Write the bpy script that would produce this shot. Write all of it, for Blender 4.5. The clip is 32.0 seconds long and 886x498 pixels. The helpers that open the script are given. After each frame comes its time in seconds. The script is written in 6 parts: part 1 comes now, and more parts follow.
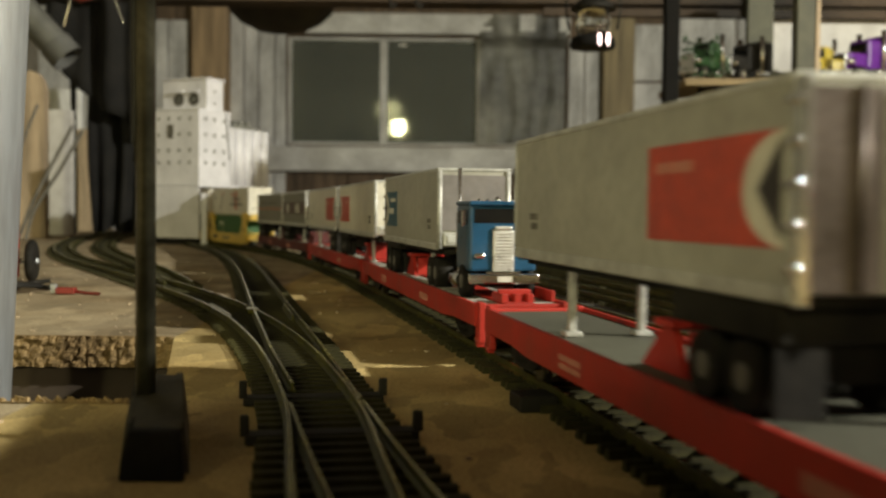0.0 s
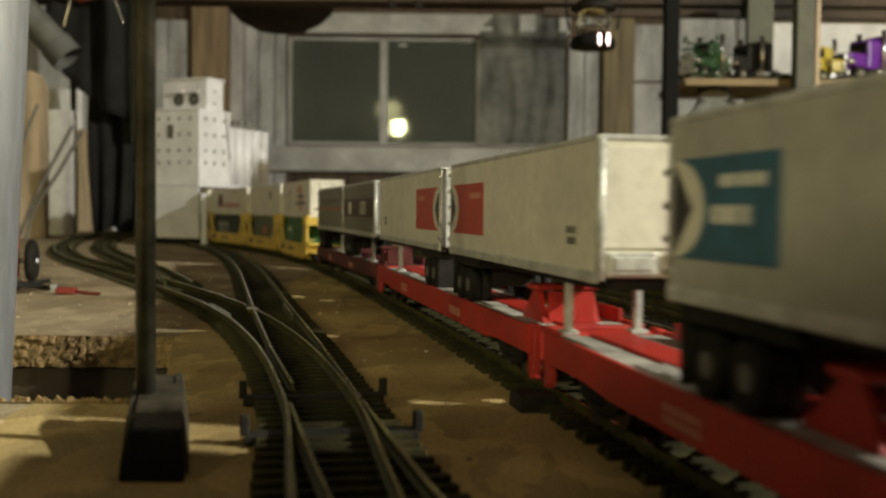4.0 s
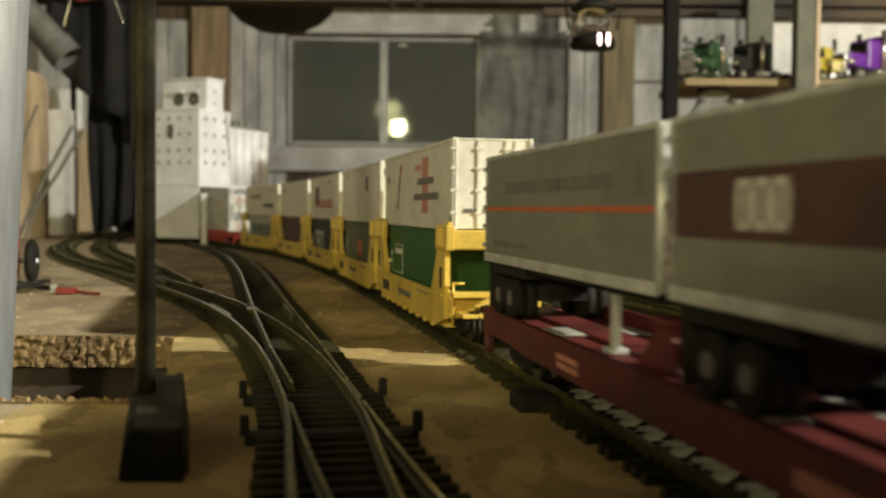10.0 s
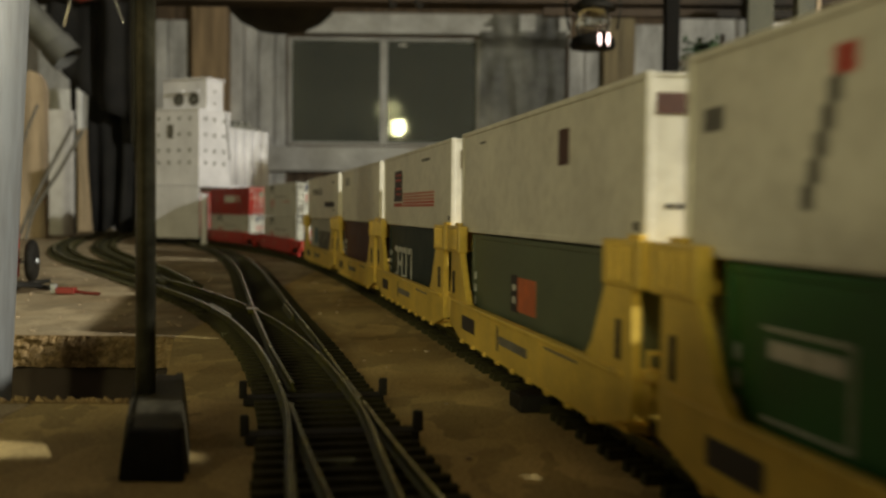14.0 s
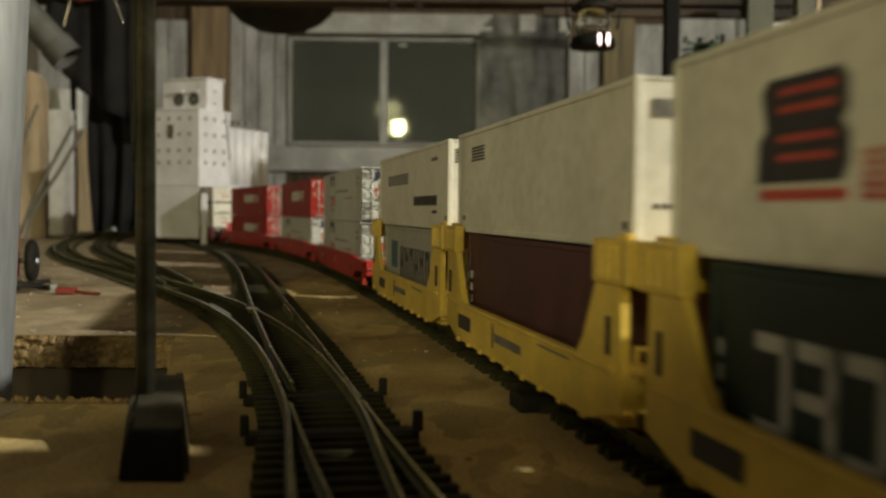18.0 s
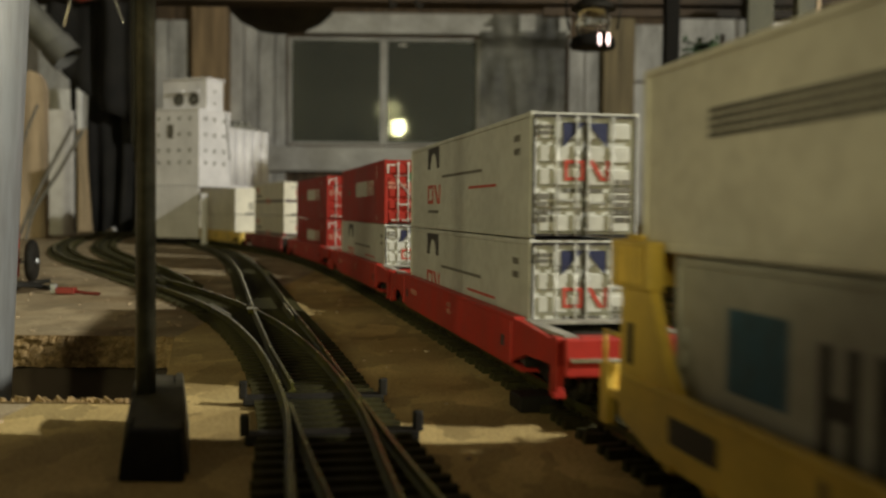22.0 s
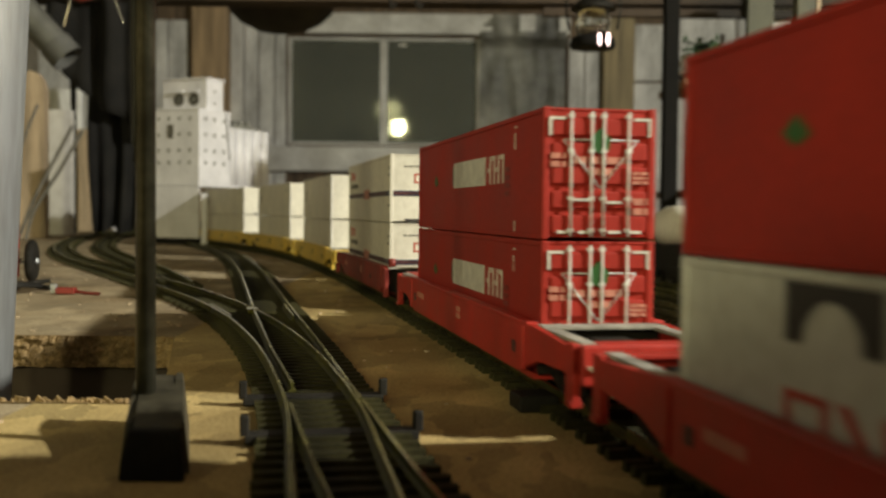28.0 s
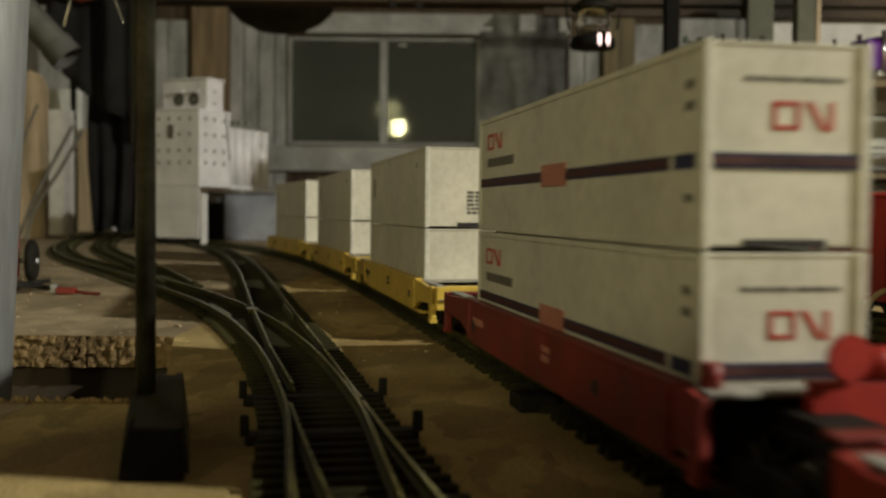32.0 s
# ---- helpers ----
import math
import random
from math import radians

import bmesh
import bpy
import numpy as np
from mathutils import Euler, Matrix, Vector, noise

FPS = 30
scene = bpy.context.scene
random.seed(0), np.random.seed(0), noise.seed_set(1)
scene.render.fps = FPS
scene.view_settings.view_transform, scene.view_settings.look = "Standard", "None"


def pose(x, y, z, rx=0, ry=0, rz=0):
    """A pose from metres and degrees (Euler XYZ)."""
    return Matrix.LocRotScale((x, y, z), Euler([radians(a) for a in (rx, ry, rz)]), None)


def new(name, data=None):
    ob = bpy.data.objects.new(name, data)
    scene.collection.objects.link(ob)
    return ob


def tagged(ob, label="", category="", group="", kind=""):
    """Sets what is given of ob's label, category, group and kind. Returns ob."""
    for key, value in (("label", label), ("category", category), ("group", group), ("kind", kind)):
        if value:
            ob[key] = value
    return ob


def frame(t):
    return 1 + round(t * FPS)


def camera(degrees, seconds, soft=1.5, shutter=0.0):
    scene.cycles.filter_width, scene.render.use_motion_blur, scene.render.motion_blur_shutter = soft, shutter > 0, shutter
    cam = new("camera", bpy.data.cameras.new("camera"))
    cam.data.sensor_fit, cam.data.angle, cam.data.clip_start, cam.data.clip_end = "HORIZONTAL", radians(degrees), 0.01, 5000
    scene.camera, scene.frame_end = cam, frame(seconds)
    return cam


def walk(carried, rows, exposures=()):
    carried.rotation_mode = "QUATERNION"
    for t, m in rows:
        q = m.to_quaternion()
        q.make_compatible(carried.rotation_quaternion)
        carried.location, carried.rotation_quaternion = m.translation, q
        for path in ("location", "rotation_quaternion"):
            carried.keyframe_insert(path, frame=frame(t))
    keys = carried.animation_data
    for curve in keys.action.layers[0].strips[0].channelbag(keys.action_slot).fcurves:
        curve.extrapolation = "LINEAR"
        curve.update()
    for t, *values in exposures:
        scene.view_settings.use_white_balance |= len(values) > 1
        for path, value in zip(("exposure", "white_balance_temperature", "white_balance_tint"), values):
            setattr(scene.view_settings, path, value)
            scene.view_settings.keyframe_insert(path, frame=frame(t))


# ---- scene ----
HEIGHT = 0.0502          # lens above the board
CAM = pose(0, 0, HEIGHT, 90 - 2.051, 0, 0) @ pose(0, 0, 0, 0, 0, 0.573)

cam = camera(45.43, 32.0, soft=2.2, shutter=1.1)
cam.data.dof.use_dof, cam.data.dof.focus_distance, cam.data.dof.aperture_fstop = True, 0.36, 22.0
walk(cam, [(0.0, CAM), (32.0, CAM)], exposures=(
    (0, -0.22), (2, -0.39), (3, -0.40), (6, -0.42), (8, -0.33), (10, 0.0), (11, -0.36), (12, -0.66), (14, -0.65), (17, -0.60), (19, -0.64), (21, -0.66),
    (22, -0.75), (23, -0.75), (24, -0.58), (25, -0.53), (28, -0.29), (29, -0.38), (30, -0.42), (31, -0.80), (32, -1.14)))

# ---- light ----
world = bpy.data.worlds.new("night")
scene.world = world
world.use_nodes = True
world.node_tree.nodes["Background"].inputs[0].default_value = (0.02, 0.024, 0.03, 1)
world.node_tree.nodes["Background"].inputs[1].default_value = 0.3
scene.view_settings.exposure = 0.0


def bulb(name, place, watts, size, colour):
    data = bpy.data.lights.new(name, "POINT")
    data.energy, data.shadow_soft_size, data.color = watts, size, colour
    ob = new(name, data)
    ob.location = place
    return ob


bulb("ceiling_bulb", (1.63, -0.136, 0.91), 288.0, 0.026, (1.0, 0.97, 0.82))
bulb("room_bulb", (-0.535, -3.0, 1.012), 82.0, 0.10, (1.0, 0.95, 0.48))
# unseen fill added behind and left of the camera to light the near flanks
bulb("flank_fill", (-0.64, -1.0, 0.33), 22.0, 0.045, (1.0, 0.92, 0.52))

# ---- train path: arc length s in metres, 0 beside the lens, growing away from it ----
STEP = 0.005


def heading(u):
    if u < 0:
        return max(0.1747 + 0.0949 * u, 0.0)
    if u <= 1.25:
        return 0.1747 + 0.0949 * u - 0.1361 * u * u + 0.2012 * u ** 3
    if u <= 1.46:
        return 0.474
    if u <= 1.58:
        return 0.474 - 0.224 * (u - 1.46) / 0.12
    return 0.25


def lay_path():
    pts = {0: (0.04573, 0.150)}
    x, y = pts[0]
    for i in range(1, 860):
        a = heading((i - 0.5) * STEP)
        x, y = x - math.sin(a) * STEP, y + math.cos(a) * STEP
        pts[i] = (x, y)
    x, y = pts[0]
    for i in range(-1, -700, -1):
        a = heading((i + 0.5) * STEP)
        x, y = x + math.sin(a) * STEP, y - math.cos(a) * STEP
        pts[i] = (x, y)
    out = {}
    for i, (x, y) in pts.items():      # shift from the loads' side to the track's middle
        a = heading(i * STEP)
        out[i] = (x + math.cos(a) * 0.0149, y + math.sin(a) * 0.0149)
    return out


PATH = lay_path()


def on_path(s, side=0.0):
    """Place on the train's track at arc length s, side metres to its right."""
    k = math.floor(s / STEP)
    w = s / STEP - k
    k = max(-699, min(858, k))
    (x0, y0), (x1, y1) = PATH[k], PATH[k + 1]
    a = heading(s)
    return Vector((x0 + (x1 - x0) * w + math.cos(a) * side, y0 + (y1 - y0) * w + math.sin(a) * side, 0))


SPEEDS = ((0, .0924), (4, .0922), (6, .0932), (8, .0895), (10, .0918), (12, .0935), (14, .0944), (16, .0920), (18, .0917),
          (20, .0932), (22, .0939), (24, .0967), (26, .0925), (28, .0890), (30, .0915), (32, .0923))


def travelled(t):
    d = 0.0
    for (t0, v0), (t1, v1) in zip(SPEEDS, SPEEDS[1:]):
        if t <= t0:
            break
        e = min(t, t1)
        ve = v0 + (v1 - v0) * (e - t0) / (t1 - t0)
        d += (v0 + ve) / 2 * (e - t0)
    return d


def car_pose(front, rear, t, z=0.0, inset=0.16):
    """Pose of a car or load whose ends lie at these arc lengths at 0 s: its origin at the middle, its own -y towards the lens."""
    d, span = travelled(t) - 0.002, rear - front
    a, b = on_path(front + inset * span - d), on_path(rear - inset * span - d)
    m, w = (a + b) / 2, b - a
    return pose(m.x, m.y, z, 0, 0, math.degrees(math.atan2(-w.x, w.y)))


MOVERS = []


def rides(thing, front, rear, z=0.0, inset=0.16):
    thing.matrix_basis = car_pose(front, rear, 0.0, z, inset)
    MOVERS.append((thing, front, rear, z, inset))
    return thing


def motions():
    times = [i * 0.5 for i in range(65)]
    for thing, front, rear, z, inset in MOVERS:
        walk(thing, [(t, car_pose(front, rear, t, z, inset)) for t in times])

# ---- mesh helpers ----
def add_box(bm, x0, x1, y0, y1, z0, z1, bevel=0.0, m=None):
    vs = [bm.verts.new((x, y, z)) for x in (x0, x1) for y in (y0, y1) for z in (z0, z1)]
    fs = [bm.faces.new([vs[i] for i in f]) for f in
          ((0, 1, 3, 2), (4, 6, 7, 5), (0, 4, 5, 1), (2, 3, 7, 6), (0, 2, 6, 4), (1, 5, 7, 3))]
    if bevel:
        es = {e for f in fs for e in f.edges}
        out = bmesh.ops.bevel(bm, geom=list(es), offset=bevel, segments=2, profile=0.5, affect="EDGES")
        vs = list({v for f in out["faces"] for v in f.verts} | {v for v in vs if v.is_valid})
    if m is not None:
        for v in vs:
            v.co = m @ v.co
    return vs


def block(x0, x1, y0, y1, z0, z1, bevel=0.0, m=None):
    bm = bmesh.new()
    add_box(bm, x0, x1, y0, y1, z0, z1, bevel, m)
    return bm


def add_tube(bm, p, q, r, n=10, r2=None, caps=True):
    p, q = Vector(p), Vector(q)
    turn = (q - p).to_track_quat("Z", "Y").to_matrix()
    rings = []
    for c, rr in ((p, r), (q, r if r2 is None else r2)):
        rings.append([bm.verts.new(c + turn @ Vector((math.cos(2 * math.pi * k / n) * rr, math.sin(2 * math.pi * k / n) * rr, 0)))
                      for k in range(n)])
    for k in range(n):
        f = bm.faces.new((rings[0][k], rings[0][(k + 1) % n], rings[1][(k + 1) % n], rings[1][k]))
        f.smooth = True
    if caps:
        bm.faces.new(rings[0][::-1])
        bm.faces.new(rings[1])
    return rings


def tube(p, q, r, n=10, r2=None):
    bm = bmesh.new()
    add_tube(bm, p, q, r, n, r2)
    return bm


def bent_tube(points, r, n=8):
    """A round bar along a smooth line through the points."""
    pts = [Vector(p) for p in points]
    fine = []
    for i in range(len(pts) - 1):
        p0, p1, p2, p3 = pts[max(i - 1, 0)], pts[i], pts[i + 1], pts[min(i + 2, len(pts) - 1)]
        for k in range(6):
            t = k / 6
            fine.append(0.5 * (2 * p1 + (p2 - p0) * t + (2 * p0 - 5 * p1 + 4 * p2 - p3) * t * t + (3 * p1 - p0 - 3 * p2 + p3) * t ** 3))
    fine.append(pts[-1])
    bm = bmesh.new()
    last = None
    for i, c in enumerate(fine):
        d = fine[min(i + 1, len(fine) - 1)] - fine[max(i - 1, 0)]
        turn = d.to_track_quat("Z", "Y").to_matrix()
        ring = [bm.verts.new(c + turn @ Vector((math.cos(2 * math.pi * k / n) * r, math.sin(2 * math.pi * k / n) * r, 0))) for k in range(n)]
        if last:
            for k in range(n):
                bm.faces.new((last[k], last[(k + 1) % n], ring[(k + 1) % n], ring[k])).smooth = True
        last = ring
    return bm


def add_prism(bm, outline, axis, a, b):
    """An outline of pairs pushed along axis (0 x, 1 y, 2 z) from a to b."""
    def place(u, v, w):
        return ((w, u, v), (u, w, v), (u, v, w))[axis]
    lo = [bm.verts.new(place(u, v, a)) for u, v in outline]
    hi = [bm.verts.new(place(u, v, b)) for u, v in outline]
    n = len(outline)
    bm.faces.new(lo)
    bm.faces.new(hi[::-1])
    for k in range(n):
        bm.faces.new((lo[k], hi[k], hi[(k + 1) % n], lo[(k + 1) % n]))


def prism(outline, axis, a, b):
    bm = bmesh.new()
    add_prism(bm, outline, axis, a, b)
    return bm


def lathe(profile, n=24, centre=(0, 0, 0)):
    """Pairs of radius and height turned about a vertical axis."""
    bm = bmesh.new()
    rings = []
    for r, z in profile:
        rings.append([bm.verts.new((centre[0] + math.cos(2 * math.pi * k / n) * r, centre[1] + math.sin(2 * math.pi * k / n) * r, centre[2] + z))
                      for k in range(n)])
    for a, b in zip(rings, rings[1:]):
        for k in range(n):
            bm.faces.new((a[k], a[(k + 1) % n], b[(k + 1) % n], b[k])).smooth = True
    bm.faces.new(rings[0][::-1])
    bm.faces.new(rings[-1])
    return bm


def to_mesh(name, bm, material):
    bmesh.ops.recalc_face_normals(bm, faces=bm.faces)
    me = bpy.data.meshes.new(name)
    bm.to_mesh(me)
    bm.free()
    me.materials.append(material)
    return me


def part(name, bm, material, parent, label=""):
    ob = new(name, to_mesh(name, bm, material))
    ob.parent = parent
    return tagged(ob, label)


def share(name, me, parent, m=None):
    ob = new(name, me)
    ob.parent = parent
    if m is not None:
        ob.matrix_basis = m
    return ob


def thing(name, label, category, group="", at=None):
    ob = new(name)
    ob.empty_display_size = 0.01
    if at is not None:
        ob.matrix_basis = at
    return tagged(ob, label, category, group)


def structure(name, bm, material, label=""):
    return tagged(new(name, to_mesh(name, bm, material)), label, kind="structure")


# ---- materials ----
def surface(name, colour, rough=0.5, metal=0.0, scale=60.0, spread=0.12, fine=600.0, bump=0.15, dirt=0.0, stretch=(1, 1, 1), spec=0.5, coat=0.0):
    """Paint, wood or metal with a broad and a fine variation, and a fine relief."""
    m = bpy.data.materials.new(name)
    m.use_nodes = True
    nt = m.node_tree
    b = nt.nodes["Principled BSDF"]
    b.inputs["Metallic"].default_value = metal
    b.inputs["Specular IOR Level"].default_value = spec
    b.inputs["Coat Weight"].default_value = coat
    co = nt.nodes.new("ShaderNodeTexCoord")
    mp = nt.nodes.new("ShaderNodeMapping")
    mp.inputs["Scale"].default_value = stretch
    nt.links.new(co.outputs["Object"], mp.inputs["Vector"])
    big = nt.nodes.new("ShaderNodeTexNoise")
    big.inputs["Scale"].default_value, big.inputs["Detail"].default_value = scale, 5
    small = nt.nodes.new("ShaderNodeTexNoise")
    small.inputs["Scale"].default_value, small.inputs["Detail"].default_value = fine, 3
    for n in (big, small):
        nt.links.new(mp.outputs[0], n.inputs["Vector"])
    ramp = nt.nodes.new("ShaderNodeValToRGB")
    lo, hi = max(0.0, 1 - spread * 2.2), 1 + spread
    ramp.color_ramp.elements[0].color = (*[c * lo for c in colour], 1)
    ramp.color_ramp.elements[1].color = (*[min(c * hi, 0.95) for c in colour], 1)
    ramp.color_ramp.elements[0].position, ramp.color_ramp.elements[1].position = 0.28, 0.72
    nt.links.new(big.outputs["Fac"], ramp.inputs[0])
    mix = nt.nodes.new("ShaderNodeMix")
    mix.data_type, mix.blend_type = "RGBA", "MULTIPLY"
    mix.inputs[0].default_value = min(1.0, 0.25 + dirt)
    nt.links.new(ramp.outputs[0], mix.inputs[6])
    nt.links.new(small.outputs["Color"], mix.inputs[7])
    grey = nt.nodes.new("ShaderNodeValToRGB")
    grey.color_ramp.elements[0].color, grey.color_ramp.elements[1].color = (0.55, 0.52, 0.48, 1), (1, 1, 1, 1)
    grey.color_ramp.elements[0].position, grey.color_ramp.elements[1].position = 0.3, 0.6
    nt.links.new(small.outputs["Fac"], grey.inputs[0])
    nt.links.new(grey.outputs[0], mix.inputs[7])
    nt.links.new(mix.outputs[2], b.inputs["Base Color"])
    rr = nt.nodes.new("ShaderNodeMapRange")
    rr.inputs["To Min"].default_value, rr.inputs["To Max"].default_value = max(0.05, rough - 0.12), min(1.0, rough + 0.15)
    nt.links.new(big.outputs["Fac"], rr.inputs["Value"])
    nt.links.new(rr.outputs[0], b.inputs["Roughness"])
    bp = nt.nodes.new("ShaderNodeBump")
    bp.inputs["Strength"].default_value, bp.inputs["Distance"].default_value = bump, 0.0006
    nt.links.new(small.outputs["Fac"], bp.inputs["Height"])
    nt.links.new(bp.outputs[0], b.inputs["Normal"])
    return m


def chip_board(name, colour, bump, scale=95.0):
    """Pressed flakes of wood: cells of differing tint, with scuffs and dust."""
    m = bpy.data.materials.new(name)
    m.use_nodes = True
    nt = m.node_tree
    b = nt.nodes["Principled BSDF"]
    b.inputs["Roughness"].default_value = 0.82
    b.inputs["Specular IOR Level"].default_value = 0.25
    co = nt.nodes.new("ShaderNodeTexCoord")
    mp = nt.nodes.new("ShaderNodeMapping")
    mp.inputs["Scale"].default_value = (1.0, 0.38, 1.0)
    mp.inputs["Rotation"].default_value = (0, 0, 0.5)
    nt.links.new(co.outputs["Object"], mp.inputs["Vector"])
    warp = nt.nodes.new("ShaderNodeTexNoise")
    warp.inputs["Scale"].default_value, warp.inputs["Detail"].default_value = 40, 4
    nt.links.new(co.outputs["Object"], warp.inputs["Vector"])
    add = nt.nodes.new("ShaderNodeVectorMath")
    add.operation = "MULTIPLY_ADD"
    add.inputs[1].default_value = (0.02, 0.02, 0.02)
    nt.links.new(warp.outputs["Color"], add.inputs[0])
    nt.links.new(mp.outputs[0], add.inputs[2])
    cells = nt.nodes.new("ShaderNodeTexVoronoi")
    cells.inputs["Scale"].default_value = scale
    nt.links.new(add.outputs[0], cells.inputs["Vector"])
    ramp = nt.nodes.new("ShaderNodeValToRGB")
    for i, (pos, k) in enumerate(((0.0, 0.72), (0.5, 1.0), (1.0, 1.22))):
        e = ramp.color_ramp.elements[i] if i < 2 else ramp.color_ramp.elements.new(pos)
        e.position, e.color = pos, (colour[0] * k, colour[1] * k, colour[2] * k, 1)
    sep = nt.nodes.new("ShaderNodeSeparateColor")
    nt.links.new(cells.outputs["Color"], sep.inputs[0])
    nt.links.new(sep.outputs[0], ramp.inputs[0])
    fine = nt.nodes.new("ShaderNodeTexNoise")
    fine.inputs["Scale"].default_value, fine.inputs["Detail"].default_value = 900, 4
    broad = nt.nodes.new("ShaderNodeTexNoise")
    broad.inputs["Scale"].default_value, broad.inputs["Detail"].default_value = 14, 6
    for n in (fine, broad):
        nt.links.new(co.outputs["Object"], n.inputs["Vector"])
    stain = nt.nodes.new("ShaderNodeValToRGB")
    stain.color_ramp.elements[0].position, stain.color_ramp.elements[1].position = 0.36, 0.62
    stain.color_ramp.elements[0].color, stain.color_ramp.elements[1].color = (0.5, 0.44, 0.36, 1), (1, 1, 1, 1)
    nt.links.new(broad.outputs["Fac"], stain.inputs[0])
    grit = nt.nodes.new("ShaderNodeValToRGB")
    grit.color_ramp.elements[0].position, grit.color_ramp.elements[1].position = 0.34, 0.56
    grit.color_ramp.elements[0].color, grit.color_ramp.elements[1].color = (0.55, 0.5, 0.45, 1), (1, 1, 1, 1)
    nt.links.new(fine.outputs["Fac"], grit.inputs[0])
    m1 = nt.nodes.new("ShaderNodeMix")
    m2 = nt.nodes.new("ShaderNodeMix")
    for n, f in ((m1, 0.8), (m2, 0.6)):
        n.data_type, n.blend_type = "RGBA", "MULTIPLY"
        n.inputs[0].default_value = f
    nt.links.new(ramp.outputs[0], m1.inputs[6])
    nt.links.new(stain.outputs[0], m1.inputs[7])
    nt.links.new(m1.outputs[2], m2.inputs[6])
    nt.links.new(grit.outputs[0], m2.inputs[7])
    nt.links.new(m2.outputs[2], b.inputs["Base Color"])
    s = nt.nodes.new("ShaderNodeMath")
    s.operation = "ADD"
    nt.links.new(fine.outputs["Fac"], s.inputs[0])
    nt.links.new(sep.outputs[1], s.inputs[1])
    bp = nt.nodes.new("ShaderNodeBump")
    bp.inputs["Strength"].default_value, bp.inputs["Distance"].default_value = bump, 0.0008
    nt.links.new(s.outputs[0], bp.inputs["Height"])
    nt.links.new(bp.outputs[0], b.inputs["Normal"])
    return m


def glass(name, tint=(0.95, 0.97, 0.95), rough=0.03):
    m = bpy.data.materials.new(name)
    m.use_nodes = True
    b = m.node_tree.nodes["Principled BSDF"]
    b.inputs["Base Color"].default_value = (*tint, 1)
    b.inputs["Roughness"].default_value = rough
    b.inputs["Transmission Weight"].default_value = 1.0
    b.inputs["IOR"].default_value = 1.45
    return m


def glowing(name, colour, strength):
    m = bpy.data.materials.new(name)
    m.use_nodes = True
    b = m.node_tree.nodes["Principled BSDF"]
    b.inputs["Base Color"].default_value = (*colour, 1)
    b.inputs["Emission Color"].default_value = (*colour, 1)
    b.inputs["Emission Strength"].default_value = strength
    return m


BOARD = chip_board("tan_chip_board", (0.60, 0.46, 0.205), 0.35)
GREY_BOARD = chip_board("grey_chip_board", (0.44, 0.36, 0.235), 0.35)
CUT = chip_board("rough_cut_chip_edge", (0.34, 0.24, 0.12), 1.0, 420.0)
PINE = surface("pale_pine", (0.52, 0.40, 0.27), 0.65, scale=9, spread=0.25, fine=120, bump=0.3, stretch=(6, 6, 0.5), dirt=0.2)
OLD_WOOD = surface("dull_brown_timber", (0.18, 0.125, 0.080), 0.75, scale=7, spread=0.3, fine=90, bump=0.4, stretch=(6, 6, 0.5), dirt=0.3)
WHITEWASH = surface("worn_white_boards", (0.80, 0.80, 0.79), 0.75, scale=5, spread=0.24, fine=40, bump=0.3, dirt=0.12, stretch=(3, 3, 0.7))
TRIM = surface("dirty_white_trim_paint", (0.84, 0.82, 0.77), 0.6, scale=7, spread=0.20, fine=70, bump=0.25, dirt=0.08)
PLASTER = surface("dingy_plaster", (0.36, 0.33, 0.27), 0.85, scale=4, spread=0.3, fine=50, bump=0.3, dirt=0.3)
DARK_WOOD = surface("dark_rough_timber", (0.07, 0.05, 0.035), 0.85, scale=6, spread=0.4, fine=80, bump=0.4, dirt=0.3)
CONCRETE = surface("dark_concrete", (0.12, 0.115, 0.11), 0.9, scale=3, spread=0.3, fine=60, bump=0.3, dirt=0.3)
BLACK_CLOTH = surface("black_cloth", (0.012, 0.011, 0.010), 0.95, scale=20, spread=0.4, fine=400, bump=0.4)
BLACK = surface("black_plastic", (0.019, 0.017, 0.014), 0.6, scale=90, spread=0.3, spec=0.25)
BLACK_PAINT = surface("worn_black_paint", (0.020, 0.018, 0.014), 0.7, scale=90, spread=0.4, dirt=0.3, spec=0.2)
TYRE = surface("black_rubber", (0.018, 0.016, 0.013), 0.75, scale=200, spread=0.3, spec=0.2)
TIE = surface("dark_brown_plastic_ties", (0.046, 0.042, 0.014), 0.7, scale=150, spread=0.5, dirt=0.4, spec=0.2)
RAIL = surface("dull_brass_rail", (0.46, 0.43, 0.13), 0.22, metal=0.9, scale=120, spread=0.35, dirt=0.3)
RAIL_SIDE = surface("tarnished_rail_side", (0.105, 0.100, 0.020), 0.5, metal=0.5, scale=120, spread=0.35, dirt=0.3)
STEEL = surface("galvanised_steel", (0.40, 0.42, 0.44), 0.38, metal=0.5, scale=25, spread=0.14, fine=400, dirt=0.1, stretch=(1, 1, 0.15))
DARK_STEEL = surface("dark_tarnished_steel", (0.085, 0.082, 0.058), 0.30, metal=0.6, scale=80, spread=0.4, dirt=0.3)
# door metal darkened: camera shade and dark reflections put into its colour
DARKENED_DOORS = surface("shade_darkened_doors", (0.24, 0.20, 0.18), 0.36, metal=0.8, scale=60, spread=0.2, dirt=0.15, bump=0.1)
BRIGHT_TRIM = surface("bright_plated_trim", (0.82, 0.82, 0.80), 0.28, metal=0.45, scale=200, spread=0.12, bump=0.08)
# rims darkened: the shade under the vehicles is put into their grey
SHADED_RIM = surface("shaded_wheel_rim", (0.20, 0.19, 0.17), 0.5, metal=0.3, scale=150, spread=0.2, dirt=0.2)
CHROME = surface("chrome_plate", (0.85, 0.85, 0.84), 0.12, metal=1.0, scale=100, spread=0.05, bump=0.03)
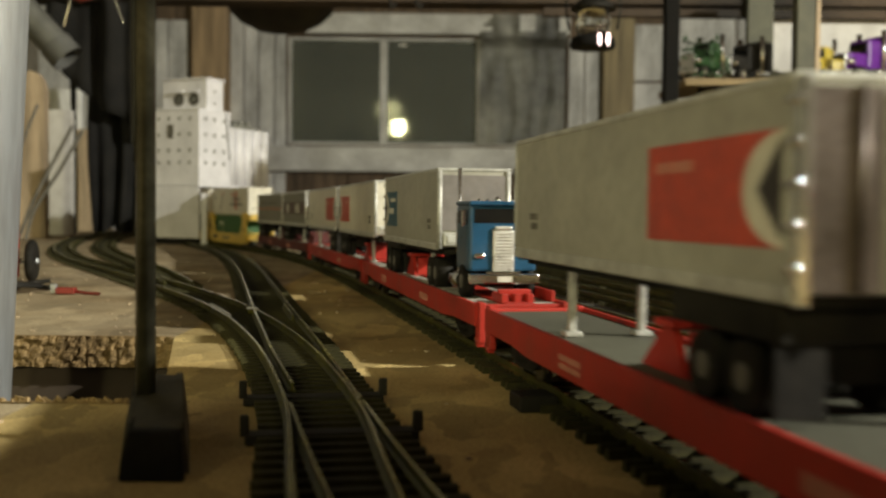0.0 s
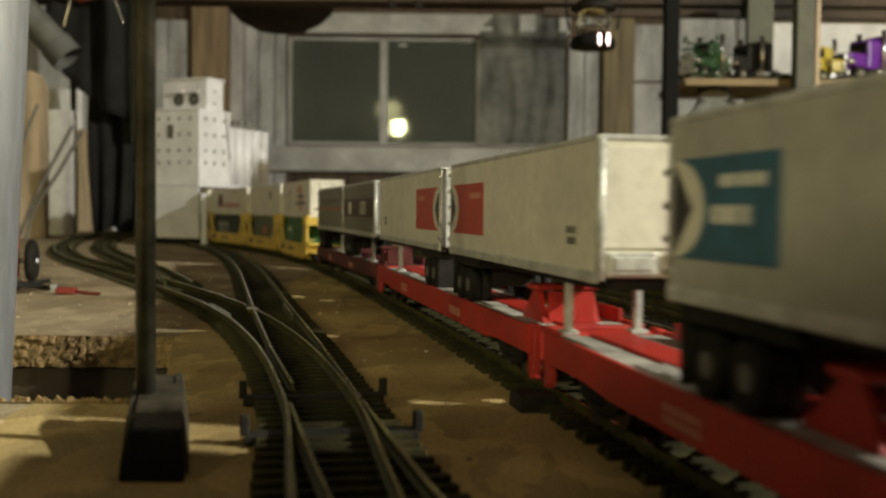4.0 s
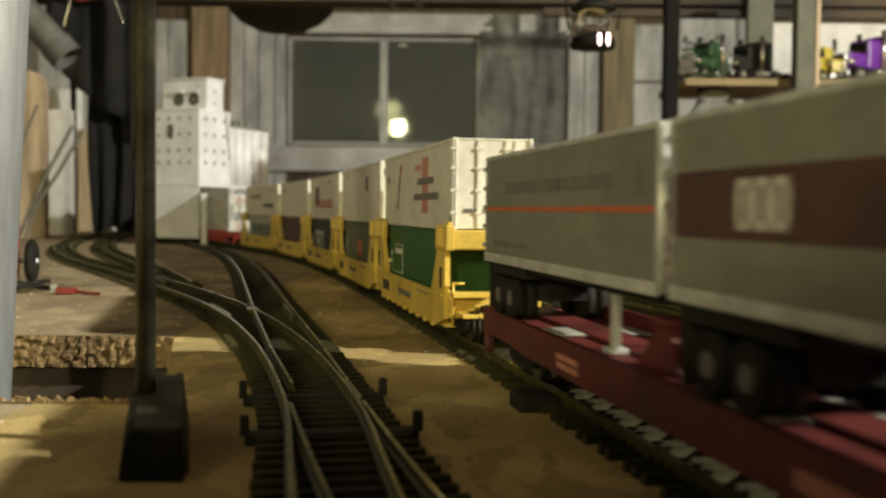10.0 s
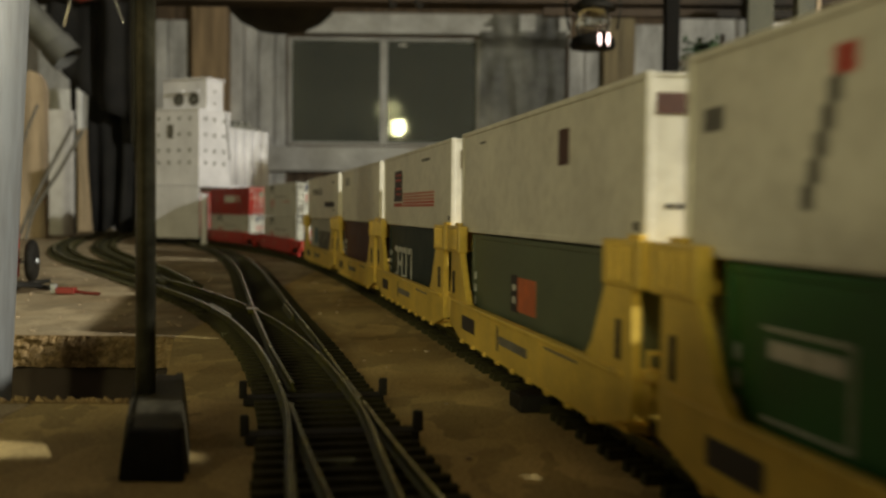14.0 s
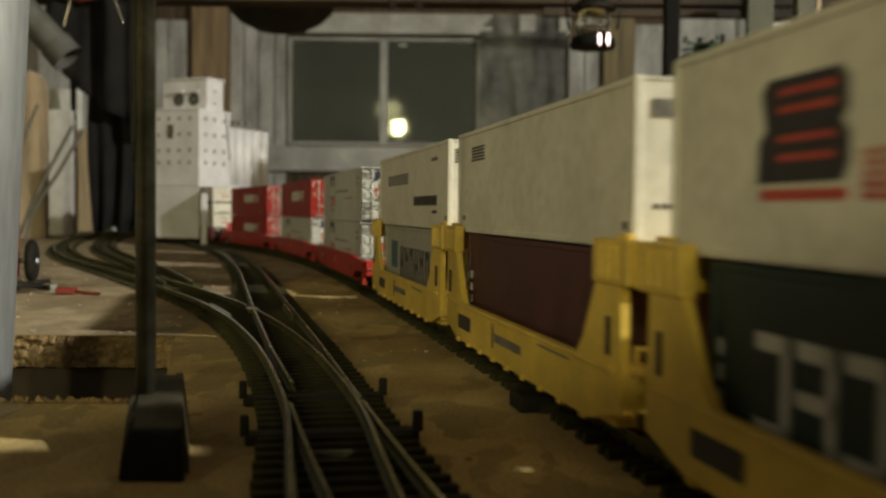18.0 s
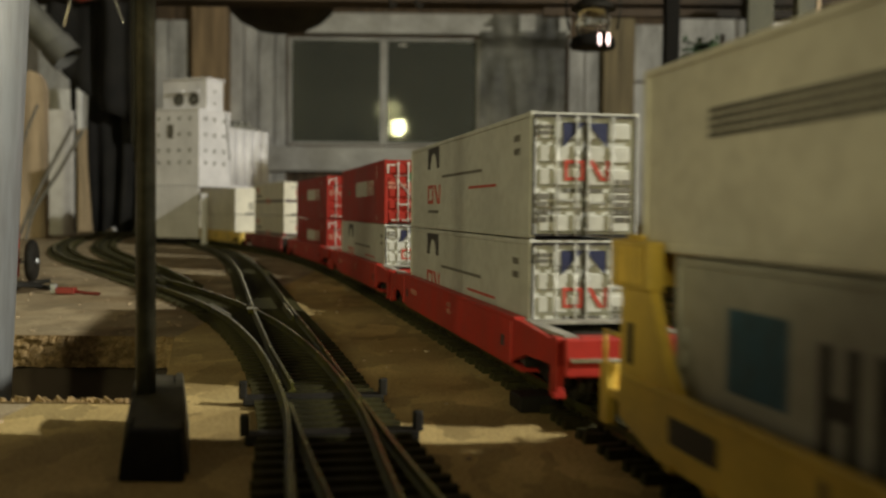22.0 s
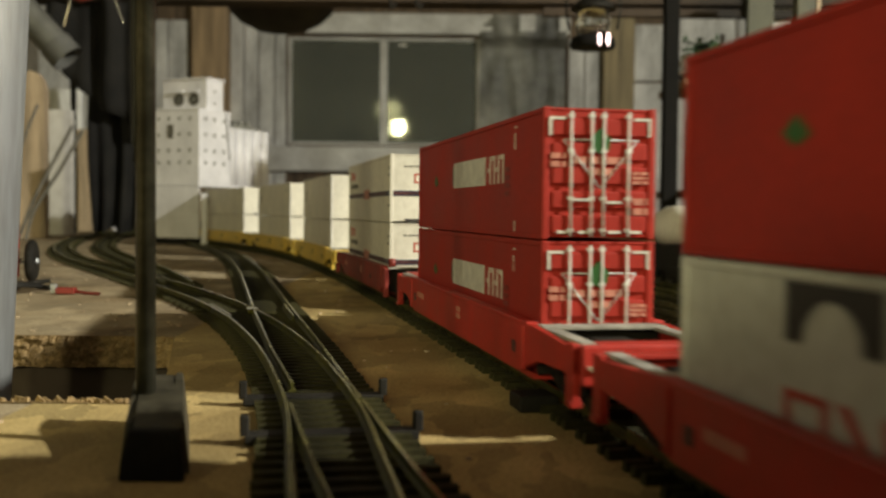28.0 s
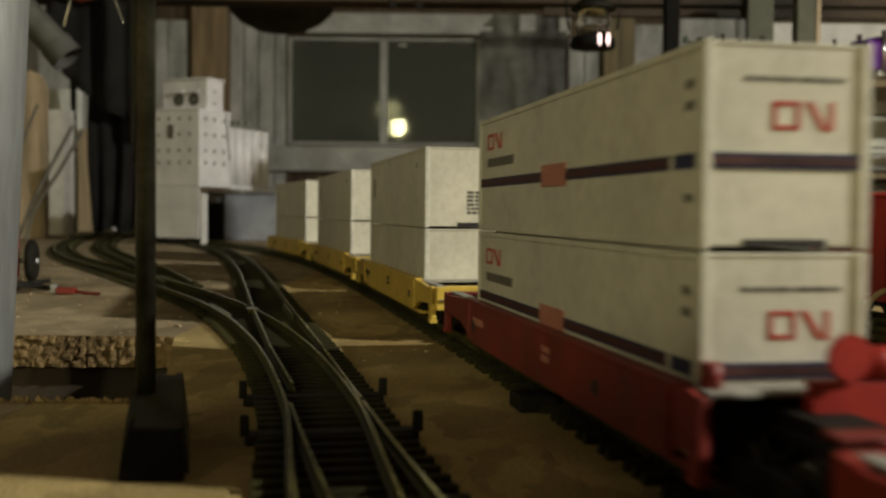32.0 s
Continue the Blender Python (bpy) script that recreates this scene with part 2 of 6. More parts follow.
SILVER = surface("silver_paint", (0.60, 0.60, 0.57), 0.35, metal=0.25, scale=150, spread=0.15, dirt=0.15)
CREAM = surface("cream_white_plastic", (0.72, 0.685, 0.59), 0.45, scale=40, spread=0.08, fine=300, bump=0.08, dirt=0.05)
VAN_GREY = surface("pale_grey_plastic", (0.41, 0.40, 0.35), 0.45, scale=40, spread=0.1, fine=300, bump=0.08, dirt=0.08)
OLD_GREY = surface("weathered_grey_plastic", (0.21, 0.205, 0.165), 0.5, scale=40, spread=0.12, fine=300, bump=0.08, dirt=0.1)
# mauve grey made darker than the body, with the nose's shade in it
NOSE_SHADE_GREY = surface("mauve_grey_shaded_panel", (0.24, 0.22, 0.215), 0.5, scale=40, spread=0.1, fine=300, bump=0.08, dirt=0.08)
CN_WHITE = surface("light_grey_white_plastic", (0.60, 0.60, 0.56), 0.5, scale=40, spread=0.08, fine=300, bump=0.08, dirt=0.05)
RED = surface("bright_red_plastic", (0.46, 0.026, 0.015), 0.48, scale=60, spread=0.12, dirt=0.05, bump=0.06)
BOX_RED = surface("deep_red_plastic", (0.36, 0.023, 0.013), 0.55, scale=40, spread=0.1, dirt=0.08, bump=0.06, spec=0.3)
MARK_RED = surface("red_marking_paint", (0.50, 0.07, 0.045), 0.5, scale=200, spread=0.1)
PINK = surface("faded_red_marking", (0.55, 0.22, 0.16), 0.5, scale=200, spread=0.1)
MARK_BLACK = surface("black_marking_paint", (0.035, 0.03, 0.03), 0.5, scale=200, spread=0.2)
MARK_GREY = surface("dark_grey_marking", (0.16, 0.15, 0.13), 0.5, scale=200, spread=0.2)
MARK_WHITE = surface("white_marking_paint", (0.68, 0.66, 0.60), 0.5, scale=200, spread=0.1)
MARK_BLUE = surface("blue_marking_paint", (0.035, 0.12, 0.19), 0.5, scale=200, spread=0.15)
NAVY = surface("navy_marking_paint", (0.02, 0.025, 0.08), 0.5, scale=200, spread=0.15)
ORANGE = surface("orange_marking_paint", (0.55, 0.14, 0.05), 0.5, scale=200, spread=0.15)
MAROON = surface("maroon_marking_paint", (0.075, 0.022, 0.02), 0.5, scale=100, spread=0.2)
BROWN = surface("brown_band_paint", (0.078, 0.030, 0.019), 0.5, scale=100, spread=0.2)
GREEN = surface("green_plastic", (0.025, 0.115, 0.022), 0.5, scale=60, spread=0.12, bump=0.06)
DARK_GREEN = surface("dark_green_plastic", (0.011, 0.027, 0.025), 0.5, scale=60, spread=0.15, bump=0.06)
STEEL_GREY = surface("mid_grey_plastic", (0.22, 0.22, 0.20), 0.5, scale=60, spread=0.12, bump=0.06)
YELLOW = surface("amber_yellow_plastic", (0.74, 0.51, 0.09), 0.42, scale=60, spread=0.1, dirt=0.06, bump=0.06)
DECK_GREY = surface("worn_grey_deck", (0.42, 0.40, 0.35), 0.7, scale=120, spread=0.25, dirt=0.2)
CAB_BLUE = surface("teal_blue_paint", (0.018, 0.085, 0.180), 0.3, scale=90, spread=0.1, bump=0.04, coat=0.4)
DARK_GLASS = surface("dark_window_glass", (0.012, 0.012, 0.012), 0.12, scale=90, spread=0.1, bump=0.02)
PURPLE = surface("purple_paint", (0.12, 0.02, 0.26), 0.3, scale=60, spread=0.1, bump=0.04)
ELEVATOR = surface("white_styrene", (0.76, 0.75, 0.79), 0.55, scale=30, spread=0.08, fine=300, bump=0.06)
OLIVE = surface("olive_grey_plastic", (0.105, 0.125, 0.075), 0.5, scale=60, spread=0.12, bump=0.06)
MATT_BLACK = surface("matt_black_paint", (0.007, 0.0065, 0.006), 0.85, scale=40, spread=0.3, spec=0.2)
OLIVE_PAINT = surface("dull_olive_paint", (0.105, 0.105, 0.075), 0.7, scale=25, spread=0.2, dirt=0.2)
PANEL = surface("off_white_hardboard", (0.64, 0.62, 0.59), 0.8, scale=4, spread=0.12, fine=50, bump=0.1, dirt=0.1)
GLASS = glass("clear_glass")
WINDOW_GLASS = glass("dusty_window_glass", (0.38, 0.40, 0.35), 0.03)
WINDOW_GLASS.node_tree.nodes["Principled BSDF"].inputs["IOR"].default_value = 1.36
WINDOW_GLASS.node_tree.nodes["Principled BSDF"].inputs["Transmission Weight"].default_value = 0.80
NIGHT = surface("night_garden", (0.10, 0.105, 0.085), 0.9, scale=1.5, spread=0.4, fine=9, bump=0.1)
DARK_RED = surface("grimy_dark_red_plastic", (0.115, 0.012, 0.009), 0.55, scale=60, spread=0.25, dirt=0.3)
DULL_RED = surface("dull_red_plastic", (0.24, 0.024, 0.016), 0.5, scale=60, spread=0.2, dirt=0.2)
# ---- setting ----
FAR, LEFT, RIGHT, BACK, FLOOR, TOP = 4.6, -1.75, 3.20, -5.2, -0.92, 2.05

structure("floor", block(LEFT, RIGHT, BACK, FAR, FLOOR - 0.1, FLOOR), CONCRETE, "dark bare concrete garage floor")
structure("ceiling", block(LEFT, RIGHT, BACK, FAR, TOP, TOP + 0.1), DARK_WOOD, "dark unlit timber ceiling")
structure("wall_west", block(LEFT - 0.1, LEFT, BACK, FAR, FLOOR, TOP), PLASTER, "dull grey plastered wall")
structure("wall_east", block(RIGHT, RIGHT + 0.1, BACK, FAR, FLOOR, TOP), PLASTER, "dull grey plastered wall")
structure("wall_south", block(LEFT, RIGHT, BACK - 0.1, BACK, FLOOR, TOP), PLASTER, "dull grey plastered wall")

# far wall round the window opening
WX0, WX1, WZ0, WZ1 = -0.680, 0.527, 0.333, 0.800
bm = block(LEFT, WX0, FAR, FAR + 0.12, FLOOR, TOP)
add_box(bm, WX1, RIGHT, FAR, FAR + 0.12, FLOOR, TOP)
add_box(bm, WX0, WX1, FAR, FAR + 0.12, FLOOR, WZ0)
add_box(bm, WX0, WX1, FAR, FAR + 0.12, WZ1, TOP)
wall_north = structure("wall_north", bm, OLD_WOOD, "bare brown timber wall behind white boards")


def plank(x0, x1, z0, z1, material, proud=0.018, label=""):
    return part("plank", block(x0, x1, FAR - proud, FAR - 0.0005, z0, z1, 0.003), material, wall_north, label)


for x0, x1 in ((-1.75, -1.62), (-1.61, -1.45), (-1.44, -1.30)):
    plank(x0, x1, FLOOR, TOP, WHITEWASH)
for x0, x1 in ((-1.285, -1.195), (-1.19, -1.105)):
    plank(x0, x1, 0.44 if x0 < -1.2 else 0.40, 0.86, WHITEWASH)
    plank(x0, x1, FLOOR, 0.43 if x0 < -1.2 else 0.39, WHITEWASH)
for x0, x1 in ((-0.924, -0.868), (-0.863, -0.805), (-0.80, -0.735), (-0.73, -0.685)):
    plank(x0, x1, 0.10, TOP, WHITEWASH)
for x0, x1 in ((0.535, 0.60), (0.605, 0.668)):
    plank(x0, x1, 0.16, 0.80, WHITEWASH)
for x0, x1, z0, z1 in ((0.812, 0.96, 0.62, 0.86), (0.812, 0.96, -0.1, 0.61), (0.97, 1.25, -0.2, 0.96), (1.26, 1.7, -0.2, 0.96), (1.71, 2.4, -0.2, 0.96)):
    plank(x0, x1, z0, z1, WHITEWASH)
for k, (x0, x1) in enumerate(((-0.69, -0.42), (-0.415, -0.08), (-0.075, 0.25), (0.255, 0.53))):
    plank(x0, x1, -0.10, 0.215, OLD_WOOD, 0.012)

bm = bmesh.new()
add_box(bm, -1.073, -0.928, FAR - 0.09, FAR - 0.0005, FLOOR, TOP, 0.004)
structure("stud", bm, surface("orange_brown_timber", (0.52, 0.37, 0.22), 0.7, scale=6, spread=0.25, fine=80, bump=0.3, stretch=(6, 6, 0.5)),
          "orange brown bare timber stud")
structure("stud", block(0.675, 0.805, FAR - 0.09, FAR - 0.0005, FLOOR, TOP, 0.004), surface("tan_timber", (0.36, 0.29, 0.17), 0.7, scale=6, spread=0.25, fine=80, bump=0.3, stretch=(6, 6, 0.5)), "tan bare timber stud")

# window
window = tagged(new("window_1"), "three-light window in dirty white paint, night outside", kind="structure")
part("window_sill", block(-0.755, 0.40, FAR - 0.075, FAR - 0.001, 0.215, 0.322, 0.006), TRIM, window, "flaking white painted sill board")
part("window_head", block(-0.60, 0.535, FAR - 0.05, FAR - 0.001, 0.806, 0.893, 0.005), TRIM, window)
part("window_frame", block(WX0 - 0.004, WX0 + 0.012, FAR + 0.03, FAR + 0.09, WZ0, WZ1, 0.002), TRIM, window)
part("window_frame", block(WX1 - 0.014, WX1 + 0.004, FAR + 0.03, FAR + 0.09, WZ0, WZ1, 0.002), DARK_WOOD, window)
part("window_frame", block(WX0 + 0.013, WX1 - 0.015, FAR + 0.03, FAR + 0.09, WZ0, WZ0 + 0.014, 0.002), TRIM, window)
part("window_frame", block(WX0 + 0.013, WX1 - 0.015, FAR + 0.03, FAR + 0.09, WZ1 - 0.012, WZ1, 0.002), TRIM, window)
part("mullion", block(-0.283, -0.2505, FAR + 0.040, FAR + 0.085, WZ0 + 0.015, WZ1 - 0.013, 0.003), TRIM, window)
part("mullion", block(0.137, 0.165, FAR + 0.040, FAR + 0.085, WZ0 + 0.015, WZ1 - 0.013, 0.003), TRIM, window)
for x0, x1 in ((-0.667, -0.284), (-0.250, 0.136), (0.166, 0.515)):
    bm = block(x0 - 0.009, x1 + 0.009, FAR + 0.05, FAR + 0.053, WZ0 + 0.008, WZ1 - 0.008)
    pane = part("pane", bm, WINDOW_GLASS, window)
    pane.visible_shadow = False
# loose sheet over the third light
bm = bmesh.new()
cols, rows = 22, 30
grid = [[bm.verts.new((0.150 + 0.37 * i / cols, FAR - (0.012 if j < 24 else 0.058) + 0.010 * noise.noise((i * 0.55, j * 0.16, 1.7)), WZ0 + 0.01 + 0.55 * j / rows))
         for j in range(rows + 1)] for i in range(cols + 1)]
for i in range(cols):
    for j in range(rows):
        hole = j > 25 and (i < 1 + (j % 3) or 9 < i < 14 or i > 19)
        if not hole:
            bm.faces.new((grid[i][j], grid[i + 1][j], grid[i + 1][j + 1], grid[i][j + 1])).smooth = True
FILM = surface("milky_plastic_film", (0.36, 0.36, 0.31), 0.5, scale=4.5, spread=0.44, fine=26, bump=0.3, dirt=0.45)
FILM.node_tree.nodes["Principled BSDF"].inputs["Transmission Weight"].default_value = 0.55
tagged(new("plastic_sheet", to_mesh("plastic_sheet", bm, FILM)), "torn milky plastic sheet over a window light", "sheet")
strip = [(0.172, 0.345), (0.236, 0.345), (0.240, 0.40), (0.226, 0.43), (0.238, 0.47), (0.215, 0.50), (0.222, 0.54), (0.200, 0.555), (0.196, 0.60), (0.178, 0.615),
         (0.183, 0.57), (0.170, 0.53), (0.181, 0.49), (0.169, 0.44), (0.178, 0.40)]
part("scraped_paint", prism(strip, 1, FAR + 0.0330, FAR + 0.0345), TRIM, window, "ragged strip of scraped white paint")
part("paper_tag", block(-0.200, -0.168, FAR + 0.0400, FAR + 0.0405, 0.765, 0.778), MARK_WHITE, window, "small white paper tag")
structure("backdrop", block(-3.0, 3.0, FAR + 1.6, FAR + 1.65, -0.9, 2.6), NIGHT, "dim night outside the window")
# ---- layout board with its cut-out ----
HX0, HX1, HXN, HY0, HY1, THICK = -0.60, -0.1045, -0.072, 0.270, 0.411, 0.0120
bm = bmesh.new()
add_box(bm, HXN, 1.45, -0.8, 4.5, -THICK, 0)
add_box(bm, HX1, HXN, -0.8, HY0, -THICK, 0)
add_box(bm, -0.20, 0.45, -3.4, -0.8, -THICK, 0)
add_box(bm, HX1, HXN, HY1, 4.5, -THICK, 0)
add_prism(bm, ((HXN, HY0), (HXN, HY1), (HX1, HY1)), 2, -THICK, 0)
layout_board = structure("ground", bm, BOARD, "scuffed tan chipboard layout base with a sawn hole")
JOINT = HX1 - 0.0006
# left of the joint the board is greyer and darker
bm = block(-1.6, HX0, -0.8, 4.5, -THICK, -0.0002)
add_box(bm, HX0, JOINT, -0.8, HY0, -THICK, -0.0002)
add_box(bm, HX0, JOINT, HY1, 4.5, -THICK, -0.0002)
structure("ground_sheet", bm, GREY_BOARD, "greyer, darker chipboard sheet butted to the layout base")


def ragged(y, face, start, length, seed):
    """A torn sawn edge along the hole."""
    bm = bmesh.new()
    n, k = 170, 9
    g = []
    for i in range(n + 1):
        x = start - length * i / n
        g.append([bm.verts.new((x, y - face * (0.0004 + 0.0022 * abs(noise.noise((x * 260, j * 0.55, seed))) + 0.0008 * abs(noise.noise((x * 900, j * 1.5, seed)))),
                                0.0002 - THICK * j / k - (0.0012 * abs(noise.noise((x * 500, seed, 3))) if j == k else 0))) for j in range(k + 1)])
        g[-1].insert(0, bm.verts.new((x, y + face * 0.001, 0.0003)))
    for i in range(n):
        for j in range(k + 1):
            bm.faces.new((g[i][j], g[i + 1][j], g[i + 1][j + 1], g[i][j + 1]))
    return part("cut_edge", bm, CUT, layout_board, "frayed sawn chipboard edge")


ragged(HY1, 1, HX1, 0.17, 1.0)
ragged(HY0, -1, HXN, 0.17, 9.0)
bm = bmesh.new()
rnd = random.Random(4)
for i in range(240):           # torn slivers along the near lip
    x = HXN - 0.15 * rnd.random()
    y = HY0 + 0.0012 * rnd.random()
    a = rnd.uniform(-0.9, 0.9)
    r = rnd.uniform(0.0004, 0.0018)
    add_box(bm, -r, r, -0.0002, 0.0004, -0.0003, 0.0004 + 0.0009 * rnd.random() ** 3, 0, pose(x, y, 0.0001, 0, rnd.uniform(-40, 40), math.degrees(a)))
frayed = part("splinters", bm, CUT, layout_board)
frayed["kind"] = "stuff"
bm = bmesh.new()
for i in range(340):           # saw dust and crumbs
    x, y = rnd.uniform(-0.42, -0.05), rnd.uniform(0.42, 1.0)
    if i > 315:
        x, y = rnd.uniform(-0.12, 0.06), rnd.uniform(0.18, 0.55)
    r = rnd.uniform(0.0003, 0.0011)
    add_box(bm, -r, r * 0.6, -r * 0.7, r, 0, r * 0.6, 0, pose(x, y, 0.0001, 0, 0, rnd.uniform(0, 90)))
tagged(new("wood_crumbs", to_mesh("wood_crumbs", bm, PINE)), "scattered pale wood crumbs on the board", "crumbs", kind="stuff")
structure("beam", block(-1.6, HX1 + 0.10, HY1 + 0.004, HY1 + 0.042, -0.10, -THICK - 0.001), DARK_WOOD, "dark timber bearer under the board")
structure("beam", block(-1.6, HX1 + 0.10, HY0 - 0.042, HY0 - 0.004, -0.10, -THICK - 0.001), DARK_WOOD, "dark timber bearer under the board")
bm = bmesh.new()
for x in (-1.5, 0.3, 1.38):
    for y in (-3.2, -0.7, 1.6, 4.3) if x == 0.3 else (-0.7, 1.6, 4.3):
        add_box(bm, x - 0.035, x + 0.035, y - 0.035, y + 0.035, FLOOR, -THICK - 0.001)
structure("trestle_legs", bm, DARK_WOOD, "dark timber legs under the layout board")

# ---- tracks ----
def spline(points):
    """Place and slope of x over y through the points, smooth."""
    ys, xs = [p[0] for p in points], [p[1] for p in points]
    n = len(ys)
    sl = []
    for i in range(n):
        a, b = max(i - 1, 0), min(i + 1, n - 1)
        sl.append((xs[b] - xs[a]) / (ys[b] - ys[a]))

    def at(y):
        i = max(0, min(n - 2, sum(1 for v in ys[1:-1] if v <= y)))
        h = ys[i + 1] - ys[i]
        t = (y - ys[i]) / h
        return ((2 * t ** 3 - 3 * t * t + 1) * xs[i] + (t ** 3 - 2 * t * t + t) * h * sl[i]
                + (3 * t * t - 2 * t ** 3) * xs[i + 1] + (t ** 3 - t * t) * h * sl[i + 1])
    return at


def line_of(at, y0, y1):
    """Points with headings along a spline, 5 mm apart."""
    out, y = [], y0
    while y < y1:
        d = (at(y + 0.001) - at(y - 0.001)) / 0.002
        out.append((at(y), y, math.atan2(-d, 1.0)))
        y += 0.005 / math.sqrt(1 + d * d)
    return out


def line_on_path(s0, s1, side):
    out, s = [], s0
    while s < s1:
        p = on_path(s, side)
        out.append((p.x, p.y, heading(s)))
        s += 0.005
    return out


GAUGE = 0.00865
RAIL_SHAPE = ((-0.0011, 0.0021), (-0.0011, 0.0025), (-0.0003, 0.0029), (-0.0003, 0.0038), (-0.00048, 0.0040), (-0.00048, 0.0046),
              (0.00048, 0.0046), (0.00048, 0.0040), (0.0003, 0.0038), (0.0003, 0.0029), (0.0011, 0.0025), (0.0011, 0.0021))


def rail(line, side, parent, drop=0.0, shift=None):
    vs, fs, k = [], [], len(RAIL_SHAPE)
    for i, (x, y, a) in enumerate(line):
        o = side + (shift(i) if shift else 0)
        for u, z in RAIL_SHAPE:
            vs.append((x + math.cos(a) * (o + u), y + math.sin(a) * (o + u), z - drop))
        if i:
            n = len(vs) - 2 * k
            fs += [(n + j, n + (j + 1) % k, n + k + (j + 1) % k, n + k + j) for j in range(k)]
    fs += [tuple(range(k))[::-1], tuple(range(len(vs) - k, len(vs)))]
    me = bpy.data.meshes.new("rail")
    me.from_pydata(vs, [], fs)
    me.materials.append(RAIL)
    me.materials.append(RAIL_SIDE)
    for i, f in enumerate(me.polygons):
        f.material_index = 0 if i < len(fs) - 2 and i % k == 5 else 1
    return share("rail", me, parent)


def tie_mesh(length):
    bm = bmesh.new()
    vs = add_box(bm, -length / 2, length / 2, -0.0014, 0.0014, 0.0, 0.0021)
    for v in vs:
        if v.co.z > 0.001:
            v.co.y *= 0.86
            v.co.x *= 0.985
    for s in (-GAUGE, GAUGE):
        add_box(bm, s - 0.0018, s - 0.0009, -0.0009, 0.0009, 0.0021, 0.0027)
        add_box(bm, s + 0.0009, s + 0.0018, -0.0009, 0.0009, 0.0021, 0.0027)
    return to_mesh("tie", bm, TIE)


TIE_MESH = tie_mesh(0.031)
PITCH = 0.0071


def ties(line, parent, keep=lambda x, y: True, most=300):
    acc, made, rnd = 0.0, 0, random.Random(len(line))
    rest = []
    for (x0, y0, a), (x1, y1, _) in zip(line, line[1:]):
        acc += math.hypot(x1 - x0, y1 - y0)
        if acc >= PITCH:
            acc -= PITCH
            if keep(x0, y0):
                m = pose(x0, y0, 0, 0, 0, math.degrees(a) + rnd.uniform(-0.6, 0.6))
                if made < most and 0.05 < y0 < 1.7:
                    share("tie", TIE_MESH, parent, m)
                    made += 1
                else:
                    rest.append(m)
    if rest:
        bm = bmesh.new()
        for m in rest:
            add_box(bm, -0.0155, 0.0155, -0.0014, 0.0014, 0, 0.0021, 0, m)
        ob = part("tie_run", bm, TIE, parent)
        ob["kind"] = "stuff"


def track(label, line, keep=lambda x, y: True, most=300):
    tr = thing("railway_track", label, "track", "tracks")
    rail(line, -GAUGE, tr)
    rail(line, GAUGE, tr)
    ties(line, tr, keep, most)
    return tr


track("model railway track with brass rails under the moving train", line_on_path(-2.6, 3.9, 0.0))
track("model railway track with brass rails beside the train", line_on_path(-0.3, 1.28, 0.070), most=180)
track("model railway track with brass rails in the yard", line_on_path(-0.3, 1.28, 0.118), most=180)
track("model railway track with brass rails in the yard", line_on_path(-0.3, 1.24, 0.160), most=180)
track("model railway siding with brass rails under parked cars", line_on_path(-0.45, 1.2, 0.200), most=150)
# the yard's shade, put into a dark strip laid under its tracks
bm = bmesh.new()
last = None
for x, y, a in line_on_path(-0.5, 1.3, 0.0):
    row = [bm.verts.new((x + math.cos(a) * d, y + math.sin(a) * d, z)) for d, z in ((0.049, -0.001), (0.051, 0.0004), (0.219, 0.0004), (0.221, -0.001))]
    if last:
        for k in range(3):
            bm.faces.new((last[k], last[k + 1], row[k + 1], row[k]))
    last = row
structure("yard_shade_strip", bm, surface("shade_dark_strip", (0.045, 0.038, 0.026), 0.9, scale=40, spread=0.35, fine=500, bump=0.4, dirt=0.3), "dark strip under the yard tracks, coloured as their shade")

left_route = spline(((-0.40, 0.077), (0.0, 0.0125), (0.1786, -0.0167), (0.259, -0.0300), (0.373, -0.0580), (0.479, -0.0930), (0.585, -0.139), (0.756, -0.224),
                     (0.96, -0.330), (1.122, -0.402), (1.334, -0.478), (1.742, -0.588), (2.245, -0.664), (2.9, -0.70)))
right_route = spline(((-0.40, 0.128), (0.0, 0.032), (0.1786, -0.0114), (0.259, -0.0290), (0.373, -0.0530), (0.491, -0.079), (0.637, -0.110), (0.845, -0.156),
                      (1.08, -0.215), (1.25, -0.266), (1.40, -0.322), (1.46, -0.348)))
inner_route = spline(((0.585, -0.135), (0.70, -0.180), (0.80, -0.217), (0.96, -0.284), (1.122, -0.352), (1.334, -0.428), (1.742, -0.538), (2.245, -0.614), (2.9, -0.65)))

# toe-to-toe turnouts where both routes share their ties
turnout = thing("turnout", "model railway turnouts laid toe to toe with brass rails", "turnout", "tracks")
near_l, near_r = line_of(left_route, -0.40, 0.262), line_of(right_route, -0.40, 0.255)
far_l, far_r = line_of(left_route, 0.262, 0.50), line_of(right_route, 0.255, 0.50)
rail(near_l, -GAUGE, turnout)
rail(near_l, GAUGE, turnout, 0.0001)
rail(near_r, GAUGE, turnout)
rail(near_r, -GAUGE, turnout, 0.0001)
rail(far_l, -GAUGE, turnout)
rail(far_l, GAUGE, turnout, 0.0001)
rail(far_r, GAUGE, turnout)
rail(far_r[5:], -GAUGE, turnout, 0.0001, lambda i: 0.0024 * max(0, 1 - i / 16))
bm = block(-0.0028, 0.0028, -0.004, 0.004, 0.0021, 0.0046, 0.0004, pose(left_route(0.487) + GAUGE, 0.487, 0, 0, 0, 17))
part("frog", bm, RAIL, turnout, "dull metal frog casting")
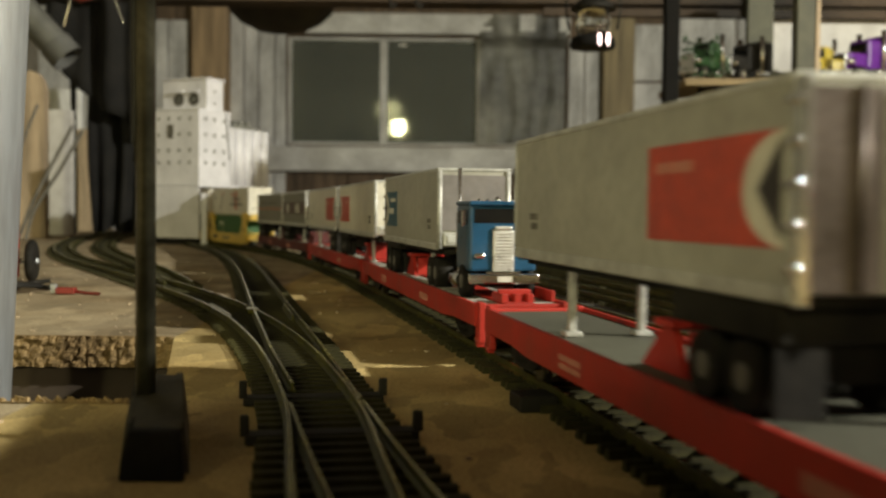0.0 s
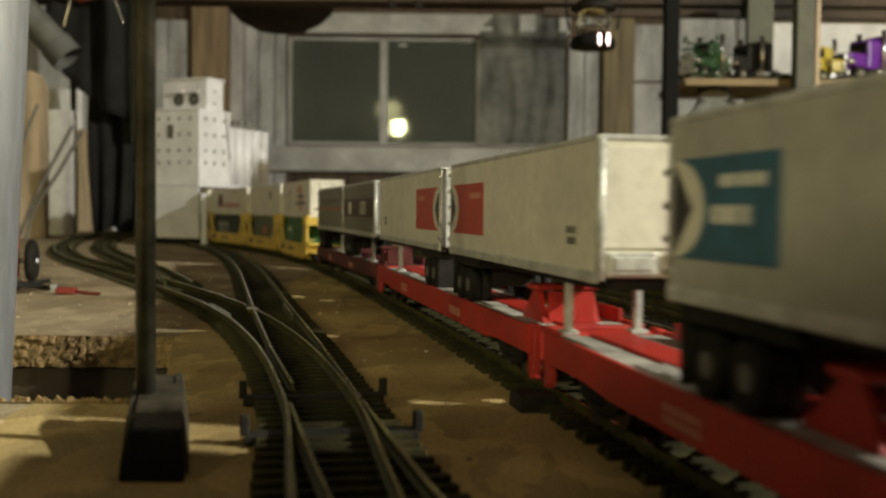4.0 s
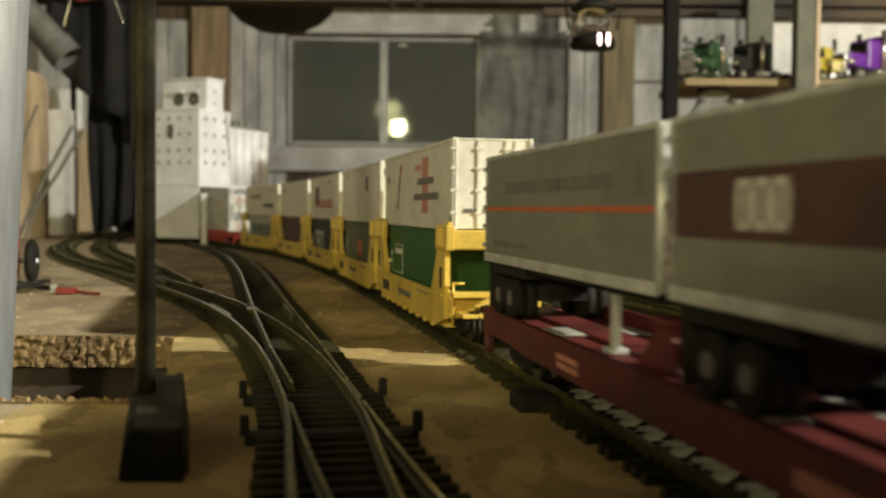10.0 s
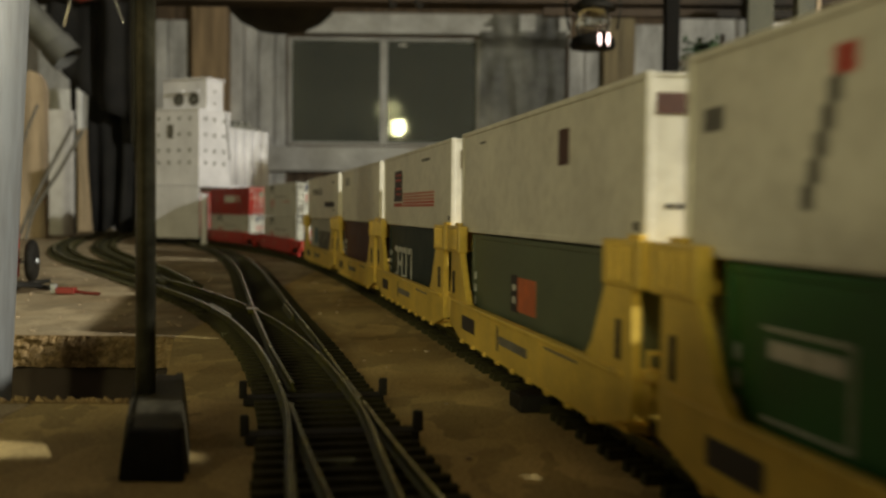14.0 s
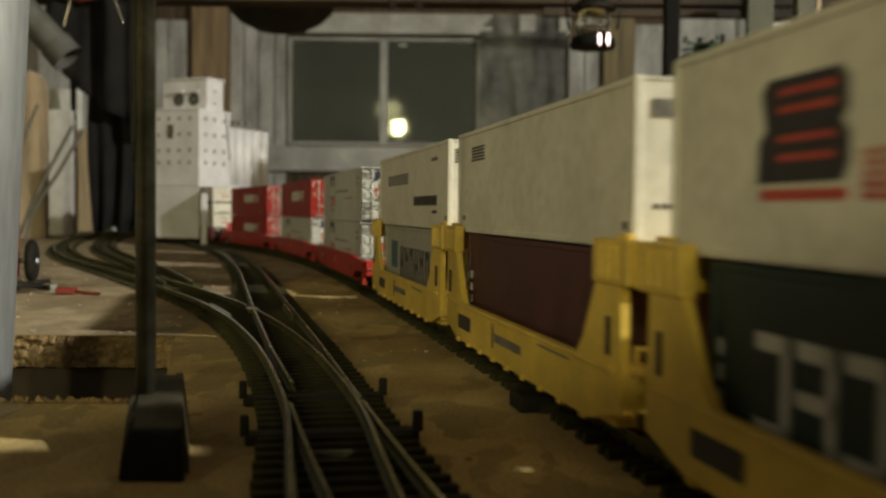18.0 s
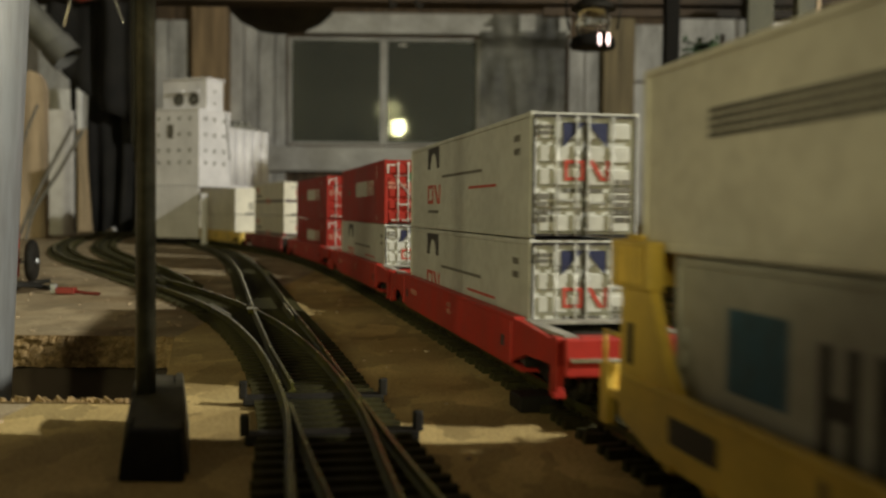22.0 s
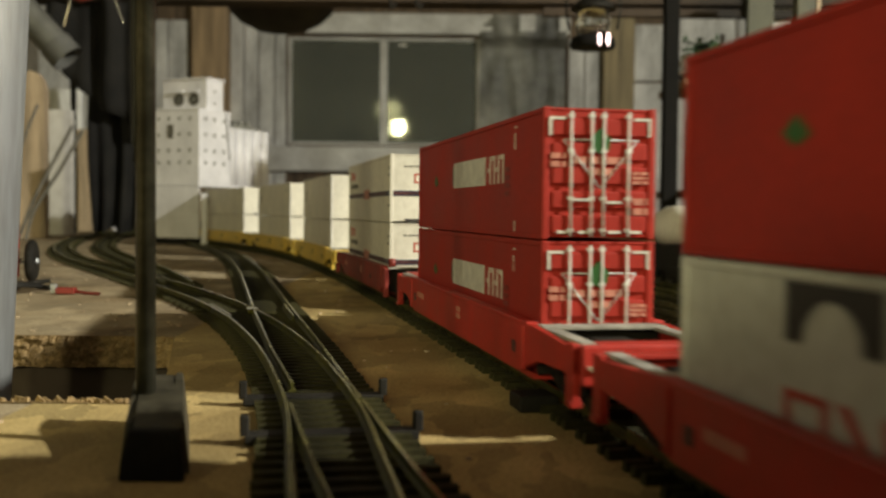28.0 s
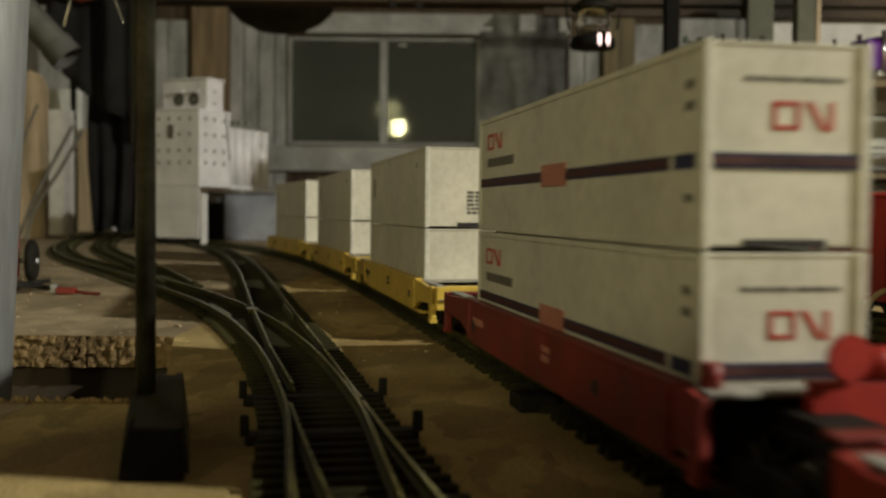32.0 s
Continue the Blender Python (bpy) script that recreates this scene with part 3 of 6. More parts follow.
for route in (left_route, right_route):     # check rails beside the frog
    side = -GAUGE + 0.0019 if route is left_route else GAUGE - 0.0019
    rail(line_of(route, 0.455, 0.515), side, turnout)
widths = {}
y, k = -0.06, 0
while y < 0.497:
    xl, xr = left_route(y), right_route(y)
    lo, hi = min(xl, xr) - 0.0155, max(xl, xr) + 0.0155
    dx = (right_route(y + 0.002) + left_route(y + 0.002) - right_route(y - 0.002) - left_route(y - 0.002)) / 0.008
    key = round((hi - lo) / 0.001)
    if key not in widths:
        widths[key] = to_mesh("tie", block(-key * 0.0005, key * 0.0005, -0.0014, 0.0014, 0, 0.0021), TIE)
    share("tie", widths[key], turnout, pose((lo + hi) / 2, y, 0, 0, 0, math.degrees(math.atan2(-dx, 1))))
    y += PITCH
    k += 1
# long ties with switch-machine lugs and throw bars at both toes
for y, lug_l, lug_r in ((0.228, 0.0190, 0.0184), (0.2725, 0.0187, 0.0172)):
    x = (left_route(y) + right_route(y)) / 2
    m = pose(x, y, 0, 0, 0, 11)
    part("throw_bar", block(-lug_l, lug_r, -0.0030, 0.0030, 0.0004, 0.0024, 0.0003, m), BLACK, turnout, "black plastic throw bar")
    for sx in (-lug_l, lug_r):
        bm = block(sx - 0.001, sx + 0.001, -0.0022, -0.0004, 0.0020, 0.0066, 0.0004, m)
        add_tube(bm, m @ Vector((sx, 0.0012, 0.002)), m @ Vector((sx, 0.0012, 0.0058)), 0.0009, 8)
        part("lug", bm, BLACK, turnout)
track("curving model railway track with brass rails", line_of(left_route, 0.50, 2.8), most=220)
track("model railway track with brass rails curving beside another", line_of(right_route, 0.50, 1.44), most=160)
track("inner curving model railway track with brass rails", line_of(inner_route, 0.66, 2.75), most=160)
# rail joiner and feeder blocks beside the tracks
for x, y, a in ((0.0245, 0.268, 11),):
    tagged(new("terminal_block", to_mesh("terminal_block", block(-0.006, 0.004, -0.005, 0.006, 0, 0.0042, 0.0006, pose(x, y, 0, 0, 0, a)), BLACK)),
           "small black plastic feeder block beside the track", "terminal block")
# ---- rolling stock: built about its middle, its own -y end leading, z from the board ----
def wheel(name, parent, x, y, z, r, w, material, n=16):
    ob = part(name, tube((x - w / 2, y, z), (x + w / 2, y, z), r, n), material, parent)
    return ob


def bogie(parent, y, name="bogie"):
    """A two-axle truck with side frames and four flanged wheels."""
    bm = bmesh.new()
    for s in (-1, 1):
        add_prism(bm, ((y - 0.0135, 0.0088), (y - 0.0135, 0.0118), (y - 0.006, 0.0125), (y + 0.006, 0.0125), (y + 0.0135, 0.0118), (y + 0.0135, 0.0088),
                       (y + 0.0095, 0.0075), (y + 0.005, 0.0068), (y - 0.005, 0.0068), (y - 0.0095, 0.0075)), 0, s * 0.0112 - 0.0008, s * 0.0112 + 0.0008)
        for d in (-0.003, 0, 0.003):
            add_tube(bm, (s * 0.0112 + s * 0.0008, y + d, 0.0085), (s * 0.0112 + s * 0.0008, y + d, 0.0112), 0.0011, 6)
    add_box(bm, -0.0112, 0.0112, y - 0.003, y + 0.003, 0.0085, 0.0118)
    b = part(name, bm, BLACK_PAINT, parent, "dull black plastic side-frame truck")
    for d in (-0.0095, 0.0095):
        w = bmesh.new()
        add_tube(w, (-0.0090, y + d, 0.0098), (0.0090, y + d, 0.0098), 0.0012, 8)
        for s in (-1, 1):
            add_tube(w, (s * 0.0072, y + d, 0.0098), (s * 0.0078, y + d, 0.0098), 0.0060, 18)
            add_tube(w, (s * 0.0078, y + d, 0.0098), (s * 0.0100, y + d, 0.0098), 0.0052, 18)
        part("wheelset", w, DARK_STEEL, b)
    return b


def coupler(parent, y, s, z=0.0105):
    """A knuckle coupler pointing along s at the car's end y."""
    bm = block(-0.0014, 0.0014, min(y, y + s * 0.006), max(y, y + s * 0.006), z - 0.0012, z + 0.0012, 0.0003)
    add_box(bm, -0.0024, 0.0012, min(y + s * 0.0055, y + s * 0.0088), max(y + s * 0.0055, y + s * 0.0088), z - 0.0016, z + 0.0016, 0.0004)
    add_box(bm, 0.0004, 0.0022, min(y + s * 0.0062, y + s * 0.0075), max(y + s * 0.0062, y + s * 0.0075), z - 0.0016, z + 0.0016, 0.0003)
    add_tube(bm, (0.0008, y + s * 0.006, z - 0.001), (0.0016, y + s * 0.0062, z - 0.0055), 0.0004, 6)
    part("coupler", bm, BLACK_PAINT, parent)


def mark(parent, material, side, half, u0, u1, z0, z1, name="marking", proud=0.00016):
    """Flat paint on the left flank (side L, u along y) or the leading end (side F, u along x)."""
    if side == "L":
        bm = block(-half - proud, -half + 0.0002, u0, u1, z0, z1)
    else:
        bm = block(u0, u1, -half - proud, -half + 0.0002, z0, z1)
    return part(name, bm, material, parent)


def bars(parent, material, side, half, u0, u1, z0, z1, rows, seed, name="lettering"):
    """Unreadable writing: rows of short bars."""
    rnd = random.Random(seed)
    bm = bmesh.new()
    h = (z1 - z0) / rows
    for r in range(rows):
        u = u0
        while u < u1 - 0.0004:
            w = min(rnd.uniform(0.0010, 0.0034), u1 - u)
            a, b = z0 + r * h + h * 0.16, z0 + (r + 1) * h - h * 0.16
            if side == "L":
                add_box(bm, -half - 0.00016, -half + 0.0002, u, u + w, a, b)
            else:
                add_box(bm, u, u + w, -half - 0.00016, -half + 0.0002, a, b)
            u += w + rnd.uniform(0.0003, 0.0007)
    return part(name, bm, material, parent)


def flank_shape(parent, material, half, outline, name, proud=0.00018):
    """A flat outline of (y, z) on the left flank."""
    return part(name, prism(outline, 0, -half - proud, -half + 0.0002), material, parent)


def worm_mark(parent, material, side, half, u, z, size, wide=1.0):
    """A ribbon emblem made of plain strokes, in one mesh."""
    s, t, e = size, 0.17 * size, 0.01 * size

    def stroke(name, outline):
        if side == "L":
            bm = prism([(u - a * wide, z + b) for a, b in outline], 0, -half - 0.0002, -half + 0.0002)
        else:
            bm = prism([(u + a * wide, z + b) for a, b in outline], 1, -half - 0.0002, -half + 0.0002)
        part(name, bm, material, parent)
    a0, a1, b = -1.05 * s, -0.02 * s, 0.5 * s
    stroke("emblem_frame", [(a0, -b), (a1, -b), (a1, b), (a0, b), (a0, e - b + t), (a0 + t, e - b + t), (a0 + t, b - t), (a1 - t, b - t), (a1 - t, t - b), (a0, t - b)])
    stroke("emblem_stem", [(1.08 * s, -b), (1.08 * s, b), (1.08 * s + t, b), (1.08 * s + t, -b)])
    stroke("emblem_bar", [(0.16 * s, b), (0.42 * s, b), (1.05 * s, -b), (0.79 * s, -b)])


# ---- trailers ----
TR_Z0, TR_Z1, TR_W = 0.0362, 0.0664, 0.0285


def trailer(front, rear, label, colour, facing, tag=None, deck=0.0198, up=0.0, door=None):
    """A highway van on a flat car. facing -1: its nose leads; 1: its doors lead."""
    L = rear - front
    z0, z1 = TR_Z0 + up, TR_Z1 + up
    t = thing("semi_trailer", label, "trailer", "trailers on flat cars")
    h, w = L / 2, TR_W / 2
    part("body", block(-w, w, -h, h, z0, z1, 0.0006), colour, t)
    part("roof", block(-w - 0.0003, w + 0.0003, -h - 0.0003, h + 0.0003, z1 - 0.0008, z1 + 0.0006, 0.0004), SILVER, t, "silver roof cap")
    for s in (-1, 1):
        part("lower_rail", block(s * w - 0.0006, s * w + 0.0006, -h, h, z0 - 0.0012, z0 + 0.0014, 0.0003), SILVER, t)
    part("underframe", block(-w + 0.003, w - 0.003, -h + 0.004, h - 0.002, z0 - 0.003, z0), BLACK_PAINT, t)
    nose, tail = facing * h, -facing * h
    # nose: rounded corner posts and a small hatch
    for s in (-1, 1):
        part("corner_post", tube((s * (w - 0.0006), nose, z0 - 0.0006), (s * (w - 0.0006), nose, z1 - 0.0004), 0.0011, 8), SILVER, t)
    if facing < 0:
        part("nose_panel", block(-w + 0.0015, w - 0.0015, nose - 0.0005, nose + 0.0004, z0 + 0.0065, z1 - 0.0022), colour if colour is CREAM else NOSE_SHADE_GREY, t)
        for x0, x1 in ((-w + 0.0022, -0.001), (0.0015, w - 0.0022)):
            bm = block(x0, x1, nose - 0.0012, nose, z0 + 0.0006, z0 + 0.0056, 0.0004)
            add_box(bm, x0 + 0.0012, x1 - 0.0012, nose - 0.0016, nose - 0.001, z0 + 0.0016, z0 + 0.0046, 0.0003)
            part("connector_box", bm, SILVER, t, "silver connector box")
        bm = bmesh.new()
        for k in range(13):
            add_box(bm, -w + 0.0007, -w + 0.0015, nose - 0.0009, nose + 0.0002, z0 + 0.0015 + k * 0.0022, z0 + 0.0023 + k * 0.0022)
        part("rivets", bm, SILVER, t)
    # doors: frame, leaves, rods and hinges
    y0, y1 = sorted((tail, tail - facing * 0.0010))
    for s in (-1, 1):
        part("door_post", block(s * (w - 0.001) - 0.0011, s * (w - 0.001) + 0.0011, y0 - 0.0003, y1 + 0.0003, z0 - 0.0015, z1, 0.0003), CHROME, t, "shiny rear door post")
        bm = bmesh.new()
        add_tube(bm, (s * 0.0045, tail - facing * 0.0014, z0), (s * 0.0045, tail - facing * 0.0014, z1 - 0.001), 0.0004, 6)
        add_box(bm, s * 0.0066 - 0.0055, s * 0.0066 + 0.0055, y0 + 0.0001, y1 - 0.0001, z0 + 0.0005, z1 - 0.0015)
        leaf = part("door_leaf", bm, door or SILVER, t, "shiny metal door leaf, darkened as if in shade" if door else "pale silver door leaf")
        for k in range(5):
            z = z0 + 0.003 + 0.0058 * k
            part("hinge", block(s * (w + 0.0001) - 0.0008, s * (w + 0.0001) + 0.0008, y0 - 0.0007, y1 + 0.0007, z, z + 0.0014, 0.0003), CHROME, leaf)
    # running gear: two axles, landing legs
    bm = block(-0.007, 0.007, tail + facing * 0.010 - 0.002, tail + facing * 0.010 + 0.026, deck + 0.0055, z0 - 0.003) if facing > 0 else \
        block(-0.007, 0.007, tail - 0.036, tail - 0.008, deck + 0.0055, z0 - 0.003)
    part("suspension", bm, BLACK_PAINT, t)
    a, b = sorted((tail + facing * 0.0040, tail + facing * 0.0430))
    part("axle_frame", block(-0.0136, 0.0136, a, b, deck + 0.0119, z0 - 0.0013, 0.0004), BLACK_PAINT, t)
    for s in (-1, 1):
        part("mudflap", block(s * 0.0100 - 0.0040, s * 0.0100 + 0.0040, min(tail + facing * 0.0045, tail + facing * 0.0053), max(tail + facing * 0.0045, tail + facing * 0.0053), deck + 0.0010, z0 - 0.0014, 0.0002), TYRE, t)
    for d in (0.015, 0.029):
        y = tail + facing * d
        for s in (-1, 1):
            tw = bmesh.new()
            add_tube(tw, (s * 0.0068, y, deck + 0.0058), (s * 0.0100, y, deck + 0.0058), 0.0057, 18)
            add_tube(tw, (s * 0.0104, y, deck + 0.0058), (s * 0.0138, y, deck + 0.0058), 0.0057, 18)
            ty = part("tyre", tw, TYRE, t)
            part("rim", tube((s * 0.0120, y, deck + 0.0058), (s * 0.0140, y, deck + 0.0058), 0.0030, 12, 0.0022), SHADED_RIM, ty)
    for s in (-1, 1):
        bm = block(s * 0.009 - 0.0009, s * 0.009 + 0.0009, nose - facing * 0.036 - 0.0012, nose - facing * 0.036 + 0.0012, deck + 0.0012, z0 - 0.001, 0.0002)
        add_box(bm, s * 0.009 - 0.0022, s * 0.009 + 0.0022, nose - facing * 0.036 - 0.0022, nose - facing * 0.036 + 0.0022, deck, deck + 0.0013, 0.0003)
        part("landing_leg", bm, SILVER, t)
    if tag:
        tag(t, w, tail, facing, up)
    return rides(t, front, rear)


def half_disc_tag(colour):
    """A coloured panel with a hollow end round a pale half disc and a black wedge, at the trailer's rear."""
    def put(t, w, tail, f, up=0.0):
        mid, r, n = 0.0510 + up, 0.0084, 12
        fan = [(-0.5 + k / n) * math.pi for k in range(n + 1)]
        arc = [(tail + f * max(0.0115 * math.cos(a) + 0.0022, 0.0022), mid + r * math.sin(a)) for a in fan]
        long = 0.0400 if colour is MARK_BLUE else 0.0530
        flank_shape(t, colour, w, [(tail + f * long, mid - r)] + arc + [(tail + f * long, mid + r)], "panel")
        flank_shape(t, MARK_BLACK, w, [(tail + f * 0.0022, mid - 0.0078), (tail + f * 0.0100, mid), (tail + f * 0.0022, mid + 0.0078)], "wedge", 0.0003)
        disc = [(tail + f * (0.0021 + 0.0125 * math.cos(a)), mid + 0.0083 * math.sin(a)) for a in fan]
        flank_shape(t, CREAM, w, disc, "half_disc", 0.00024)
        bars(t, MARK_WHITE if colour is MARK_BLUE else PINK, "L", w + 0.0001, *sorted((tail + f * (long - 0.020), tail + f * (long - 0.004))), mid + 0.0030, mid + 0.0058, 1, 7)
        if colour is MARK_BLUE:
            bars(t, MARK_WHITE, "L", w + 0.0001, *sorted((tail + f * 0.017, tail + f * 0.031)), mid - 0.003, mid + 0.0012, 1, 8)
        bars(t, MARK_GREY, "L", w, *sorted((-tail - f * 0.022, -tail - f * 0.015)), 0.0425 + up, 0.0475 + up, 2, 5)
    return put


def brown_band_tag(t, w, tail, f, up=0.0):
    h = abs(tail)
    mark(t, BROWN, "L", w, -h + 0.003, h - 0.002, 0.0462, 0.0572, "band")
    for u0, u1, seed in ((0.028, 0.045, 2), (-0.038, -0.010, 3)):
        bm = bmesh.new()
        n = 4 if u0 < 0 else 3
        for k in range(n):
            a = u0 + (u1 - u0) * k / n
            b = a + (u1 - u0) / n * 0.80
            for y0, y1, z0, z1 in ((a, a + 0.0012, 0.0478, 0.0555), (b - 0.0012, b, 0.0478, 0.0555), (a, b, 0.0478, 0.0490), (a, b, 0.0543, 0.0555)):
                add_box(bm, -w - 0.0003, -w, y0, y1, z0, z1)
            part("block_emblem", bm, MARK_WHITE, t)
            bm = bmesh.new()
        bm.free()


def orange_line_tag(t, w, tail, f, up=0.0):
    h = abs(tail)
    mark(t, ORANGE, "L", w, -h + 0.001, h - 0.001, 0.0503, 0.0516, "stripe")
    bars(t, MARK_GREY, "L", w, -0.045, 0.045, 0.0545, 0.0592, 1, 12)
    bars(t, MARK_GREY, "L", w, 0.020, 0.060, 0.0400, 0.0418, 1, 13)
    mark(t, MARK_GREY, "L", w, -0.0625, -0.0580, 0.0535, 0.0600)


trailer(-0.008, 0.144, "pale grey trailer with a red panel and shiny rear doors", VAN_GREY, 1, half_disc_tag(MARK_RED), up=0.0028, door=DARKENED_DOORS)
trailer(0.262, 0.404, "silver grey trailer with a blue rear panel behind a tractor", VAN_GREY, -1, half_disc_tag(MARK_BLUE))
trailer(0.444, 0.606, "cream trailer with a red panel and lit white nose", CREAM, -1, half_disc_tag(MARK_RED))
trailer(0.626, 0.789, "cream trailer with a red panel, doors to another trailer", CREAM, 1, half_disc_tag(MARK_RED))
trailer(0.813, 0.953, "grey trailer with a brown band and pale block emblems", OLD_GREY, -1, brown_band_tag)
trailer(0.959, 1.099, "grey trailer with a thin orange stripe", OLD_GREY, -1, orange_line_tag)


# ---- flat cars ----
def flat_car(front, rear, label, colour, folded=False, plain=False):
    L = rear - front
    h = L / 2
    hitch_red = colour if colour is DARK_RED else RED
    c = thing("flat_car", label, "flat car", "flat cars")
    # plain deck: shade under the trailer is put into a darker olive
    part("deck", block(-0.0146, 0.0146, -h + 0.001, h - 0.001, 0.0176, 0.0196, 0.0003), OLIVE_PAINT if plain else colour, c)
    if colour is RED and not plain:
        for x in (-0.0098, 0.0098):
            part("deck_strip", block(x - 0.0044, x + 0.0044, -h + 0.003, h - 0.003, 0.0194, 0.0199, 0.0001), DECK_GREY, c, "worn grey walking strip")
    for s in (-1, 1):
        outline = ((-h, 0.0135), (-h + 0.034, 0.0135), (-h + 0.050, 0.0124), (h - 0.050, 0.0124), (h - 0.034, 0.0135), (h, 0.0135), (h, 0.0207), (-h, 0.0207))
        part("side_sill", prism(outline, 0, s * 0.0153 - 0.0006, s * 0.0153 + 0.0006), colour, c)
        part("end_sill", block(-0.0146, 0.0146, s * h - 0.0016, s * h + 0.0016, 0.0120, 0.0205, 0.0004), colour, c)
        for x in (-0.0140, 0.0140):
            bm = block(x - 0.0010, x + 0.0010, s * h - 0.0028, s * h + 0.0028, 0.0080, 0.0212, 0.0003)
            add_box(bm, x - 0.0013, x + 0.0013, s * h - 0.001, s * h + 0.001, 0.0068, 0.0090, 0.0003)
            part("step", bm, colour, c)
        coupler(c, s * h, s)
        bogie(c, s * (h - 0.032))
    if not plain:
        part("centre_tread", block(-0.0050, 0.0050, -h + 0.003, h - 0.003, 0.0196, 0.0206, 0.0003), colour, c, "raised red middle strip")
    part("centre_sill", block(-0.004, 0.004, -h + 0.02, h - 0.02, 0.0095, 0.0175), BLACK_PAINT, c)
    if folded:                          # a hitch lying flat on the deck
        y = -h + 0.006
        part("hitch", block(-0.0056, 0.0056, y + 0.0040, y + 0.0060, 0.0200, 0.0245, 0.0004), hitch_red, c, "bright red folded trailer hitch")
        for x in (-0.0044, 0.0, 0.0044):
            part("hitch_bar", block(x - 0.0011, x + 0.0011, y, y + 0.0130, 0.0200, 0.0232, 0.0003), hitch_red, c)
    for y in (0.012,) if folded else (-h + 0.012, 0.012):       # raised hitches
        for x in (-0.0073, 0.0073):
            part("hitch_leg", prism(((y, 0.0198), (y + 0.022, 0.0198), (y + 0.010, 0.0290), (y + 0.006, 0.0290)), 0, x - 0.0007, x + 0.0007), hitch_red, c)
        part("hitch", block(-0.0095, 0.0095, y + 0.0035, y + 0.0120, 0.0286, 0.0302, 0.0004), hitch_red, c, "bright red trailer hitch")
        part("hitch_plate", block(-0.0064, 0.0064, y + 0.0005, y + 0.0022, 0.0198, 0.0284), hitch_red, c)
    for y in (-h + 0.06, -0.03, h - 0.07):
        for x in () if plain else (-0.0085, 0.0085):
            part("bridge_plate", block(x - 0.0035, x + 0.0035, y, y + 0.016, 0.01985, 0.0203, 0.0002), DECK_GREY, c)
    if not plain:
        part("rub_rail", block(0.0134, 0.0146, -h + 0.012, h - 0.012, 0.0198, 0.0238, 0.0003), colour, c)
    bars(c, PINK, "L", 0.0159, -0.062, -0.045, 0.0138, 0.0178, 1, 3)
    bars(c, PINK, "L", 0.0159, 0.050, 0.066, 0.0138, 0.0178, 2, 5)
    return rides(c, front, rear, inset=0.11)


flat_car(-0.118, 0.175, "bright red flat car with an olive grey deck darkened for shade", RED, plain=True)
flat_car(0.189, 0.480, "bright red flat car carrying a tractor and trailer", RED, True)
flat_car(0.494, 0.788, "bright red flat car carrying two cream trailers", RED)
flat_car(0.802, 1.096, "grimy dark red flat car carrying two grey trailers", DARK_RED)


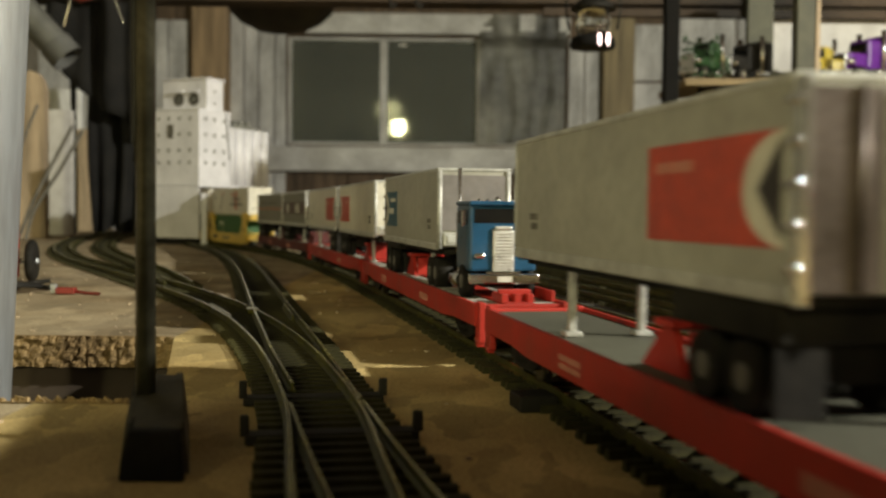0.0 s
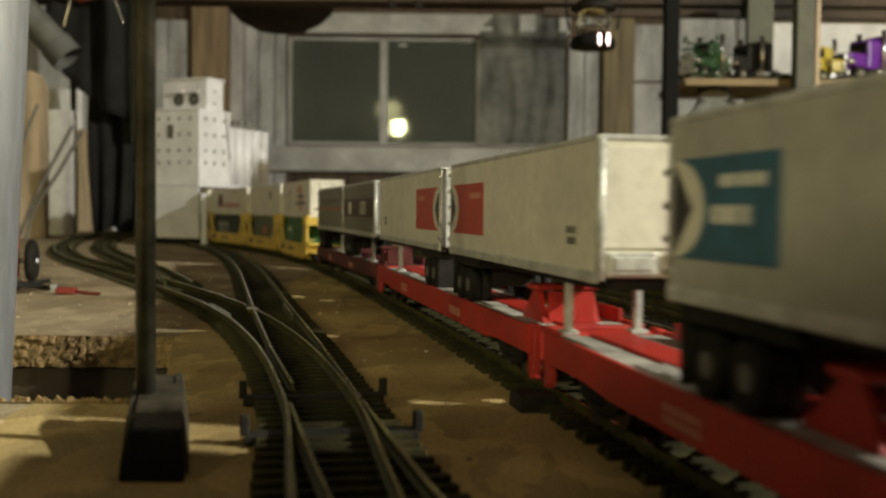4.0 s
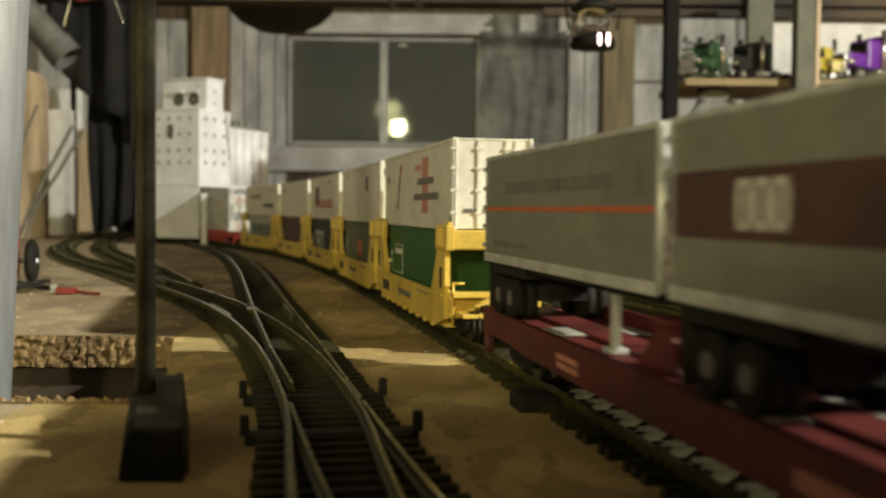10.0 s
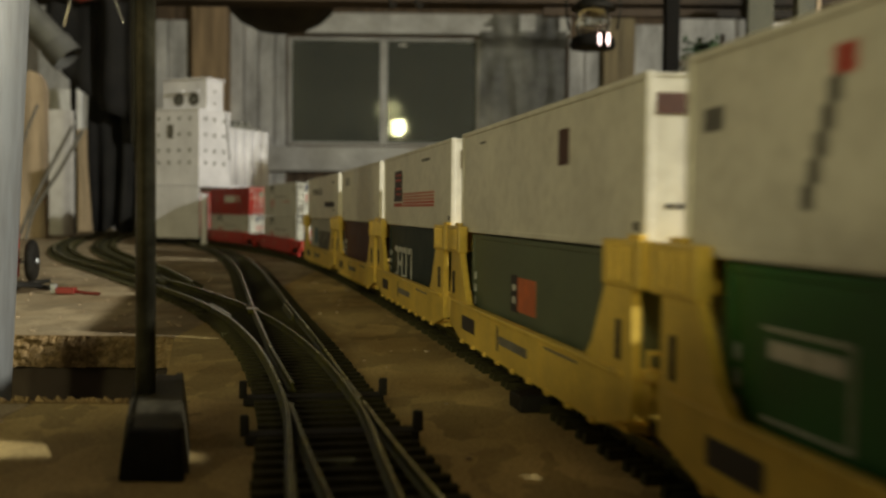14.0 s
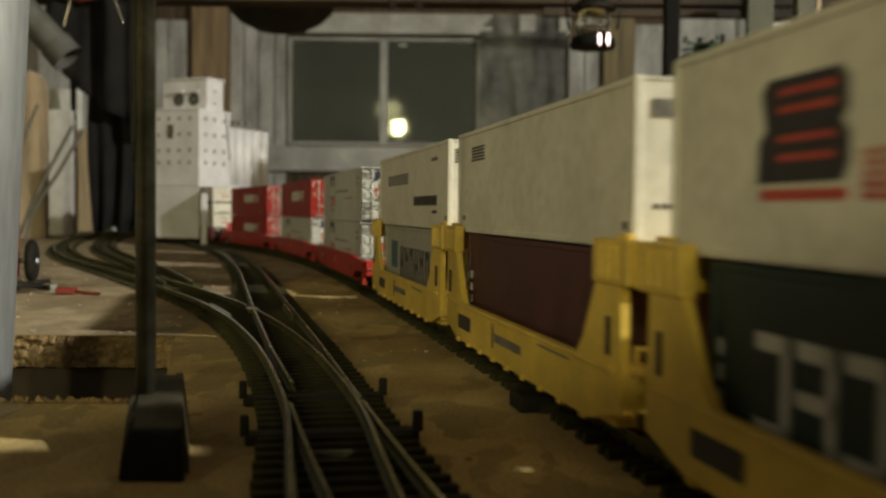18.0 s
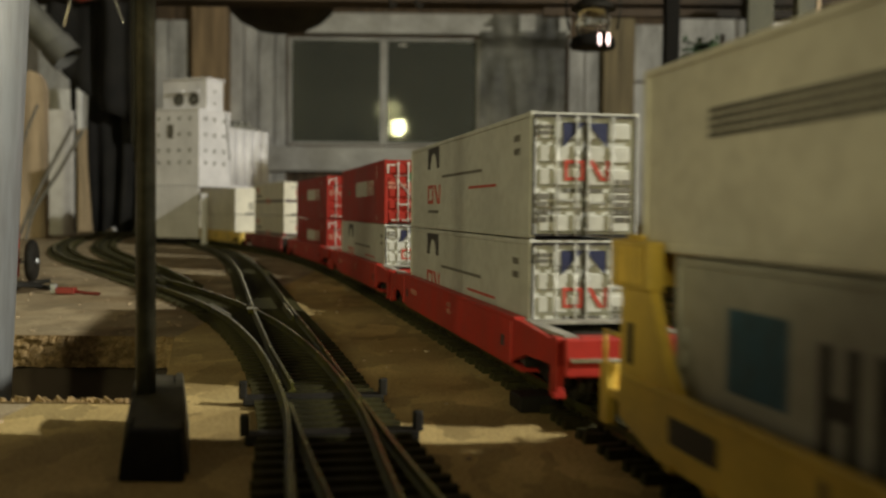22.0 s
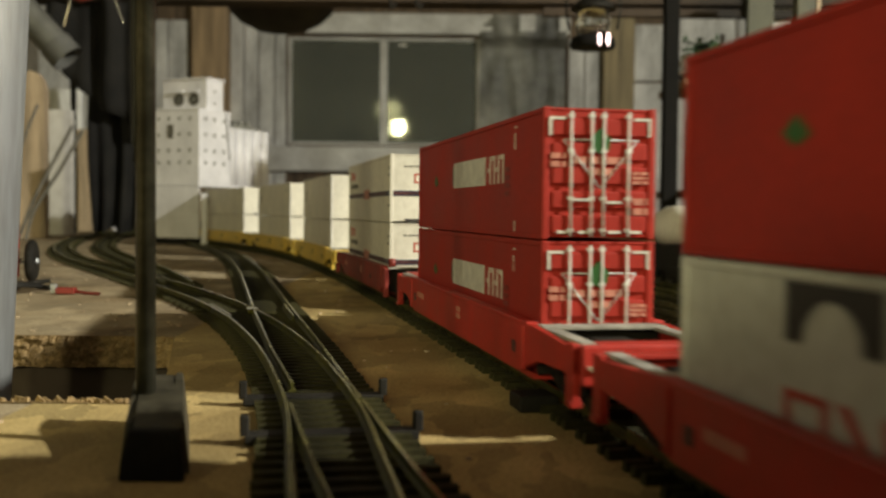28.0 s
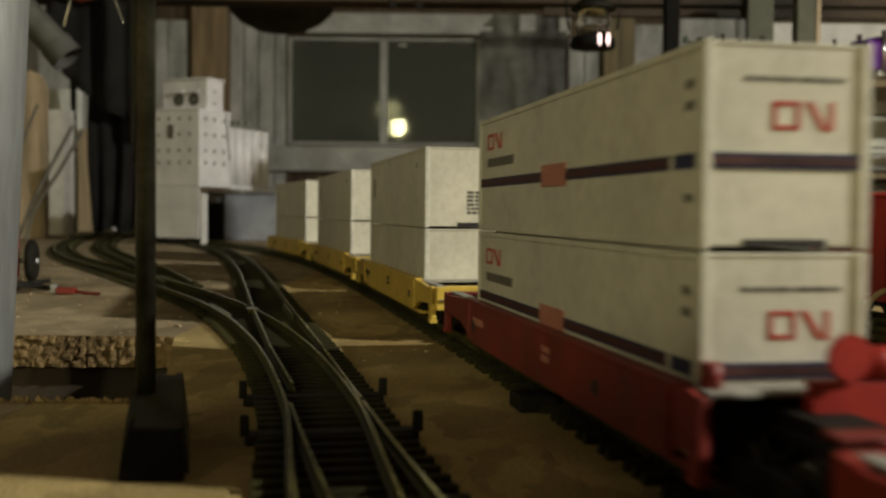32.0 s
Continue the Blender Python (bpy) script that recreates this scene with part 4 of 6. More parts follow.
# ---- tractor unit ----
def tractor(front, rear):
    """A flat-nosed cab with a bright grille; built about its middle."""
    t = thing("tractor_unit", "teal blue cabover tractor unit with chrome grille", "truck")
    h, z0, w = (rear - front) / 2, 0.0198, 0.0120
    cab = part("cab", block(-w, w, -h, -h + 0.0215, 0.0295, 0.0526, 0.0010), CAB_BLUE, t)
    part("roof_cap", block(-w - 0.0004, w + 0.0004, -h - 0.0016, -h + 0.0220, 0.0522, 0.0538, 0.0006), CAB_BLUE, cab)
    part("windscreen", block(-w + 0.0016, w - 0.0016, -h - 0.0003, -h + 0.001, 0.0462, 0.0512, 0.0004), DARK_GLASS, cab, "dark tinted windscreen")
    part("side_window", block(-w - 0.0003, -w + 0.0003, -h + 0.004, -h + 0.0115, 0.0455, 0.0508, 0.0002), DARK_GLASS, cab)
    part("sleeper_window", block(-w - 0.0003, -w + 0.0003, -h + 0.0150, -h + 0.0185, 0.0460, 0.0505, 0.0002), DARK_GLASS, cab)
    part("door", block(-w - 0.0002, -w + 0.0003, -h + 0.0028, -h + 0.0128, 0.0312, 0.0452, 0.0002), CAB_BLUE, cab)
    part("door_handle", block(-w - 0.0006, -w, -h + 0.0108, -h + 0.0122, 0.0405, 0.0410), CHROME, cab)
    grille = part("grille", block(-0.0038, 0.0038, -h - 0.0010, -h, 0.0285, 0.0440, 0.0006), BRIGHT_TRIM, t, "chrome grille")
    part("grille_cap", block(-0.0030, 0.0030, -h - 0.0016, -h, 0.0440, 0.0452, 0.0004), BRIGHT_TRIM, grille)
    for k in range(13):
        part("slat", block(-0.0034, 0.0034, -h - 0.0013, -h - 0.0008, 0.0292 + k * 0.0011, 0.0297 + k * 0.0011, 0.0001), BRIGHT_TRIM, grille)
    bm = block(-0.0125, 0.0125, -h - 0.0026, -h - 0.0006, 0.0252, 0.0288, 0.0006)
    add_box(bm, -0.0120, 0.0120, -h - 0.0030, -h - 0.0022, 0.0262, 0.0267)
    bumper = part("bumper", bm, CHROME, t, "chrome bumper")
    part("number_plate", block(-0.0026, 0.0026, -h - 0.0031, -h - 0.0026, 0.0260, 0.0279), MARK_WHITE, bumper)
    part("step_bar", block(-0.0060, 0.0060, -h - 0.0018, -h, 0.0286, 0.0297, 0.0003), CHROME, t)
    for s in (-1, 1):
        part("headlight", block(s * 0.0084 - 0.0018, s * 0.0084 + 0.0018, -h - 0.0008, -h, 0.0340, 0.0358, 0.0006), CHROME, t, "chrome twin headlight")
        bm = tube((s * 0.0105, -h + 0.0235, 0.0240), (s * 0.0105, -h + 0.0235, 0.0660), 0.0007, 10)
        add_tube(bm, (s * 0.0105, -h + 0.0235, 0.0350), (s * 0.0105, -h + 0.0235, 0.0500), 0.0012, 10)
        part("exhaust", bm, CHROME, t, "tall chrome exhaust pipe")
        part("fuel_tank", tube((s * 0.0100, -h + 0.0165, 0.0255), (s * 0.0100, -h + 0.0290, 0.0255), 0.0033, 16), CHROME, t)
        part("mirror", block(s * 0.0142 - 0.0004, s * 0.0142 + 0.0004, -h + 0.0010, -h + 0.0020, 0.0450, 0.0505, 0.0002), CHROME, t)
        part("mirror_arm", tube((s * 0.0121, -h + 0.0016, 0.0505), (s * 0.0142, -h + 0.0016, 0.0501), 0.0003, 6), CHROME, t)
        for y in (-h + 0.0095, h - 0.0225, h - 0.0095):
            inner = 0.0090 if y < 0 else 0.0062
            ty = part("tyre", tube((s * inner, y, z0 + 0.0058), (s * 0.0126, y, z0 + 0.0058), 0.0058, 20), TYRE, t)
            part("rim", tube((s * 0.0110, y, z0 + 0.0058), (s * 0.0129, y, z0 + 0.0058), 0.0034, 14, 0.0025), SHADED_RIM, ty)
    part("beacon", lathe([(0.0015, 0), (0.0013, 0.001), (0.0006, 0.0017)], 12, (-0.001, -h + 0.004, 0.0537)), CHROME, t)
    for x in (-0.0085, -0.0055, 0.0035, 0.007):
        part("marker_lamp", lathe([(0.0007, 0), (0.0005, 0.0009)], 8, (x, -h + 0.0010, 0.0537)), CHROME, t)
    part("chassis", block(-0.0045, 0.0045, -h + 0.002, h - 0.001, 0.0240, 0.0290), BLACK_PAINT, t)
    part("fifth_wheel", block(-0.0065, 0.0065, h - 0.022, h - 0.010, 0.0290, 0.0332, 0.0006), BLACK_PAINT, t)
    return rides(t, front, rear)


tractor(0.215, 0.297)


# ---- containers ----
CZ, CH, CW = 0.0096, 0.0332, 0.0297


def box_container(front, rear, z, label, colour, doors=False, rods=CHROME, dress=None, height=CH, width=CW, cap=None):
    L = rear - front
    h, w = L / 2, width / 2
    c = thing("container", label, "container", "containers")
    part("body", block(-w + 0.0004, w - 0.0004, -h + 0.0005, h - 0.0005, 0.0006, height - 0.0006, 0.0002), colour, c)
    part("roof", block(-w + 0.0002, w - 0.0002, -h + 0.0002, h - 0.0002, height - 0.0007, height, 0.0002), colour, c)
    for s in (-1, 1):
        part("bottom_rail", block(s * (w - 0.0004) - 0.0004, s * (w - 0.0004) + 0.0004, -h, h, 0.0, 0.0014, 0.0002), colour, c)
        part("top_rail", block(s * (w - 0.0004) - 0.0004, s * (w - 0.0004) + 0.0004, -h, h, height - 0.0013, height + 0.0001, 0.0002), colour, c)
        for e in (-1, 1):
            part("corner_post", block(s * (w - 0.0008) - 0.0009, s * (w - 0.0008) + 0.0009, e * (h - 0.0007) - 0.0009, e * (h - 0.0007) + 0.0009, 0.0001, height + 0.0002, 0.0003),
                 cap or colour, c)
    if doors:
        panel = to_mesh("door_panel", block(-0.0058, 0.0058, -h - 0.0004, -h + 0.0006, 0.0, 0.0044, 0.0004), colour)
        for i in range(5):
            for s in (-1, 1):
                share("door_panel", panel, c, pose(s * 0.0067, 0, 0.0018 + 0.0061 * i))
        for x in (-0.0078, -0.0024, 0.0008, 0.0074):
            bm = tube((x, -h - 0.0010, 0.0008), (x, -h - 0.0010, height - 0.0008), 0.00034, 8)
            for z1 in (0.002, 0.010, 0.022, height - 0.0024):
                add_box(bm, x - 0.0007, x + 0.0007, -h - 0.0012, -h, z1, z1 + 0.0009)
            part("locking_rod", bm, rods, c)
        part("door_handle", block(-0.0072, -0.0030, -h - 0.0014, -h - 0.0008, 0.0098, 0.0104), rods, c)
        part("door_handle", block(0.0014, 0.0056, -h - 0.0014, -h - 0.0008, 0.0092, 0.0098), rods, c)
    if dress:
        dress(c, w - 0.0004, h if doors else h - 0.0005)
    return rides(c, front, rear, z)


def arch(c, w, y, z, r, high):
    """A dark arch mark on the flank."""
    n = 8
    out = [(y - r, z), (y - r, z + high), (y + r, z + high), (y + r, z)]
    inner = [(y + r * 0.62 * math.cos(a), z + 0.74 * high * math.sin(a)) for a in [k * math.pi / n for k in range(n + 1)]]
    flank_shape(c, MARK_BLACK, w, out + inner, "arch")


def dress_cn(c, w, h):
    arch(c, w, 0.045, 0.0235, 0.0118, 0.0082)
    worm_mark(c, MARK_RED, "L", w, 0.045, 0.0134, 0.0073, 1.55)
    bars(c, MARK_GREY, "L", w, 0.034, 0.056, 0.0058, 0.0075, 1, 1)
    bars(c, MARK_GREY, "L", w, -0.039, 0.027, 0.0192, 0.0206, 1, 2)
    bars(c, MARK_RED, "L", w, -0.058, -0.020, 0.0142, 0.0154, 1, 3)
    for z in (0.0225, 0.0262):
        mark(c, MARK_GREY, "L", w, -0.085, -0.079, z, z + 0.0018)
    # doors: dark wedges, a red emblem and rows of small writing
    for s in (-1, 1):
        part("wedge", prism(((s * 0.0002, 0.0305), (s * 0.0062, 0.0305), (s * 0.0062, 0.0240)), 1, -h - 0.0007, -h - 0.0003), NAVY, c)
    worm_mark(c, MARK_RED, "F", h + 0.0005, 0.0, 0.0180, 0.0054)
    for x0, x1, z0, z1, k in ((-0.0130, -0.0085, 0.0270, 0.0300, 2), (-0.0130, -0.0085, 0.0040, 0.0120, 4), (0.0085, 0.0128, 0.0040, 0.0160, 6), (-0.006, 0.005, 0.0118, 0.0135, 1)):
        bars(c, MARK_GREY, "F", h + 0.0004, x0, x1, z0, z1, k, k + 20)
    bm = bmesh.new()
    for s in (-1, 1):
        add_box(bm, s * 0.0140 - 0.0003, s * 0.0140 + 0.0003, -h - 0.0006, -h, 0.001, 0.0322)
    add_box(bm, -0.0003, 0.0003, -h - 0.0006, -h, 0.001, 0.0322)
    add_box(bm, -0.0140, 0.0140, -h - 0.0006, -h, 0.0320, 0.0326)
    add_box(bm, -0.0140, 0.0140, -h - 0.0006, -h, 0.0006, 0.0012)
    part("door_seal", bm, MARK_BLACK, c, "black door seal")


def dress_red(c, w, h):
    mark(c, MARK_WHITE, "L", w, -0.028, 0.0207, 0.0150, 0.0238, "panel")
    for k in range(4):
        a = -0.0510 + 0.0053 * k
        bm = block(-w - 0.00016, -w + 0.0002, a, a + 0.0013, 0.0152, 0.0236)
        add_box(bm, -w - 0.00016, -w + 0.0002, a + 0.0013, a + 0.0036, 0.0222 - 0.0035 * (k % 2), 0.0236 - 0.0035 * (k % 2))
        part("stroke", bm, MARK_WHITE, c)
    mark(c, MARK_GREY, "L", w + 0.0002, 0.0205, 0.0222, 0.0160, 0.0226)
    flank_shape(c, GREEN, w, ((0.051, 0.0175), (0.055, 0.0205), (0.059, 0.0180), (0.055, 0.0160)), "leaf")
    bars(c, DULL_RED, "L", w, -0.058, -0.052, 0.0110, 0.0200, 4, 10)
    for z in (0.0262, 0.0285):
        mark(c, MARK_WHITE, "L", w, -h + 0.0288, -h + 0.0294, z - 0.002, z)
    mark(c, MARK_WHITE, "L", w, -h + 0.0275, -h + 0.0294, 0.0300, 0.0306)
    mark(c, MARK_WHITE, "L", w, -h + 0.0285, -h + 0.0292, 0.0010, 0.0044)
    for s in (-1, 1):                       # white corner brackets on the doors
        bm = block(min(s * 0.0135, s * 0.0090), max(s * 0.0135, s * 0.0090), -h - 0.0007, -h, 0.0302, 0.0309)
        add_box(bm, min(s * 0.0135, s * 0.0128), max(s * 0.0135, s * 0.0128), -h - 0.0007, -h, 0.0262, 0.0303)
        part("bracket_mark", bm, MARK_WHITE, c)
        for x in (s * 0.0095, s * 0.0040):
            part("foot_mark", block(x - 0.0016, x + 0.0016, -h - 0.0007, -h, 0.0016, 0.0023), MARK_WHITE, c)
    bm = bmesh.new()
    for p, q in (((-0.0098, 0.0252), (0.0098, 0.0252)), ((-0.0098, 0.0252), (0.0, 0.0130)), ((0.0098, 0.0252), (0.0, 0.0130))):
        add_tube(bm, (p[0], -h - 0.0007, p[1]), (q[0], -h - 0.0007, q[1]), 0.00022, 5)
    part("triangle_mark", bm, SILVER, c)
    part("leaf", prism(((-0.0022, 0.0228), (0, 0.0216), (0.0022, 0.0228), (0.0026, 0.0256), (0, 0.0284), (-0.0026, 0.0256)), 1, -h - 0.0009, -h - 0.0002), GREEN, c)
    for x0, x1, z0, z1, k in ((-0.0068, 0.0066, 0.0188, 0.0214, 1), (-0.0130, -0.0088, 0.0180, 0.0222, 2), (0.0086, 0.0128, 0.0140, 0.0175, 3), (0.0090, 0.0128, 0.0060, 0.0110, 2), (-0.003, 0.004, 0.0160, 0.0185, 1)):
        bars(c, PINK, "F", h + 0.0005, x0, x1, z0, z1, k, k + 31)


def dress_reefer(stripe=True):
    def put(c, w, h):
        part("end_stripe", block(-w + 0.001, w - 0.001, -h - 0.00045, -h + 0.0004, 0.0134, 0.0160), NAVY, c)
        part("end_stripe", block(-w + 0.001, w - 0.001, -h - 0.0006, -h + 0.0004, 0.0140, 0.0154), MAROON, c)
        mark(c, NAVY, "L", w, -h + 0.014, h - 0.001, 0.0134, 0.0160, "stripe")
        mark(c, MAROON, "L", w, -h + 0.014, h - 0.002, 0.0139, 0.0155, "stripe", 0.0003)
        mark(c, NAVY, "L", w, -h + 0.003, -h + 0.012, 0.0134, 0.0160, "stripe")
        mark(c, PINK, "L", w, -0.008, 0.012, 0.0122, 0.0176, "patch", 0.0004)
        worm_mark(c, MARK_RED, "L", w, h - 0.018, 0.0270, 0.0048, 1.6)
        bars(c, MARK_GREY, "L", w, h - 0.042, h - 0.010, 0.0188, 0.0226, 1, 1)
        for z in (0.0232, 0.0268):
            mark(c, MARK_GREY, "L", w, -h + 0.004, -h + 0.0075, z, z + 0.0016)
        mark(c, MARK_GREY, "L", w, -h + 0.004, -h + 0.0075, 0.0078, 0.0092)
        worm_mark(c, MARK_RED, "F", h, 0.0025, 0.0222, 0.0048, 1.0)
        bars(c, MARK_GREY, "F", h, -0.0075, 0.0105, 0.0276, 0.0288, 1, 4)
        part("vent_slot", block(-0.0072, 0.0075, -h - 0.0003, -h + 0.0008, 0.0006, 0.0018), MARK_BLACK, c, "black slot")
    return put


def stack_marks(kind):
    """Markings of the van-sized boxes on the yellow cars."""
    def put(c, w, h):
        if kind == 0:
            mark(c, PINK, "L", w, -0.0345, -0.0205, 0.0060, 0.0290, "faded_cross")
            bars(c, PINK, "L", w, -0.0175, -0.003, 0.0232, 0.0270, 1, 2)
            bars(c, MARK_GREY, "L", w + 0.0002, -0.046, -0.010, 0.0172, 0.0212, 1, 3)
            bars(c, MARK_GREY, "L", w + 0.0002, -0.056, -0.002, 0.0108, 0.0148, 1, 4)
            bm = bmesh.new()
            for k in range(5):
                add_box(bm, -w - 0.0002, -w + 0.0002, 0.0430 - k * 0.0016, 0.0462 - k * 0.0016, 0.0075 + k * 0.0034, 0.0108 + k * 0.0034)
            part("upright_script", bm, MARK_GREY, c)
            mark(c, MARK_RED, "L", w, 0.0335, 0.0385, 0.0245, 0.0282)
            mark(c, MARK_GREY, "L", w, 0.071, 0.078, 0.020, 0.0238)
            bm = bmesh.new()            # ribbed end
            for x in (-0.0143, -0.0052, 0.0052, 0.0088, 0.0140):
                add_box(bm, x - 0.0006, x + 0.0006, -h - 0.0007, -h, 0.001, 0.0325)
                for z in (0.006, 0.014, 0.022, 0.029):
                    add_box(bm, x - 0.0013, x + 0.0013, -h - 0.0010, -h, z, z + 0.0009)
            part("end_ribs", bm, CREAM, c)
            bars(c, MARK_GREY, "F", h + 0.0003, -0.0105, -0.0045, 0.0062, 0.0082, 1, 6)
            bars(c, MARK_GREY, "F", h + 0.0003, -0.0035, 0.0045, 0.0062, 0.0082, 1, 7)
        elif kind == 1:
            mark(c, BROWN, "L", w, -0.036, -0.028, 0.0180, 0.0265, "plate")
            bars(c, MARK_GREY, "L", w, 0.050, 0.058, 0.0280, 0.0290, 1, 5)
            part("end_plate", block(-0.0125, -0.0045, -h - 0.0003, -h + 0.0002, 0.0255, 0.0295), BROWN, c)
        elif kind == 2:
            flank_shape(c, MARK_BLACK, w, ((0.0530, 0.0112), (0.0300, 0.0112), (0.0285, 0.0135), (0.0285, 0.0172), (0.0305, 0.0188), (0.0290, 0.0205),
                                           (0.0290, 0.0240), (0.0310, 0.0257), (0.0500, 0.0257), (0.0520, 0.0240), (0.0505, 0.0186), (0.0525, 0.0172)), "emblem")
            for z in (0.0142, 0.0168, 0.0208, 0.0232):
                mark(c, MARK_RED, "L", w, 0.0320, 0.0470, z, z + 0.0009, "emblem_bar", 0.0003)
            for k in range(5):
                mark(c, PINK if k < 3 else MARK_RED, "L", w, -0.050, 0.026, 0.0088 + 0.0013 * (4 - k), 0.0097 + 0.0013 * (4 - k), "stripe")
            mark(c, MARK_RED, "L", w, 0.029, 0.052, 0.0088, 0.0104, "stripe")
            bars(c, MARK_GREY, "L", w, -0.040, -0.022, 0.0270, 0.0288, 1, 9)
            part("end_plate", block(-0.0110, -0.0030, -h - 0.0003, -h + 0.0002, 0.0225, 0.0290), MAROON, c)
        elif kind == 3:
            bm = bmesh.new()
            for k in range(5):
                add_box(bm, -w - 0.0002, -w + 0.0002, 0.046, 0.064, 0.0232 + 0.0010 * k, 0.0238 + 0.0010 * k)
            part("line_emblem", bm, MARK_BLACK, c)
            part("end_plate", block(-0.0110, -0.0020, -h - 0.0003, -h + 0.0002, 0.0255, 0.0290), MARK_GREY, c)
            mark(c, MARK_GREY, "L", w, 0.074, 0.078, 0.004, 0.0055)
        else:
            bm = bmesh.new()
            for k in range(4):
                add_box(bm, -w - 0.0002, -w + 0.0002, 0.001, 0.061, 0.0190 + 0.0013 * k, 0.0199 + 0.0013 * k)
            part("line_emblem", bm, MARK_GREY, c)
            bars(c, MARK_BLACK, "L", w, -0.0665, -0.014, 0.0082, 0.0140, 1, 12)
            mark(c, MARK_BLACK, "L", w, -0.0665, -0.057, 0.0060, 0.0072)
            bars(c, MARK_GREY, "L", w, -0.067, -0.055, 0.0262, 0.0284, 1, 14)
            bm = bmesh.new()
            for k in range(5):
                add_box(bm, -0.0120, -0.0010, -h - 0.0003, -h + 0.0002, 0.0248 + 0.0011 * k, 0.0254 + 0.0011 * k)
            part("line_emblem", bm, MARK_BLACK, c)
        mark(c, MARK_GREY, "L", w, -h + 0.003, -h + 0.006, 0.0035, 0.0052)
        if kind in (1, 2, 3, 4):
            part("door_seam", block(0.0000, 0.0005, -h - 0.0002, -h + 0.0002, 0.0015, 0.0318), MARK_GREY, c)
            bars(c, MARK_GREY, "F", h, -0.0105, -0.0030, 0.0075, 0.0090, 1, 40 + kind)
            for z in (0.0050, 0.0125, 0.0200, 0.0275):
                part("door_hinge", block(-0.0146, -0.0128, -h - 0.0006, -h + 0.0002, z, z + 0.0010, 0.0002), CREAM, c)
    return put


def low_marks(kind):
    def put(c, w, h):
        if kind == 0:
            bm = block(-w - 0.0002, -w + 0.0002, 0.034, 0.058, 0.0110, 0.0114)
            add_box(bm, -w - 0.0002, -w + 0.0002, 0.034, 0.0344, 0.0114, 0.0245)
            add_box(bm, -w - 0.0002, -w + 0.0002, 0.0345, 0.058, 0.0241, 0.0245)
            part("frame_mark", bm, CREAM, c)
            bars(c, CREAM, "L", w, 0.036, 0.056, 0.0195, 0.0232, 1, 3)
        elif kind == 1:
            mark(c, ORANGE, "L", w, -0.006, 0.012, 0.0130, 0.0225, "panel")
            mark(c, MARK_BLACK, "L", w, 0.0125, 0.0195, 0.0125, 0.0230, "panel")
            for z in (0.0150, 0.0185):
                mark(c, MARK_WHITE, "L", w, 0.0145, 0.0172, z, z + 0.0018, "stroke", 0.0003)
        elif kind == 2:
            for k, (a, b) in enumerate(((0.044, 0.054), (0.032, 0.042), (0.020, 0.030), (0.006, 0.017))):
                bm = bmesh.new()
                add_box(bm, -w - 0.0002, -w + 0.0002, a, a + 0.0022, 0.0085, 0.0235)
                add_box(bm, -w - 0.0002, -w + 0.0002, a, b, 0.0210, 0.0235)
                if k != 3:
                    add_box(bm, -w - 0.0002, -w + 0.0002, a, b, 0.0085 + 0.006 * (k == 1), 0.0108 + 0.006 * (k == 1))
                part("block_mark", bm, CN_WHITE, c)
        elif kind == 4:
            mark(c, MARK_BLUE, "L", w, 0.0355, 0.0545, 0.0130, 0.0260, "square")
            for k in range(6):
                bm = bmesh.new()
                a = 0.0285 - k * 0.0130
                add_box(bm, -w - 0.0002, -w + 0.0002, a - 0.0110, a - 0.0080, 0.0095, 0.0240)
                add_box(bm, -w - 0.0002, -w + 0.0002, a - 0.0045, a - 0.0015, 0.0095, 0.0240)
                add_box(bm, -w - 0.0002, -w + 0.0002, a - 0.0085, a - 0.004, 0.0145 + 0.0030 * (k % 3), 0.0175 + 0.0030 * (k % 3))
                part("block_mark", bm, MARK_BLACK, c)
        bm = bmesh.new()
        for z in (0.0105, 0.0145, 0.0185):
            add_box(bm, -w - 0.0006, -w + 0.0002, h - 0.004, h - 0.0035, z, z + 0.0025)
        part("end_ladder", bm, SILVER, c)
    return put


